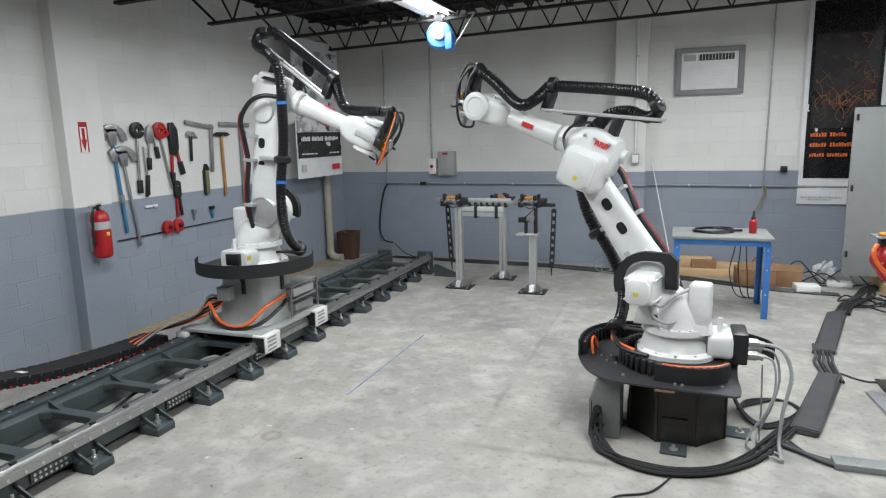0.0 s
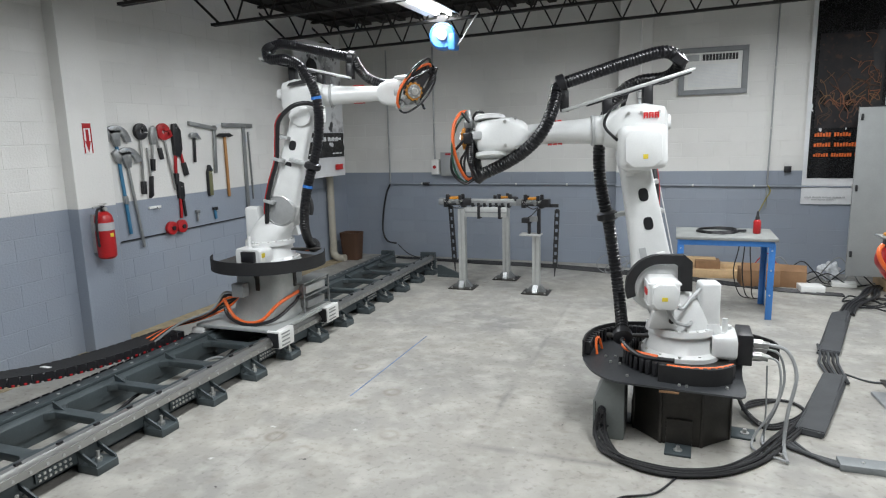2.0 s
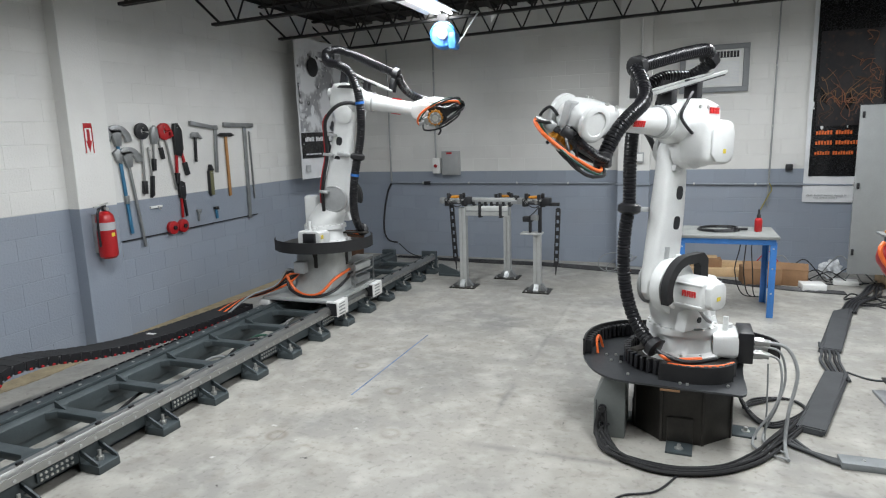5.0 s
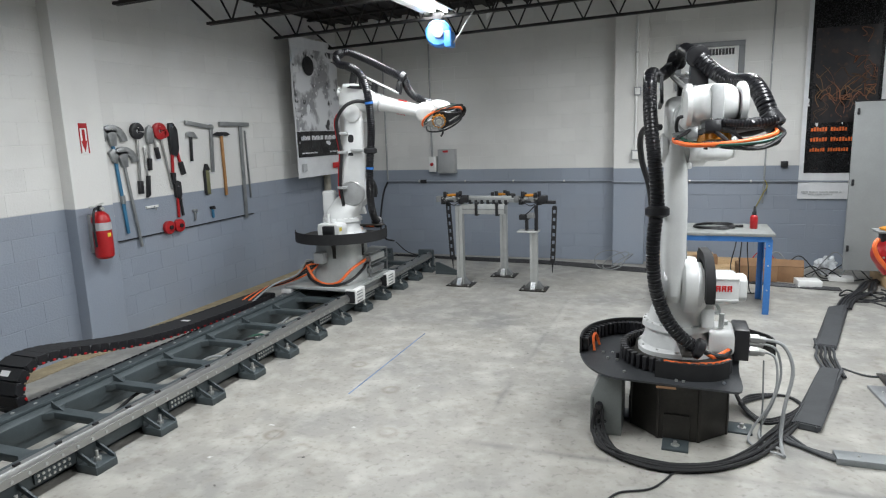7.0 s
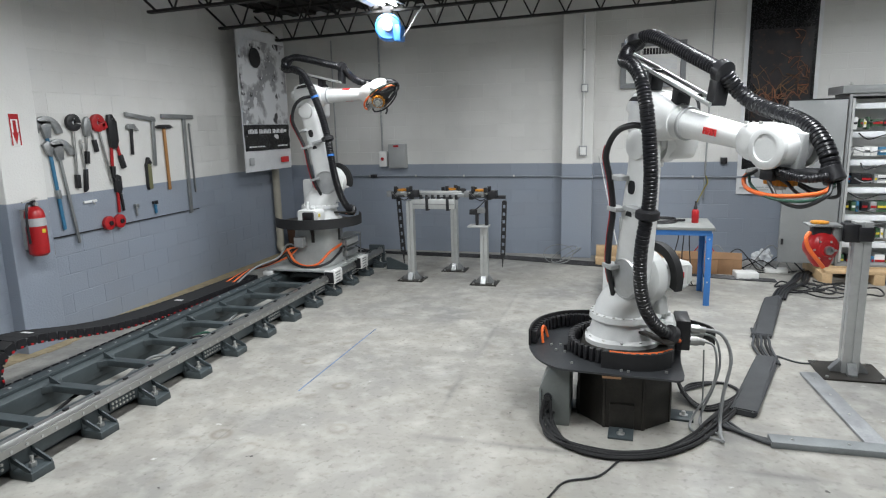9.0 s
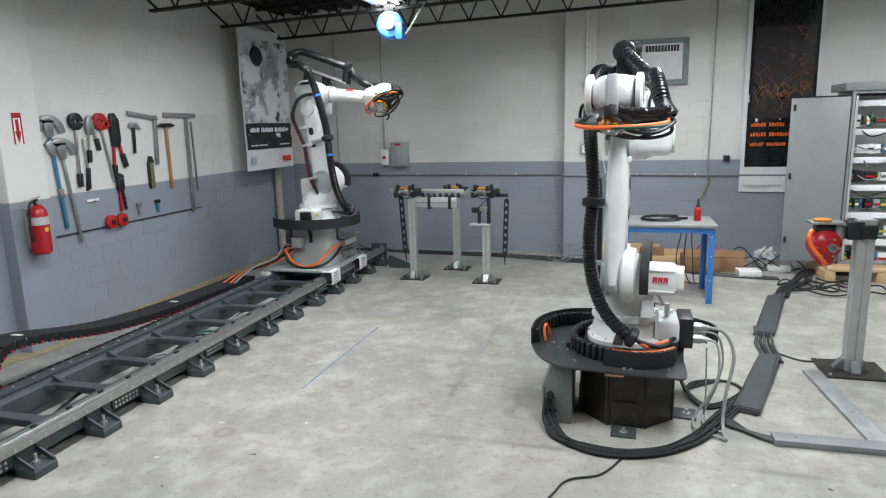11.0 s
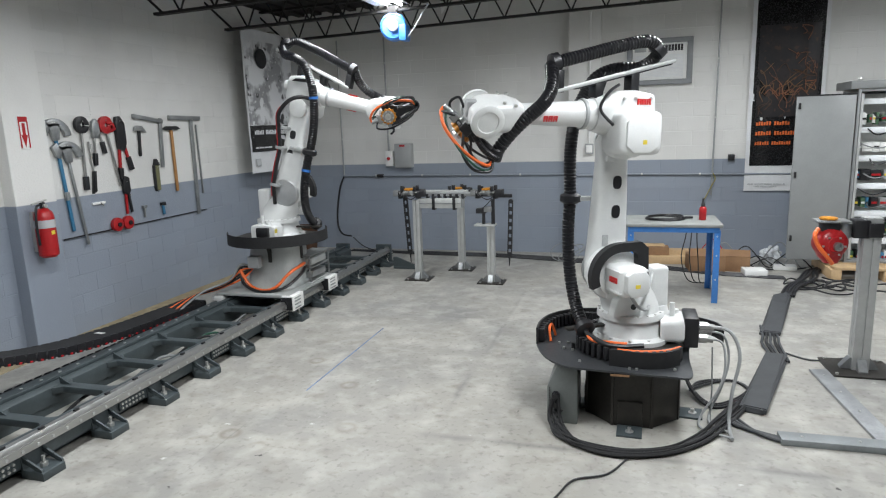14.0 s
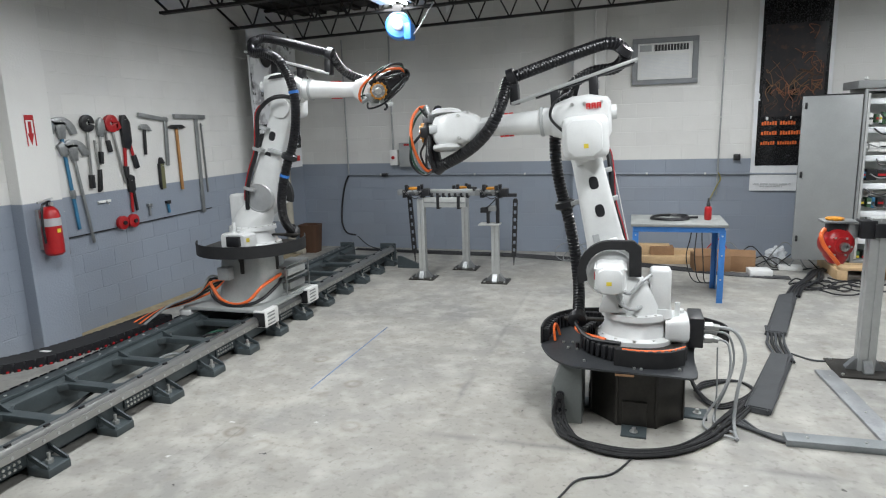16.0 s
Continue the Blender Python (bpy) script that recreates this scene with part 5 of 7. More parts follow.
    # turret
    tur = rpart("turret", loft(B(), [((0, 0, 0.165), (0.235, 0, 0), (0, 0.235, 0), 1.0), ((0, 0, 0.205), (0.23, 0, 0), (0, 0.23, 0), 1.0), ((0, 0, 0.21), (0.2, 0, 0), (0, 0.2, 0), 1.0), ((0.02, 0, 0.27), (0.19, 0, 0), (0, 0.185, 0), 0.8), ((0.06, 0.01, 0.34), (0.19, 0, 0), (0, 0.16, 0), 0.65), ((0.1, 0.03, 0.42), (0.165, 0, 0), (0, 0.13, 0), 0.6), ((0.15, 0.05, 0.5), (0.13, 0, 0), (0, 0.08, 0), 0.6), ((0.17, 0.05, 0.58), (0.08, 0, 0), (0, 0.07, 0), 0.7)], 28), "robot", r)
    studs("collar_bolt", [(0.218 * math.cos(a), 0.218 * math.sin(a), 0.205) for a in [2 * math.pi * i / 20 for i in range(20)]], (0, 0, 1), 0.009, 0.008, tur, size=S)
    rpart("casting_rib", prism(B(), [(0.06, 0.22), (0.25, 0.22), (0.22, 0.34), (0.1, 0.4)], "y", 0.12, 0.2, 0.01), "robot", tur)
    rpart("casting_port", cy(B(), (0.1, 0.19, 0.28), (0.1, 0.207, 0.28), 0.02, n=14), "black", tur)
    rpart("shoulder_gear", lathe(B(), [(0.15, -0.02), (0.185, 0.0), (0.19, 0.04), (0.185, 0.075), (0.15, 0.085), (0.15, 0.11), (0.1, 0.13)], (AX, 0.0, BX), (0, 1, 0), 36), "robot", tur)
    rpart("shoulder_motor", bx(B(), AX - 0.1, AX + 0.1, 0.1, 0.34, BX - 0.11, BX + 0.09, 0.035, seg=3), "robot", tur, "white shoulder motor housing")
    rpart("motor_end", prism(B(), [(AX - 0.08, BX - 0.07), (AX - 0.04, BX - 0.095), (AX + 0.05, BX - 0.095), (AX + 0.08, BX - 0.06), (AX + 0.08, BX + 0.05), (AX + 0.04, BX + 0.075), (AX - 0.05, BX + 0.075), (AX - 0.08, BX + 0.04)], "y", 0.335, 0.385, 0.01), "robot", tur)
    for dz in (-0.085, 0.055):
        rpart("motor_rib", bx(B(), AX - 0.106, AX + 0.106, 0.14, 0.33, BX + dz, BX + dz + 0.014, 0.004), "robot", tur)
    emblem(tur, pose(AX + 0.102, 0.24, BX, 0, 0, 90))
    rpart("warning_label", bx(B(), AX - 0.01, AX + 0.025, 0.384, 0.388, BX - 0.035, BX - 0.01), "yellow", tur)
    rpart("turn_motor", bx(B(), -0.23, -0.09, -0.02, 0.12, 0.2, 0.52, 0.025, seg=3), "robot", tur, "upright white turning motor housing")
    rpart("motor_plinth", loft(B(), [((-0.15, 0.05, 0.18), (0.1, 0, 0), (0, 0.1, 0), 0.7), ((-0.15, 0.05, 0.24), (0.085, 0, 0), (0, 0.085, 0), 0.7)]), "robot", tur)
    rpart("motor_cable", sweep(B(), smooth_path([(-0.1, 0.1, 0.48), (-0.02, 0.2, 0.44), (0.05, 0.26, 0.38), (0.12, 0.3, 0.42), (AX, 0.28, BX - 0.08)]), 0.012), "robot_grey", tur)
    rpart("motor_cable", sweep(B(), smooth_path([(-0.1, 0.05, 0.3), (0.0, 0.22, 0.26), (0.1, 0.25, 0.3), (0.14, 0.2, BX - 0.1)]), 0.012), "robot_grey", tur)
    # dark rubber guard arched over the shoulder gear
    bm = B()
    outer = [(AX + 0.225 * math.cos(radians(a)), BX + 0.225 * math.sin(radians(a))) for a in range(-20, 100, 12)] + [(AX - 0.15, BX + 0.225), (AX - 0.2, BX + 0.18), (AX - 0.205, BX - 0.02)]
    inner = [(AX + 0.165 * math.cos(radians(a)), BX + 0.165 * math.sin(radians(a))) for a in range(-20, 100, 12)] + [(AX - 0.09, BX + 0.165), (AX - 0.12, BX + 0.14), (AX - 0.125, BX - 0.02)]
    prism(bm, outer + inner[::-1], "y", 0.115, 0.17)
    rpart("shoulder_guard", bm, "black_rubber", tur, "black rubber guard over the shoulder")
    rpart("hose_bracket", bx(B(), 0.2, 0.5, -0.03, 0.03, 0.1, 0.118, 0.004), "ped_dark", tur)
    L["turret"] = tur
    # lower arm
    la = B()
    loft(la, [((0, -0.07, -0.11), (0.1, 0, 0), (0, 0.05, 0), 0.75), ((0, -0.07, -0.06), (0.145, 0, 0), (0, 0.06, 0), 0.7), ((0, -0.07, 0.06), (0.15, 0, 0), (0, 0.065, 0), 0.65), ((0.0, -0.065, 0.2), (0.13, 0, 0), (0, 0.075, 0), 0.5), ((0.0, -0.06, 0.5), (0.115, 0, 0), (0, 0.075, 0), 0.45), ((0.0, -0.06, 0.75), (0.105, 0, 0), (0, 0.07, 0), 0.5), ((0, -0.07, 0.9), (0.11, 0, 0), (0, 0.06, 0), 0.7), ((0, -0.07, 0.98), (0.07, 0, 0), (0, 0.05, 0), 0.8)], 28)
    low = rpart("lower_arm", la, "robot", r)
    rpart("pivot_cover", lathe(B(), [(0.15, 0), (0.15, 0.02), (0.13, 0.034), (0.128, 0.028), (0.1, 0.03), (0.03, 0.042)], (0, -0.11, 0), (0, -1, 0), 34), "cover_grey", low, "silver grey round pivot cover")
    rpart("pivot_cover", lathe(B(), [(0.095, 0), (0.095, 0.03), (0.07, 0.04)], (0, -0.12, CX), (0, -1, 0), 28), "robot", low)
    studs("pivot_bolt", [(0.14 * math.cos(a), -0.13, 0.14 * math.sin(a)) for a in [2 * math.pi * i / 14 for i in range(14)]], (0, -1, 0), 0.007, 0.006, low, size=S)
    # no hole is cut: black ovals carry the shade of the openings
    for zz in (0.42, 0.62):
        for sy in (1, -1):
            y0 = 0.0145 if sy > 0 else -0.134
            rpart("lightening_hole", loft(B(), [((-0.015, y0 - 0.012 * sy, zz), (0.032, 0, 0), (0, 0, 0.045), 0.7), ((-0.015, y0 + 0.002 * sy, zz), (0.032, 0, 0), (0, 0, 0.045), 0.7)], 16), "black", low, "dark opening through the arm")
    rpart("hose_clamp_arm", bx(B(), 0.0, 0.23, -0.2, -0.13, 0.48, 0.51, 0.005), "robot_grey", low)
    rpart("side_plate", bx(B(), 0.03, 0.075, 0.008, 0.016, 0.18, 0.26, 0.003), "robot_grey", low)
    rpart("side_lug", bx(B(), -0.09, -0.03, 0.0, 0.03, 0.16, 0.21, 0.008), "robot", low)
    rpart("side_lug", bx(B(), 0.02, 0.08, 0.0, 0.03, 0.76, 0.8, 0.008), "robot", low)
    harness = smooth_path([(-0.1, -0.13, -0.15), (-0.12, -0.18, 0.05), (-0.12, -0.19, 0.25), (-0.11, -0.19, 0.45), (-0.14, -0.21, 0.65), (-0.14, -0.26, 0.82), (-0.04, -0.28, 0.97), (0.08, -0.25, 1.03), (0.2, -0.18, 1.02)])
    rpart("harness", sweep(B(), harness, 0.02, 10), "black", low, "black cable harness along the arm")
    rpart("harness_wire", sweep(B(), [p + Vector((-0.018, -0.008, 0)) for p in harness[4:44]], 0.009, 6), "red", low, "red wire in the harness")
    for zz in (0.05, 0.45, 0.66):
        rpart("harness_clip", bx(B(), -0.15, -0.05, -0.215, -0.125, zz, zz + 0.03, 0.004), "robot_grey", low)
    L["lower"] = low
    # elbow housing
    ua = B()
    loft(ua, [((-0.2, 0.03, 0.17), (0, 0.09, 0), (0, 0, 0.1), 0.5), ((-0.18, 0.03, 0.17), (0, 0.12, 0), (0, 0, 0.135), 0.4), ((-0.06, 0.015, 0.175), (0, 0.145, 0), (0, 0, 0.155), 0.4), ((0.05, 0.005, 0.175), (0, 0.15, 0), (0, 0, 0.15), 0.45), ((0.14, 0.0, 0.175), (0, 0.125, 0), (0, 0, 0.125), 0.7), ((0.2, 0, 0.175), (0, 0.11, 0), (0, 0, 0.11), 1.0)], 32)
    elb = rpart("elbow_housing", ua, "robot", r)
    rpart("elbow_cheek", loft(B(), [((-0.15, 0.05, 0.03), (0, 0.09, 0), (0, 0, 0.06), 0.5), ((-0.08, 0.05, -0.01), (0, 0.12, 0), (0, 0, 0.1), 0.5), ((0.03, 0.05, 0.0), (0, 0.1, 0), (0, 0, 0.1), 0.6), ((0.1, 0.05, 0.05), (0, 0.08, 0), (0, 0, 0.06), 0.6)], 24), "robot", elb)
    rpart("elbow_motor", bx(B(), -0.18, 0.12, 0.03, 0.275, -0.09, 0.19, 0.05, seg=3), "robot", elb, "white elbow motor housing")
    rpart("motor_face", prism(B(), [(-0.14, -0.03), (-0.08, -0.075), (0.04, -0.075), (0.09, -0.03), (0.09, 0.12), (0.05, 0.165), (-0.1, 0.165), (-0.14, 0.12)], "y", 0.27, 0.288, 0.008), "robot", elb)
    rpart("elbow_disc", lathe(B(), [(0.12, 0), (0.12, 0.1), (0.09, 0.115)], (0, 0.01, 0), (0, 1, 0), 30), "robot", elb)
    rpart("wrist_motor", cy(B(), (-0.235, -0.02, 0.2), (-0.18, -0.02, 0.2), 0.05, n=20), "robot", elb)
    studs("housing_bolt", [(x, 0.155, z) for x in (-0.14, -0.03, 0.05) for z in (0.09, 0.27)], (0, 1, 0), 0.012, 0.01, elb, size=S)
    emblem(elb, pose(-0.09, 0.165, 0.25, 0, 0, 180))
    rpart("warning_label", bx(B(), -0.05, -0.02, 0.285, 0.29, -0.02, 0.008), "yellow", elb)
    rpart("vent_bracket", prism(B(), [(-0.1, 0.26), (0.08, 0.28), (0.02, 0.46), (-0.08, 0.46), (-0.08, 0.43), (0.0, 0.43), (0.04, 0.31), (-0.07, 0.29)], "y", -0.17, -0.15), "black", elb, "black open bracket")
    # twin slide rails that carry the hose
    for y in (-0.06, 0.045):
        rpart("slide_rail", loft(B(), [((0.47, y, 0.315), (0, 0.010, 0), (0, 0, 0.012), 0.4), ((-0.38, y, 0.525), (0, 0.010, 0), (0, 0, 0.012), 0.4)], 12), "alu", elb, "bright aluminium slide rail")
    rpart("slide_plate", loft(B(), [((0.3, -0.01, 0.345), (0, 0.06, 0), (0, 0, 0.01), 0.3), ((-0.36, -0.01, 0.508), (0, 0.06, 0), (0, 0, 0.01), 0.3)], 12), "black", elb)
    rpart("slide_post", bx(B(), -0.12, -0.06, -0.05, 0.05, 0.3, 0.46, 0.006), "black", elb)
    rpart("slide_post", bx(B(), 0.14, 0.2, -0.05, 0.05, 0.27, 0.38, 0.006), "black", elb)
    loop = smooth_path([(0.16, -0.24, 0.26), (0.06, -0.235, 0.42), (-0.08, -0.21, 0.49), (-0.24, -0.14, 0.5), (-0.305, -0.05, 0.58), (-0.21, 0.0, 0.65), (0.0, -0.005, 0.615), (0.22, -0.01, 0.56), (0.49, -0.01, 0.49)], 7)
    rpart("hose_loop", sweep(B(), loop, 0.044, 14, (0.022, 0.005)), "hose", elb, "black corrugated hose loop")
    for p, d in ((loop[-2], (0.95, 0, -0.25)), (loop[30], (-0.6, 0.2, 0.7))):
        rpart("hose_collar", lathe(B(), [(0.05, -0.03), (0.064, -0.025), (0.064, 0.025), (0.05, 0.03)], p, d, 18), "black", elb)
    rpart("hose_bracket", bx(B(), 0.42, 0.48, -0.05, 0.05, 0.31, 0.45, 0.006), "black", elb)
    rpart("wire_loom", sweep(B(), smooth_path([(0.06, 0.1, 0.36), (0.16, 0.14, 0.3), (0.2, 0.13, 0.2), (0.12, 0.16, 0.1)]), 0.01), "black", elb)
    L["elbow"] = elb
    # forearm, turns about its own axis
    fa = B()
    loft(fa, [((0.2, 0, 0), (0, 0.1, 0), (0, 0, 0.1), 1.0), ((0.26, 0, 0), (0, 0.095, 0), (0, 0, 0.095), 1.0), ((0.3, 0, 0), (0, 0.085, 0), (0, 0, 0.085), 1.0), ((0.7, 0, 0), (0, 0.066, 0), (0, 0, 0.066), 0.95), ((0.73, 0, 0), (0, 0.09, 0), (0, 0, 0.085), 0.55), ((0.8, 0.0, 0), (0, 0.115, 0), (0, 0, 0.1), 0.45), ((0.93, 0.0, 0), (0, 0.12, 0), (0, 0, 0.105), 0.5), ((0.99, 0, 0), (0, 0.115, 0), (0, 0, 0.1), 0.7), ((1.04, 0, 0), (0, 0.1, 0), (0, 0, 0.075), 0.85), ((1.06, 0, 0), (0, 0.07, 0), (0, 0, 0.05), 0.9)], 28)
    fore = rpart("forearm", fa, "robot", r)
    emblem(fore, pose(0.52, -0.078, 0))
    emblem(fore, pose(0.52, 0.078, 0, 0, 0, 180))
    for sy in (1, -1):
        rpart("wrist_cap", lathe(B(), [(0.108, 0), (0.108, 0.025), (0.095, 0.034), (0.07, 0.034), (0.066, 0.028), (0.02, 0.03)], (EX, 0.112 * sy, 0), (0, sy, 0), 26), "robot", fore)
    rpart("wrist_groove", bx(B(), 0.86, 1.075, -0.03, 0.03, -0.115, 0.09, 0.012), "robot_grey", fore, "grey groove of the wrist fork")
    studs("wrist_bolt", [(0.78, 0.1, 0.09), (0.78, -0.1, 0.09), (0.85, 0.08, 0.1), (0.85, -0.08, 0.1)], (0, 0, 1), 0.012, 0.012, fore, size=S)
    rpart("seal_ring", lathe(B(), [(0.098, 0.255), (0.102, 0.26), (0.102, 0.275), (0.098, 0.28)], (0, 0, 0), (1, 0, 0), 28), "robot_grey", fore)
    L["forearm"] = fore
    # tool head, x along the flange
    hd = rpart("wrist_flange", lathe(B(), [(0.075, 0.02), (0.075, 0.09), (0.06, 0.1), (0.06, 0.135)], (0, 0, 0), (1, 0, 0), 24), "robot_grey", r)
    rpart("adapter_plate", lathe(B(), [(0.078, 0.13), (0.084, 0.135), (0.084, 0.155), (0.078, 0.16)], (0, 0, 0), (1, 0, 0), 24), "black", hd)
    gear = []
    for i in range(48):
        rr = 0.08 if i % 4 < 2 else 0.07
        gear.append((rr * math.cos(2 * math.pi * i / 48), rr * math.sin(2 * math.pi * i / 48)))
    rpart("tool_changer", prism(B(), gear, "x", 0.16, 0.19, 0.0), "amber", hd, "amber toothed tool changer ring")
    rpart("changer_face", lathe(B(), [(0.06, 0.19), (0.06, 0.196), (0.05, 0.198)], (0, 0, 0), (1, 0, 0), 24), "tool_grey", hd)
    rpart("changer_hub", lathe(B(), [(0.032, 0.196), (0.032, 0.215), (0.018, 0.218), (0.018, 0.205)], (0, 0, 0), (1, 0, 0), 20), "zinc", hd)
    for i in range(6):
        a = 2 * math.pi * i / 6
        rpart("lock_ball", cy(B(), (0.196, 0.052 * math.cos(a), 0.052 * math.sin(a)), (0.206, 0.052 * math.cos(a), 0.052 * math.sin(a)), 0.009, n=8), "zinc", hd)
    hpart("holder_arm", loft(B(), [((0.12, 0, -0.03), (0.03, 0, 0), (0, 0.06, 0), 0.5), ((0.12, 0, -0.12), (0.032, 0, 0), (0, 0.06, 0), 0.5), ((0.11, 0, -0.2), (0.035, 0, 0), (0, 0.045, 0), 0.6), ((0.1, 0, -0.31), (0.035, 0, 0), (0, 0.045, 0), 0.6)], 16), "black", hd, "black hose holder arm")
    hpart("hose_collar", lathe(B(), [(0.052, -0.055), (0.062, -0.045), (0.062, 0.035), (0.05, 0.045), (0.042, 0.045), (0.042, 0.0)], (0.1, 0.0, -0.31), (0.75, 0, -0.5), 20), "black", hd, "black hose end collar")
    hpart("collar_screw", cy(B(), (0.1, -0.075, -0.31), (0.1, 0.075, -0.31), 0.014, n=8), "black", hd)
    hpart("arm_hose", sweep(B(), smooth_path([(0.1, 0.05, -0.33), (0.13, 0.09, -0.22), (0.12, 0.1, -0.1), (0.1, 0.1, 0.02)]), 0.026, 10, (0.02, 0.004)), "hose", hd)
    hpart("arm_hose", sweep(B(), smooth_path([(0.1, -0.05, -0.33), (0.14, -0.08, -0.2), (0.12, -0.11, -0.08), (0.09, -0.11, 0.04)]), 0.022, 10), "black", hd)
    hpart("manifold", bx(B(), 0.1, 0.16, -0.105, 0.105, -0.115, -0.03, 0.012), "black", hd)
    hpart("valve_block", bx(B(), 0.11, 0.18, -0.05, 0.05, 0.085, 0.15, 0.01), "tool_grey", hd)
    hpart("coupling", cy(B(), (0.14, 0, 0.14), (0.16, 0, 0.23), 0.026, n=14), "tool_grey", hd, "grey hose coupling")
    hpart("side_fitting", bx(B(), 0.1, 0.17, 0.09, 0.14, -0.04, 0.05, 0.01), "black", hd)
    hpart("side_fitting", bx(B(), 0.1, 0.17, -0.14, -0.09, -0.02, 0.06, 0.01), "tool_grey", hd)
    hpart("elbow_fitting", sweep(B(), smooth_path([(0.14, -0.13, 0.02), (0.14, -0.18, 0.02), (0.16, -0.2, 0.04), (0.2, -0.2, 0.05)]), 0.013, 8), "black", hd)
    hpart("pin_finger", cy(B(), (0.13, 0.04, 0.13), (0.19, 0.06, 0.22), 0.014, 0.008, n=8), "black", hd)
    hpart("red_hose", sweep(B(), smooth_path([(0.14, 0.02, -0.33), (0.19, 0.07, -0.32), (0.23, 0.13, -0.2), (0.25, 0.16, -0.04), (0.24, 0.13, 0.12), (0.2, 0.06, 0.21), (0.165, 0.0, 0.225)]), 0.0135, 10), "orange", hd, "bright orange-red hose loop")
    hpart("green_hose", sweep(B(), smooth_path([(0.14, 0.02, -0.34), (0.2, 0.09, -0.35), (0.25, 0.16, -0.25), (0.26, 0.17, -0.05), (0.22, 0.1, 0.12), (0.16, 0.03, 0.2)]), 0.009, 8), "green_cable", hd, "dark green hose")
    hpart("black_hose", sweep(B(), smooth_path([(0.14, -0.02, -0.34), (0.22, -0.03, -0.34), (0.24, -0.07, -0.2), (0.2, -0.1, -0.05), (0.15, -0.12, 0.02)]), 0.011, 8), "black", hd)
    hpart("black_hose", sweep(B(), smooth_path([(0.14, 0.03, -0.33), (0.2, 0.1, -0.36), (0.28, 0.15, -0.26), (0.27, 0.15, -0.12), (0.21, 0.14, -0.05), (0.16, 0.12, 0.0)]), 0.012, 8), "black", hd)
    hpart("black_hose", sweep(B(), smooth_path([(0.14, 0.0, -0.31), (0.18, -0.08, -0.28), (0.22, -0.12, -0.14), (0.18, -0.14, 0.04), (0.12, -0.1, 0.2), (0.03, -0.04, 0.2), (0.05, 0.0, 0.12)]), 0.011, 8), "black", hd)
    hpart("black_hose", sweep(B(), smooth_path([(0.15, 0.02, -0.32), (0.21, 0.02, -0.3), (0.23, 0.06, -0.18), (0.17, 0.09, -0.1), (0.14, 0.1, -0.03)]), 0.01, 8), "black", hd)
    L["head"] = hd
    # flexible hose spans in rigid pieces
    spans = {}
    for key, n, ln in (("low", 17, 0.046), ("mid", 14, 0.050), ("front", 15, 0.047)):
        prof = []
        k = 3
        step = ln * 1.5 / k
        for i in range(k):
            z = -ln * 0.75 + i * step
            prof += [(0.039, z), (0.044, z + step * 0.2), (0.044, z + step * 0.65), (0.039, z + step * 0.85)]
        seg = rpart("hose_piece", lathe(B(), prof, n=14), "hose", r, "piece of black corrugated hose")
        pieces = [seg]
        for i in range(n - 1):
            c = seg.copy()
            scene.collection.objects.link(c)
            pieces.append(c)
        spans[key] = pieces
    for key in ("low",):
        cl = rpart("hose_collar", lathe(B(), [(0.052, -0.035), (0.075, -0.02), (0.075, 0.02), (0.052, 0.035)], (0.228, -0.19, 0.495), (0, 0, 1), 20), "black", low, "black hose clamp")
    rpart("hose_collar", lathe(B(), [(0.05, -0.03), (0.068, -0.02), (0.068, 0.02), (0.05, 0.03)], (0.40, 0.08, 0.13), (0, -1, 0.5), 18), "black", tur)
    rpart("foot_cable", sweep(B(), smooth_path([(0.40, 0.1, 0.12), (0.40, 0.16, 0.08), (0.34, 0.2, 0.06), (0.2, 0.3, 0.06)]), 0.013), "orange", tur, "orange cable at the foot")
    rpart("foot_cable", sweep(B(), smooth_path([(0.40, 0.1, 0.12), (0.4, 0.14, 0.1), (0.3, 0.26, 0.05), (0.1, 0.34, 0.05)]), 0.016), "black", tur)
    return r, L, spans


def joint_frames(q, S):
    """Poses of the links in the robot's space for (turn, lean, dip, roll, bend, spin) in degrees."""
    p1, a2, a3, q4, q5, q6 = q
    t1 = pose(0, 0, 0, 0, 0, p1)
    t2 = t1 @ Matrix.Translation((S * AX, 0, S * BX)) @ pose(0, 0, 0, 0, a2, 0)
    t3 = t1 @ Matrix.Translation((t1.inverted() @ t2 @ Vector((0, 0, S * CX)))) @ pose(0, 0, 0, 0, a3, 0)
    t4 = t3 @ Matrix.Translation((0, 0, S * DX)) @ pose(0, 0, 0, q4)
    t5 = t4 @ Matrix.Translation((S * EX, 0, 0)) @ pose(0, 0, 0, 0, q5, 0) @ pose(0, 0, 0, q6)
    return {"turret": t1, "lower": t2, "elbow": t3, "forearm": t4, "head": t5}


def bez(p0, d0, d1, p1, n):
    out = []
    for i in range(n):
        t = (i + 0.5) / n
        a, b, c, d = (1 - t) ** 3, 3 * t * (1 - t) ** 2, 3 * t * t * (1 - t), t ** 3
        p = a * p0 + b * (p0 + d0) + c * (p1 - d1) + d * p1
        v = (1 - t) ** 2 * d0 + 2 * t * (1 - t) * (p1 - d1 - p0 - d0) + t * t * d1
        out.append((p, v))
    return out


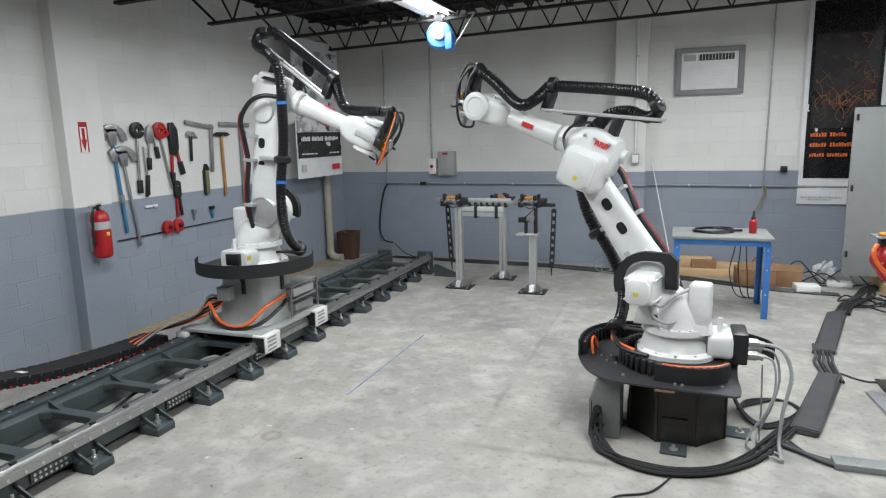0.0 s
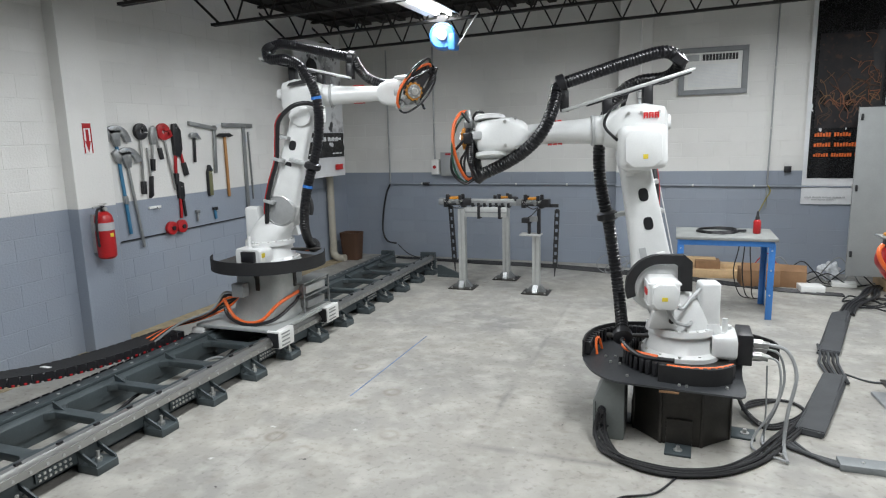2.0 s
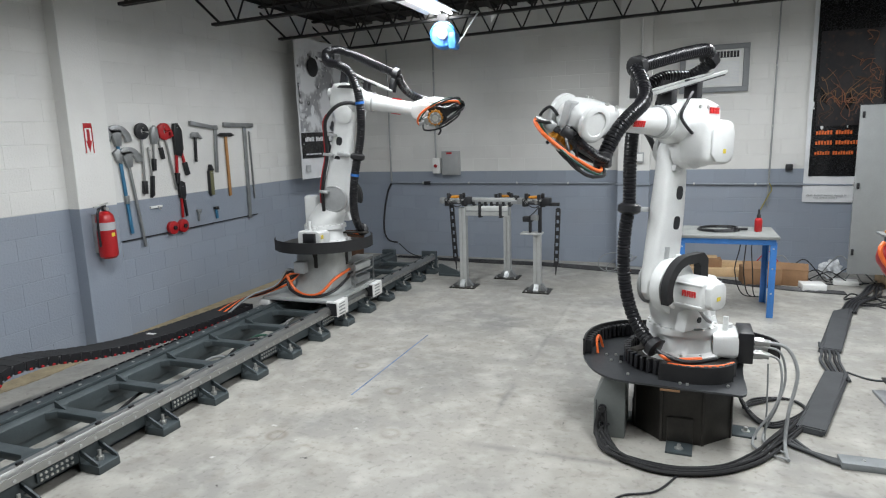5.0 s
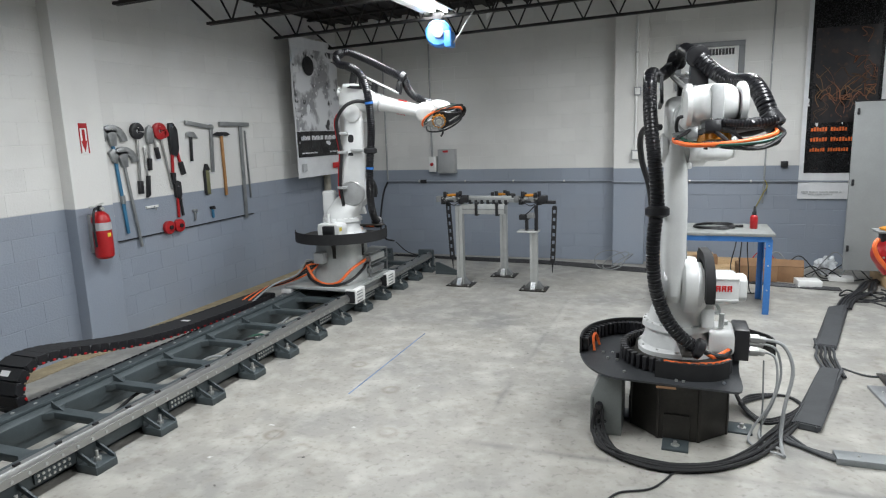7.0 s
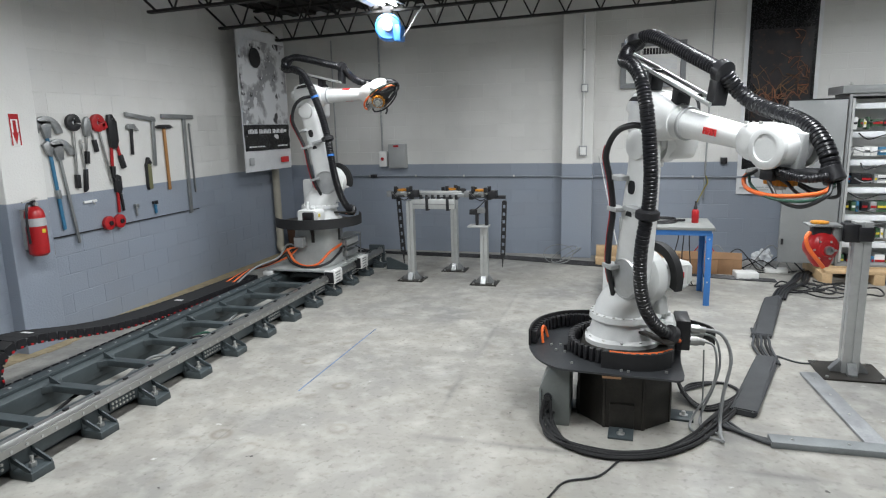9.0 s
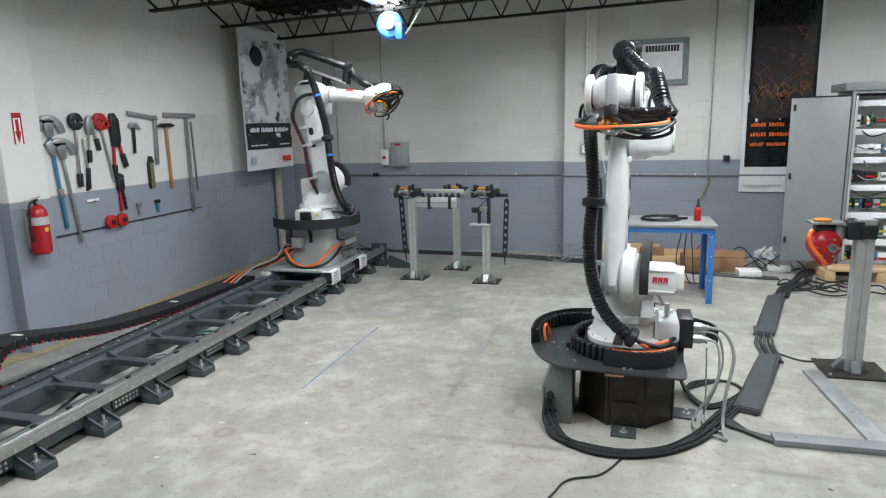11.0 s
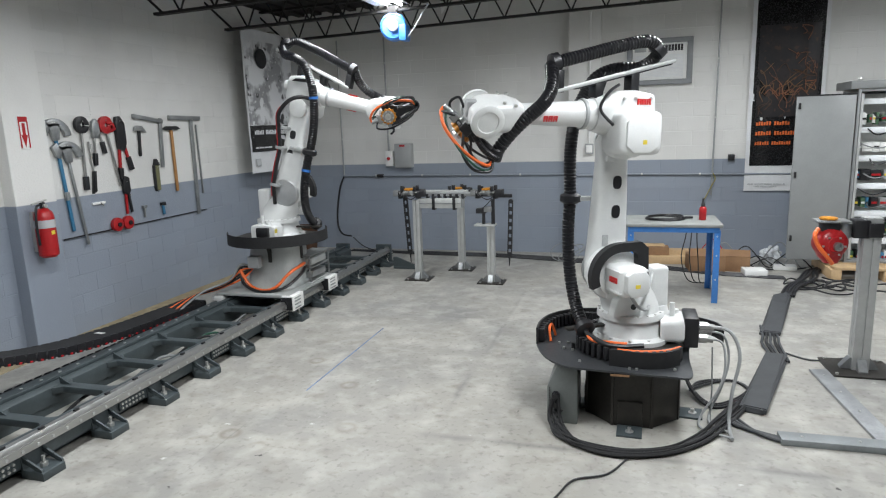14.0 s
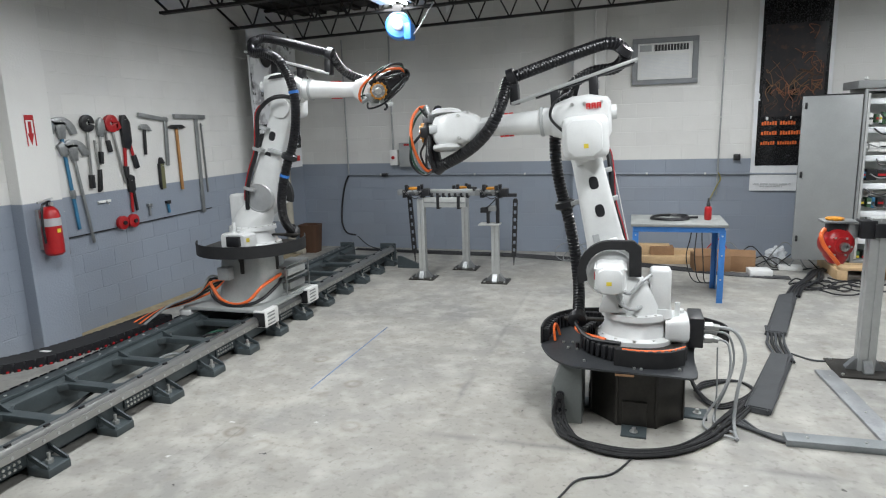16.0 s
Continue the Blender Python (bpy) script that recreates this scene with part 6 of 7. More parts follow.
def hose_poses(f, spans, S):
    pt = lambda k, x, y, z: f[k] @ Vector((S * x, S * y, S * z))
    vec = lambda k, x, y, z: f[k].to_3x3() @ Vector((S * x, S * y, S * z))
    out = {}
    out["low"] = bez(pt("turret", 0.40, 0.08, 0.13), vec("turret", -0.02, -0.3, 0.14), vec("lower", 0.0, 0.05, 0.3), pt("lower", 0.228, -0.19, 0.495), len(spans["low"]))
    out["mid"] = bez(pt("lower", 0.228, -0.19, 0.495), vec("lower", 0.02, 0, 0.22), vec("elbow", -0.08, 0, 0.2), pt("elbow", 0.16, -0.24, 0.26), len(spans["mid"]))
    out["front"] = bez(pt("elbow", 0.49, -0.01, 0.49), vec("elbow", 0.06, 0.27, -0.32), vec("head", 0.38, 0, -0.12), pt("head", 0.096, 0.0, -0.257), len(spans["front"]))
    return out


def ease(keys, t):
    """Smooth values between key rows, with no overshoot."""
    ts = [k[0] for k in keys]
    i = max(0, min(len(ts) - 2, sum(1 for x in ts if x <= t) - 1))
    h = ts[i + 1] - ts[i]
    u = max(0.0, min(1.0, (t - ts[i]) / h))
    res = []
    for c in range(1, len(keys[0])):
        v = [k[c] for k in keys]

        def slope(j):
            if j == 0 or j == len(ts) - 1:
                return 0.0
            a, b = (v[j] - v[j - 1]) / (ts[j] - ts[j - 1]), (v[j + 1] - v[j]) / (ts[j + 1] - ts[j])
            return 0.0 if a * b <= 0 else 2 * a * b / (a + b)
        s0, s1 = slope(i) * h, slope(i + 1) * h
        res.append((2 * u ** 3 - 3 * u * u + 1) * v[i] + (u ** 3 - 2 * u * u + u) * s0 + (-2 * u ** 3 + 3 * u * u) * v[i + 1] + (u ** 3 - u * u) * s1)
    return res


robot_r, links_r, spans_r = make_robot("industrial_robot", pose(*RB), "white six-axis robot arm with black hoses on the dark pedestal", 180)
S = SIZE_L
robot_l, links_l, spans_l = make_robot("industrial_robot", pose(1.58, -4.54, 0.798), "white six-axis robot arm with black hoses riding the track carriage", 90)
for key, i in (("low", 13), ("mid", 11)):
    part("tape", cy(B(), (0, 0, -0.012), (0, 0, 0.012), 0.0445, n=18), "tape_blue", spans_l[key][i], "blue tape round the hose")
# seconds, turn, lean, dip, roll, bend, spin
TURN_A = [
    (0, 167.2, 34.1, -20.8, 0, 5, 180),
    (0.5, 168.6, 19.4, -9.1, -10, 5, 90),
    (1, 169.4, 9.4, -2.2, -30, 15, 20),
    (1.5, 169.3, 9.5, -2.2, -30, 15, 20),
    (2, 191.1, 11, 2.1, -80, 10, 80),
    (2.5, 194.4, 10.8, 3.4, -80, 10, 80),
    (3, 194.5, 10.8, 3.2, -80, 10, 80),
    (3.5, 213.8, 2.5, 0, -45, 30, 40),
    (4, 226.3, -2.9, -1.7, -25, 45, 20),
]
TURN_GAP = [(4.25, 226, -3.1, -1.5, -25, 45, 20), (6.3, 262, -12, -5.4, 0, 80, 85)]
TURN_B = [
    (6.5, 264.5, -11.5, -5.5, 0, 80, 85),
    (7, 276.9, -4.6, -4, 0, 80, 100),
    (7.5, 288, -0.1, 0.9, 0, 82, 130),
    (8, 299.1, 4.7, 6.4, 0, 85, 165),
    (8.5, 307.6, 5.9, 10.2, 0, 85, 175),
    (9, 308, 5.5, 10.3, 0, 85, 175),
]
TURN_HOLD = [(9.5, 307.5, 5.2, 10.4, 0, 85, 175), (11.2, 263, -6.5, -7.1, 0, 75, 85)]
TURN_C = [
    (11.5, 263.3, -6.3, -7.4, 0, 75, 85),
    (12, 263.3, -6.3, -7.3, 0, 75, 85),
    (12.5, 263.6, -6.5, -7.4, 0, 75, 85),
    (13, 263.4, -6.9, -7.6, 0, 75, 80),
    (13.5, 239.7, -3.9, -4.7, -10, 62, 45),
    (14, 210.9, -2.6, -1.8, -25, 45, 20),
    (14.5, 210.5, -2.3, -1.7, -25, 45, 20),
    (15, 204.2, 0.8, -1.4, -35, 40, 30),
    (15.5, 185, 11.3, 1.4, -75, 12, 75),
    (16, 181.6, 13.1, 3.3, -80, 10, 80),
]
# seconds, place along the track, turn, lean, dip, roll, bend, spin
RIDE_A = [
    (0, -4.539, 3.2, 5.2, 24.6, -90, 5, -90),
    (0.5, -4.532, 5.0, 8.7, 21.0, -90, 15, -100),
    (1, -4.526, 12.1, 15.2, 9.7, -90, 30, -115),
    (1.5, -4.521, 12.4, 18.5, 5.0, -90, 40, -120),
    (2, -4.386, 12.7, 16.7, -0.4, -88, 60, -135),
    (2.5, -4.220, 10.2, 14.5, -5.2, -85, 80, -148),
    (3, -4.190, 6.5, 16.5, -5.1, -85, 80, -148),
    (3.5, -4.024, 3.5, 19.0, -0.3, -82, 80, -148),
    (4, -3.813, 5.5, 15.5, 5.2, -80, 80, -148),
]
RIDE_B = [
    (6.5, -2.985, 10.6, 4.5, 15.7, -70, 80, -150),
    (7, -2.956, 11.3, 3.4, 13.4, -70, 80, -150),
    (7.5, -2.842, 7.6, 0.8, 12.2, -70, 80, -150),
    (8, -2.645, -0.0, -4.2, 8.3, -65, 80, -150),
    (8.5, -2.446, -7.4, -7.9, 4.0, -60, 80, -150),
    (9, -2.246, -4.7, -13.7, 0.0, -55, 80, -150),
]
RIDE_GAP = [
    (10.1, -2.038, -4.8, -17.3, 1.8, -55, 80, -150),
]
RIDE_C = [
    (11.5, -2.605, -6.6, -3.9, 9.1, -60, 80, -150),
    (12, -2.804, 3.0, 0.5, 13.4, -65, 80, -150),
    (12.5, -2.929, 5.6, 4.6, 15.3, -72, 80, -150),
    (13, -2.941, 6.0, 5.5, 16.0, -74, 80, -150),
    (13.5, -3.124, 4.0, 10.8, 13.9, -76, 80, -148),
    (14, -3.372, 1.6, 14.5, 14.9, -80, 80, -148),
    (14.5, -3.485, 4.0, 16.7, 14.0, -80, 80, -148),
    (15, -3.515, 2.4, 17.7, 14.6, -80, 80, -148),
    (15.5, -3.729, 4.9, 17.2, 9.6, -82, 80, -148),
    (16, -3.949, 4.3, 18.8, 2.5, -85, 80, -148),
]

# ---------------- energy chain beside the track ----------------
EXTRA_MOVES = []
chain = thing("energy_chain", pose(0, 0, 0), "black plastic energy chain with red clips beside the track", "energy chain")
CHX, CH_R, CH_P, CH_N, CH_FIX, CH_OFF = 0.86, 0.19, 0.085, 70, -3.68, 0.55
link_bm = bx(B(), -0.13, 0.13, -0.0445, 0.0445, -0.028, 0.028, 0.004, seg=1)
for sx in (-0.133, 0.125):
    bx(link_bm, sx, sx + 0.008, -0.03, 0.03, -0.034, 0.034)
chain_links = [part("chain_link", link_bm, "black", chain)]
part("clip", bx(B(), 0.12, 0.139, -0.011, 0.011, -0.034, -0.018, 0.003), "red", chain_links[0], "red locking clip")
plate_bm = bx(B(), -0.122, 0.122, -0.0425, 0.0425, 0.026, 0.032)
part("link_lid", plate_bm, "black_rubber", chain_links[0])
for i in range(CH_N - 1):
    chain_links.append(copy_thing(chain_links[0], pose(0, 0, 0)))
part("tag", bx(B(), -0.05, 0.03, -0.02, 0.02, 0.033, 0.036), "white", chain_links[14], "white paper tag")
part("tag", bx(B(), -0.05, 0.03, -0.02, 0.02, 0.033, 0.036), "white", chain_links[34], "white paper tag")


def chain_pose(s, yc):
    """A link s metres along the chain from the carriage's end, for the carriage at yc."""
    y0 = yc - CH_OFF
    total = CH_P * CH_N
    yb = (CH_FIX + y0 + math.pi * CH_R - total) / 2
    upper = y0 - yb
    lift = lambda y: 0.05 + 2 * CH_R * (1 / (1 + ((y - yb) / 0.75) ** 2)) + 0.115 * (1 - 1 / (1 + ((y - yb) / 0.75) ** 2))
    if s < upper:
        y = y0 - s
        slope = (lift(y + 0.02) - lift(y - 0.02)) / 0.04
        return pose(CHX, y, lift(y), math.degrees(math.atan(slope)), 0, 0)
    s -= upper
    if s < math.pi * CH_R:
        a = s / CH_R
        return pose(CHX, yb - CH_R * math.sin(a), 0.05 + CH_R + CH_R * math.cos(a), math.degrees(a) * 0.999, 0, 0)
    s -= math.pi * CH_R
    return pose(CHX, yb + s, 0.042, 179.5, 0, 0)


def move_chain(places):
    for i, ob in enumerate(chain_links):
        walk(ob, [(t, chain_pose((i + 0.5) * CH_P, y)) for t, y in places])


EXTRA_MOVES.append(("energy chain", move_chain))
for k, mt in enumerate(("black", "black", "grey_cable", "black", "orange")):
    cable("trough_cable", [(0.66 + 0.05 * k, -9.0, 0.014), (0.68 + 0.05 * k, -7.2, 0.014), (0.72 + 0.06 * k, -6.2, 0.014), (0.76 + 0.05 * k, -5.0, 0.014), (0.76 + 0.05 * k, -3.2, 0.014)], 0.013, mt, None, "cable laid on the floor beside the track", group="cables beside the track")

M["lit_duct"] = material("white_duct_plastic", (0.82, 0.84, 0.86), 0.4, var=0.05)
M["hose_grey"] = material("grey_supply_hose", (0.3, 0.31, 0.31), 0.45, var=0.15)
M["channel_grey"] = material("channel_grey_paint", (0.2, 0.215, 0.22), 0.5, var=0.2)
M["strip_steel"] = material("worn_strip_steel", (0.32, 0.33, 0.34), 0.45, 0.5, var=0.25)

# ---------------- cables round the pedestal ----------------
arc_line = [(4.71, -5.48, 0.18), (4.70, -5.52, 0.06), (4.75, -5.62, 0.02), (4.86, -5.735, 0.02), (5.0, -5.785, 0.02), (5.17, -5.785, 0.02), (5.385, -5.7, 0.02), (5.56, -5.52, 0.02), (5.7, -5.28, 0.02), (5.86, -4.98, 0.02)]
for k in range(7):
    o = -0.03 + 0.011 * k
    pts = []
    for i, (x, y, z) in enumerate(arc_line):
        d = Vector((x - 5.2, y + 4.7, 0)).normalized() * (o if i > 1 else o * 0.3)
        wob = (0.03 if i < 5 else 0.015) * math.sin(1.7 * k + 1.3 * i)
        pts.append((x + d.x + wob, y + d.y, z + (0.012 * (k % 2) if i > 2 else 0.0) - (0.08 if i == 0 and k % 2 else 0)))
    cable("floor_cable", pts, 0.0075 if k % 3 else 0.012, "black_rubber", None, "thick black cable curving over the floor round the pedestal", group="cables round the pedestal")


def cable_cover(pts, label):
    t = thing("cable_cover", pose(0, 0, 0), label, "cable cover", "cable covers")
    (ax, ay), (bx_, by), (cx, cy_), (dx, dy) = pts
    bm = B()
    lo = [bm.verts.new((x, y, 0.0)) for x, y in pts]
    mx, my = sum(p[0] for p in pts) / 4, sum(p[1] for p in pts) / 4
    hi = [bm.verts.new((mx + (x - mx) * 0.86, my + (y - my) * 0.985, 0.042)) for x, y in pts]
    bm.faces.new(lo[::-1])
    bm.faces.new(hi)
    for i in range(4):
        j = (i + 1) % 4
        bm.faces.new((lo[i], lo[j], hi[j], hi[i]))
    bmesh.ops.recalc_face_normals(bm, faces=bm.faces[:])
    bmesh.ops.bevel(bm, geom=bm.edges[:], offset=0.008, segments=2, affect="EDGES")
    part("lid", bm, "grey_tray", t)
    for (px, py), (qx, qy), side in (((ax, ay), (dx, dy), 1), ((bx_, by), (cx, cy_), -1)):
        part("turned_edge", sweep(B(), [(px + side * 0.022, py, 0.034), (qx + side * 0.022, qy, 0.034)], 0.006, 6), "grey_tray", t)


cable_cover([(6.205, -3.95), (6.365, -3.97), (5.985, -5.09), (5.82, -5.04)], "dark grey steel cable cover on the floor")
cable_cover([(6.61, -2.12), (6.82, -1.98), (6.40, -3.44), (6.235, -3.41)], "dark grey steel cable cover on the floor")
for k in range(5):
    o = 0.03 * k
    cable("floor_cable", [(6.29 + o * 0.8, -3.2, 0.02), (6.255 + o, -3.5, 0.02), (6.215 + o * 1.1, -3.7, 0.02 + 0.01 * (k % 2)), (6.235 + o * 0.8, -4.1, 0.02)], 0.011, "black_rubber" if k % 2 else "grey_tray", None, "black cable between two floor covers", group="cables between the covers")
    cable("floor_cable", [(6.68 + o, -2.1, 0.02), (6.8 + o, -1.75, 0.03), (7.0 + o * 1.5, -1.4, 0.04 + 0.02 * (k % 3)), (7.2 + o, -0.9, 0.03), (7.45 + o, -0.62, 0.02)], 0.014, "black", None, "black cable running to the control cabinet", group="cables to the cabinet")
for k in range(6):
    a0 = k * 0.9
    cx0, cy0, r0 = 7.05 + 0.09 * k, -1.5 - 0.12 * (k % 3), 0.22 + 0.05 * (k % 3)
    cable("cable_loop", [(cx0 + r0 * math.cos(a0 + 0.55 * i), cy0 + r0 * 0.7 * math.sin(a0 + 0.55 * i), 0.012 + 0.006 * k + 0.03 * (i % 3 == 1)) for i in range(11)], 0.009, "black", None, "black cable looped on the floor by the cabinet", group="cable loops")
cable("thin_cord", [(6.36, -3.87, 0.008), (6.52, -4.0, 0.008), (6.79, -3.9, 0.008), (6.86, -3.95, 0.03)], 0.007, "grey_tray", None, "thin cord to the aluminium post", "cord")
cable("thin_cord", [(4.72, -6.5, 0.008), (4.8, -6.28, 0.008), (4.87, -6.12, 0.008), (5.04, -6.02, 0.008), (5.16, -5.79, 0.008)], 0.006, "black", None, "thin black cord on the concrete", "cord")
for k in range(4):
    o = 0.03 * k
    cable("floor_cable", [(5.72 + o, -5.22, 0.02), (5.8 + o, -5.3 - 0.02 * k, 0.015), (6.0, -5.40 - 0.015 * k, 0.015), (6.12, -5.42 - 0.01 * k, 0.015)], 0.011, "grey_tray", None, "dark cable leading into the floor channel", group="cables to the channel")
for k in range(3):
    cable("black_cord", [(5.5, -4.6, 0.25 - 0.03 * k), (5.55, -4.75 - 0.05 * k, 0.06), (5.66, -4.98 - 0.03 * k, 0.012), (5.82, -4.9 - 0.03 * k, 0.012), (5.95, -4.68 - 0.02 * k, 0.012), (5.85, -4.55, 0.012), (5.64, -4.62 - 0.04 * k, 0.014), (5.56, -4.8, 0.016)], 0.009, "black", None, "black cord looped beside the pedestal", group="cords beside the pedestal")
for k, (yy, zz, sp) in enumerate(((-0.07, 0.12, 0.05), (0.02, 0.06, 0.0), (-0.06, 0.03, -0.03))):
    x0, y0, z0 = RB.x + SIZE_R * 0.55, RB.y + SIZE_R * yy, RB.z + SIZE_R * zz
    cable("supply_hose", [(x0 - 0.01, y0, z0), (x0 + 0.07 + sp * 0.5, y0 - 0.03, z0 - 0.02), (x0 + 0.1 + sp, y0 - 0.07, z0 - 0.16), (x0 + 0.06 + sp, y0 - 0.12, 0.2), (x0 - 0.01 + sp * 2, y0 - 0.18, 0.05), (x0 - 0.02 + sp * 2, y0 - 0.3, 0.018), (x0 + 0.08, y0 - 0.4, 0.018)], 0.011 if k == 0 else 0.0075, "hose_grey", None, "grey supply hose hanging from the robot foot", "hose", "supply hoses")
cable("drop_wire", [(RB.x + 0.50, RB.y - 0.13, RB.z), (RB.x + 0.505, RB.y - 0.16, 0.2), (RB.x + 0.5, RB.y - 0.2, 0.008), (RB.x + 0.52, RB.y - 0.3, 0.008)], 0.005, "grey_cable", None, "thin grey wire hanging to the floor", "wire")


def floor_channel(x0, y0, x1, y1, w, h, label, mat):
    d = Vector((x1 - x0, y1 - y0, 0))
    t = thing("floor_channel", pose(x0, y0, 0, 0, 0, math.degrees(math.atan2(d.y, d.x))), label, "channel")
    part("channel", prism(B(), [(-w / 2, 0), (-w / 2, h), (w / 2, h), (w / 2, 0)], "x", 0, d.length, 0.004), mat, t)
    studs("screw", [(0.12 + 0.3 * i, 0, h) for i in range(int(d.length / 0.3))], (0, 0, 1), 0.008, 0.004, t)


floor_channel(6.0, -5.42, 7.7, -5.39, 0.11, 0.04, "grey painted steel channel fixed to the floor", "channel_grey")
floor_channel(6.50, -4.22, 6.59, -5.32, 0.12, 0.022, "flat bare steel strip fixed to the floor", "strip_steel")

# ---------------- post with the red tool ----------------
post(6.79, -4.12, 1.15, "tall aluminium post with a red tool on its side", 0.11)
t = thing("red_tool", pose(6.825, -4.12, 0.015), "red round tool with an orange hose bolted to the post", "tool")
part("mount_block", bx(B(), -0.16, -0.056, -0.07, 0.06, 0.99, 1.12, 0.008), "black", t)
part("clamp", bx(B(), -0.075, 0.02, -0.085, -0.056, 1.0, 1.1, 0.005), "black", t)
part("plate", bx(B(), -0.40, -0.18, -0.08, 0.08, 1.10, 1.115, 0.003), "tool_grey", t)
part("changer", lathe(B(), [(0.05, 0.0), (0.06, 0.005), (0.06, 0.015), (0.04, 0.02)], (-0.31, 0.0, 1.115), (0, 0, 1), 24), "amber", t, "amber tool changer plate")
part("actuator", lathe(B(), [(0.03, -0.06), (0.045, -0.05), (0.045, 0.05), (0.03, 0.06)], (-0.2, 0.0, 1.04), (0, 0, 1), 20), "tool_grey", t)
part("neck", bx(B(), -0.36, -0.24, -0.05, 0.05, 1.03, 1.10, 0.01), "black", t)
part("housing", lathe(B(), [(0.07, -0.09), (0.1, -0.07), (0.115, -0.02), (0.115, 0.03), (0.095, 0.06), (0.06, 0.075), (0.055, 0.085)], (-0.29, -0.01, 0.945), (0.25, -0.97, 0), 32), "red", t)
part("lower_housing", loft(B(), [((-0.3, -0.01, 0.93), (0.1, 0, 0), (0, 0.07, 0), 0.7), ((-0.29, -0.01, 0.85), (0.08, 0, 0), (0, 0.06, 0), 0.7), ((-0.28, -0.01, 0.80), (0.05, 0, 0), (0, 0.04, 0), 0.8)]), "red", t)
part("port", lathe(B(), [(0.032, 0.08), (0.032, 0.11), (0.02, 0.112), (0.02, 0.09)], (-0.285, -0.01, 0.935), (0.25, -0.97, 0), 18), "steel", t, "bright steel port")
for i in range(6):
    a = 2 * math.pi * i / 6
    part("housing_screw", cy(B(), (-0.285 + 0.07 * math.cos(a), -0.09, 0.935 + 0.07 * math.sin(a)), (-0.283 + 0.07 * math.cos(a), -0.1, 0.935 + 0.07 * math.sin(a)), 0.008, n=6), "zinc", t)
part("orange_hose", sweep(B(), smooth_path([(-0.39, -0.08, 1.06), (-0.42, -0.12, 1.02), (-0.40, -0.13, 0.95), (-0.34, -0.13, 0.87), (-0.29, -0.1, 0.81)]), 0.015, 10), "orange", t, "orange hose over the housing")

# ---------------- control cabinet ----------------


def cabinet():
    t = thing("control_cabinet", pose(7.56, -0.98, 0.16), "grey open control cabinet full of electronics on a pallet", "cabinet")
    W, D, H = 0.95, 0.55, 1.98
    for nm, b in (("side", (0, 0.03, 0, D, 0, H)), ("side", (W - 0.03, W, 0, D, 0, H)), ("top", (0.03, W - 0.03, 0, D, H - 0.03, H)), ("bottom", (0.03, W - 0.03, 0, D, 0, 0.03)), ("back", (0.03, W - 0.03, D - 0.02, D, 0.03, H - 0.03))):
        part(nm, bx(B(), *b, 0.003), "door_grey", t)
    part("crown", bx(B(), -0.08, W + 0.02, -0.02, D, H + 0.002, H + 0.09, 0.006), "door_grey", t)
    part("lifting_eye", lathe(B(), [(0.012, 0), (0.024, 0.008), (0.024, 0.02), (0.012, 0.028)], (0.02, 0.05, H + 0.11), (0, 1, 0), 16), "zinc", t)
    d = part("door", bx(B(), -0.62, -0.02, -0.03, 0.0, 0.03, H - 0.05, 0.006), "door_grey", t, "open grey steel cabinet door")
    part("door_edge", bx(B(), -0.622, -0.018, -0.034, -0.028, H - 0.06, H - 0.045), "black", d)
    for z in (0.25, 1.0, 1.78):
        part("lock", bx(B(), -0.60, -0.575, -0.05, -0.03, z, z + 0.07, 0.005), "black", d)
    part("inner_frame", bx(B(), 0.035, 0.06, 0.0, 0.03, 0.05, H - 0.05), "alu", t)
    part("mounting_plate", bx(B(), 0.04, W - 0.04, D - 0.1, D - 0.08, 0.05, H - 0.05), "white", t)
    random.seed(7)
    z = H - 0.14
    row = 0
    while z > 0.2:
        part("wiring_duct", bx(B(), 0.07, W - 0.06, 0.1, 0.2, z - 0.03, z + 0.035, 0.003), "lit_duct", t, "white slotted wiring duct")
        z -= 0.19
        x = 0.09
        shelf = part("device_rail", bx(B(), 0.07, W - 0.06, 0.3, 0.32, z - 0.01, z + 0.02), "zinc", t)
        while x < W - 0.16:
            w = random.choice((0.035, 0.05, 0.07, 0.11))
            hh = random.uniform(0.07, 0.14)
            dv = part("device", bx(B(), x, x + w - 0.004, 0.14 if row % 2 else 0.18, 0.3, z - hh * 0.5, z + hh * 0.5, 0.004), random.choice(("white", "grey_metal", "black", "white", "board", "tool_blue", "yellow" if random.random() < 0.3 else "grey_metal")), shelf)
            part("terminal", bx(B(), x + 0.005, x + w - 0.01, 0.13 if row % 2 else 0.17, 0.18, z - 0.012, z + 0.012), random.choice(("black", "red", "white", "yellow")), shelf)
            x += w + random.choice((0.0, 0.0, 0.02))
        z -= 0.13
        row += 1
    for k in range(9):
        zz = 0.35 + 0.17 * k
        part("wire_bundle", sweep(B(), smooth_path([(0.1 + 0.05 * (k % 3), 0.1, zz), (0.25, 0.07, zz - 0.05 - 0.02 * (k % 2)), (0.45, 0.08, zz - 0.02), (0.7, 0.1, zz - 0.06)]), 0.008, 6), random.choice(("black", "grey_cable", "black")), t)


cabinet()
t = thing("pallet", pose(7.95, -0.95, 0), "pale wooden pallet under the control cabinet", "pallet")
for i in range(4):
    part("deck_board", bx(B(), -0.55, 0.62, -0.28 + 0.22 * i, -0.12 + 0.22 * i, 0.12, 0.158, 0.003), "wood", t)
for s in (-0.53, 0.0, 0.53):
    part("bearer", bx(B(), s - 0.05, s + 0.06, -0.28, 0.55, 0.0, 0.119, 0.003), "wood", t)
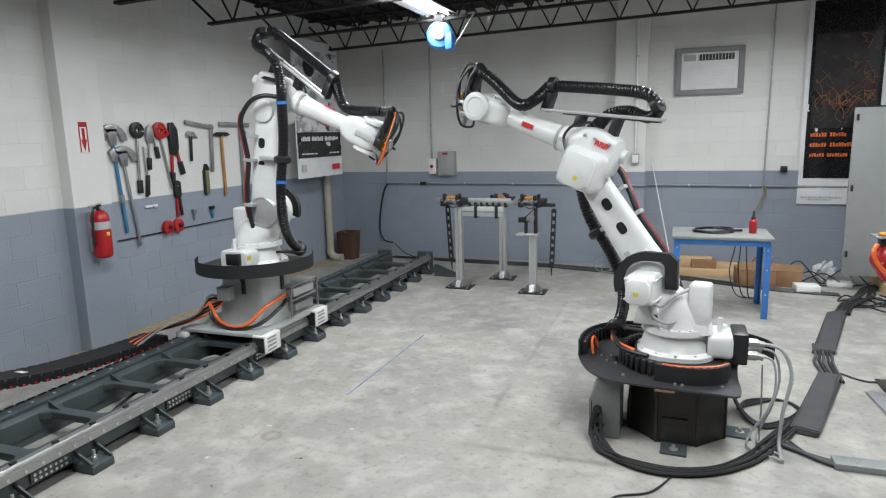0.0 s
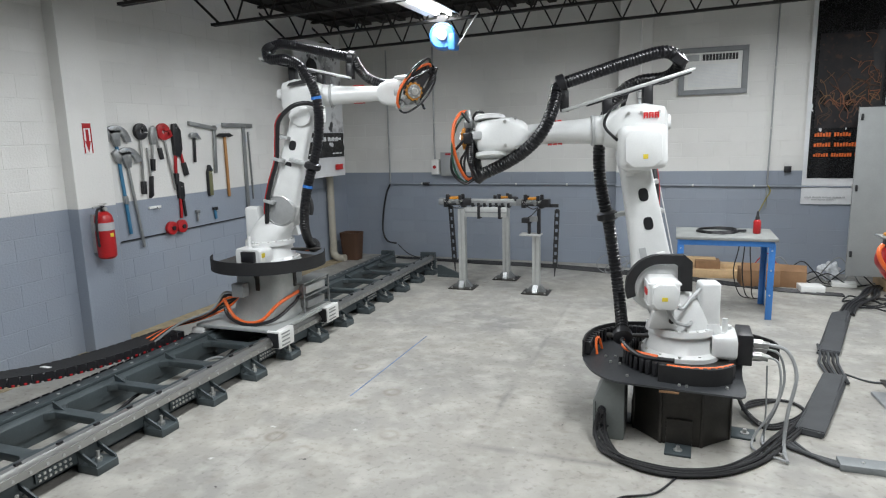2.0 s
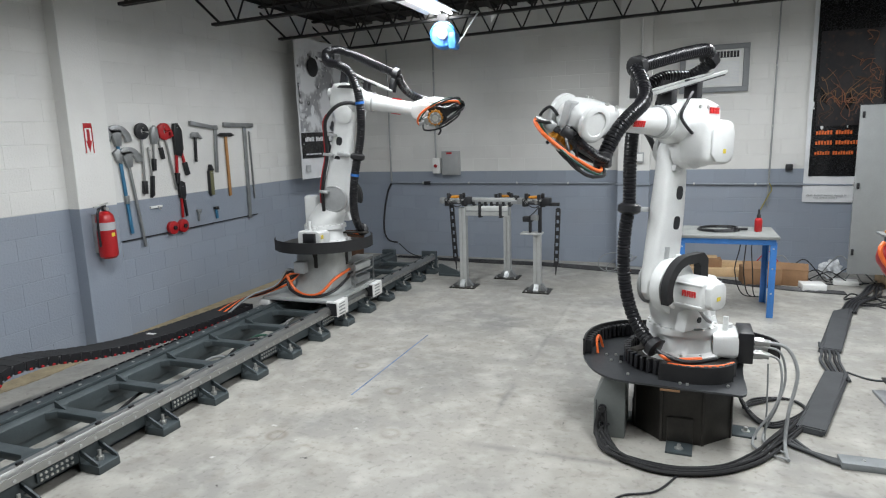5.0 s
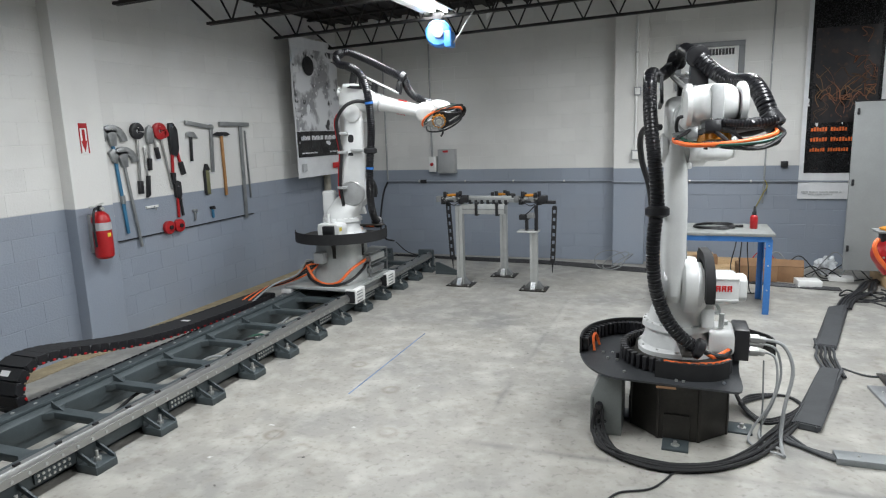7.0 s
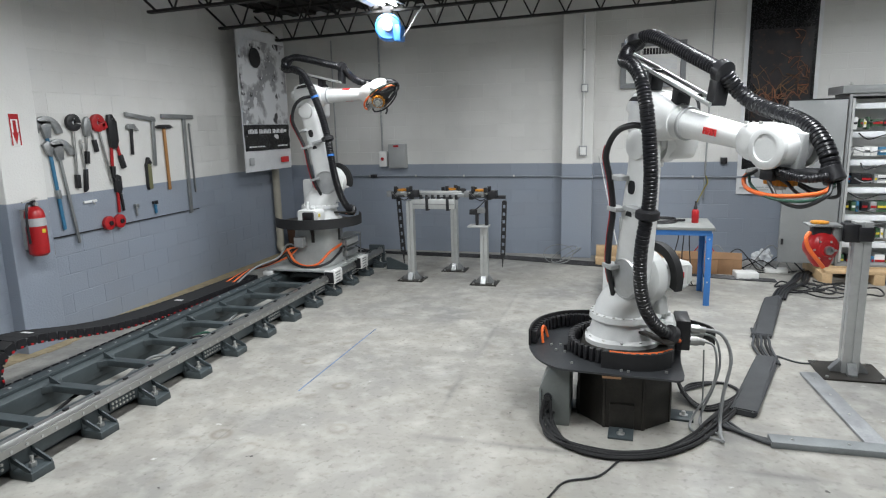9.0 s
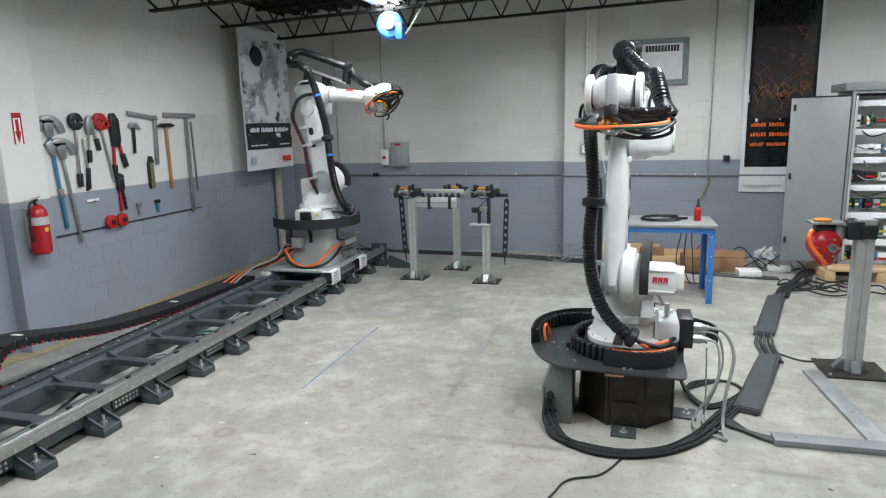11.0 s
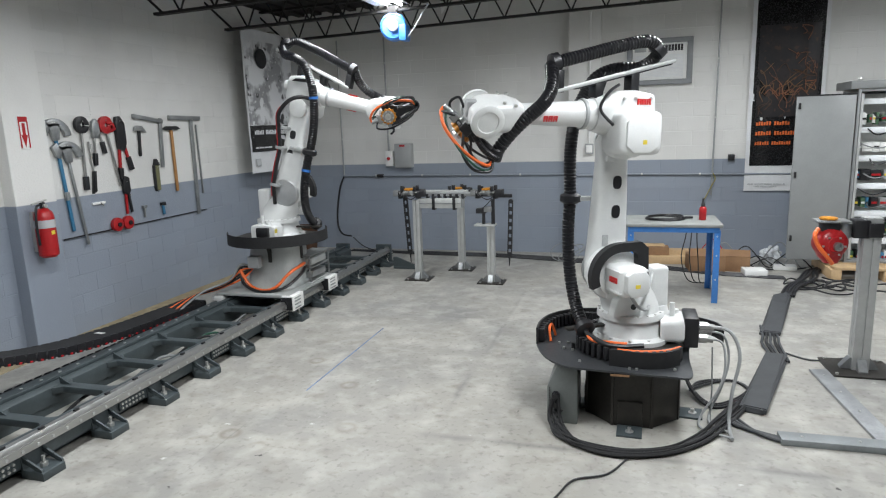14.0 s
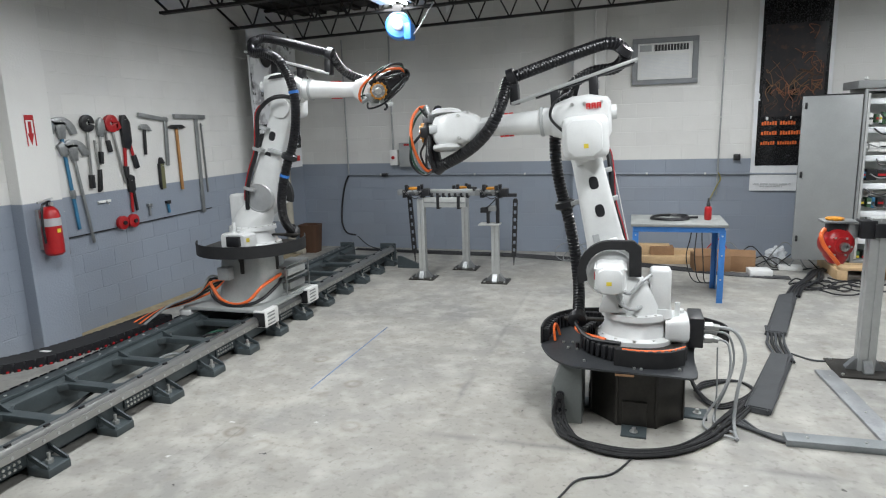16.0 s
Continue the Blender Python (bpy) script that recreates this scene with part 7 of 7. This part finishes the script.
t = thing("alarm_box", pose(8.25, -0.98, 2.252), "small grey box on top of the cabinet", "box")
part("body", bx(B(), -0.15, 0.1, 0.1, 0.3, 0.0, 0.12, 0.006), "grey_metal", t)

# ---------------- wall blocks ----------------
BH, BL = PAINT_LINE / 7, 0.395


def block_mesh(name, w, h):
    v, e, d = [], 0.003, 0.0022
    for x, y in ((0, 0), (w, 0), (w, h), (0, h)):
        v.append((x, 0.0005, y))
    for x, y in ((e, e), (w - e, e), (w - e, h - e), (e, h - e)):
        v.append((x, -d, y))
    me = bpy.data.meshes.new(name)
    me.from_pydata(v, [], [(4, 5, 6, 7), (0, 1, 5, 4), (1, 2, 6, 5), (2, 3, 7, 6), (3, 0, 4, 7)])
    me.materials.append(M["wall"])
    return me


whole = block_mesh("block", BL - 0.005, BH - 0.005)
half = block_mesh("block", BL / 2 - 0.005, BH - 0.005)


def lay_blocks(wall, base, length, courses):
    """Courses in running bond, each block an object; base maps along the wall and up."""
    for r in range(courses):
        x = 0.0
        if r % 2:
            ob = new("block", half)
            ob.parent = wall
            ob.matrix_basis = base @ Matrix.Translation((0, 0, r * BH))
            x = BL / 2
        while x + BL <= length:
            ob = new("block", whole)
            ob.parent = wall
            ob.matrix_basis = base @ Matrix.Translation((x, 0, r * BH))
            x += BL


lay_blocks(wall_back, pose(0, 0.003, 0.002), 6.8, 20)
lay_blocks(wall_left, pose(-0.003, -6.64, 0.002, 0, 0, 90), 6.64, 19)


def far_blocks(name, base, x0, x1, courses):
    """The blocks past those, joined into one sheet."""
    v, f = [], []
    for r in range(courses):
        x = x0 + (BL / 2 if r % 2 else 0)
        while x < x1:
            k = len(v)
            e, d, w, h = 0.003, 0.0022, BL - 0.005, BH - 0.005
            v += [base @ Vector(p) for p in ((x, 0.0005, r * BH), (x + w, 0.0005, r * BH), (x + w, 0.0005, r * BH + h), (x, 0.0005, r * BH + h), (x + e, -d, r * BH + e), (x + w - e, -d, r * BH + e), (x + w - e, -d, r * BH + h - e), (x + e, -d, r * BH + h - e))]
            f += [tuple(k + i for i in q) for q in ((4, 5, 6, 7), (0, 1, 5, 4), (1, 2, 6, 5), (2, 3, 7, 6), (3, 0, 4, 7))]
            x += BL
    me = bpy.data.meshes.new(name)
    me.from_pydata(v, [], f)
    me.materials.append(M["wall"])
    tagged(new(name, me), "painted concrete blocks of the wall", "blocks", kind="stuff")


far_blocks("wall_blocks", pose(0, 0.003, 0.002), 17 * BL + 0.09, XR - 0.1, 21)
far_blocks("wall_blocks", pose(-0.003, YF, 0.002, 0, 0, 90), 0.0, -6.64 - YF - 0.2, 17)


def motions():
    turns = TURN_A + TURN_GAP + TURN_B + TURN_HOLD + TURN_C
    rides = RIDE_A + RIDE_B + RIDE_GAP + RIDE_C
    times = [i * 0.2 for i in range(81)]
    ride_rows, car_rows = [], []
    for t in times:
        y = ease(rides, t)[0]
        ride_rows.append((t, pose(1.58, y, 0.798)))
        car_rows.append((t, pose(1.49, y, 0)))
    walk(robot_l, ride_rows)
    walk(carriage_thing, car_rows)
    for keys, skip, links, spans, size in ((turns, 0, links_r, spans_r, SIZE_R), (rides, 1, links_l, spans_l, SIZE_L)):
        rows = {k: [] for k in ("turret", "lower", "elbow", "forearm", "head")}
        hose_rows = {k: [[] for _ in v] for k, v in spans.items()}
        for t in times:
            f = joint_frames(ease(keys, t)[skip:], size)
            for k in rows:
                rows[k].append((t, f[k]))
            for k, line in hose_poses(f, spans, size).items():
                for i, (p, v) in enumerate(line):
                    hose_rows[k][i].append((t, Matrix.Translation(p) @ v.to_track_quat("Z", "Y").to_matrix().to_4x4()))
        for k, r in rows.items():
            walk(links[k], r)
        for k, lines in hose_rows.items():
            for ob, r in zip(spans[k], lines):
                walk(ob, r)
    for name, fn in EXTRA_MOVES:
        fn([(t, ease(rides, t)[0]) for t in times])


motions()
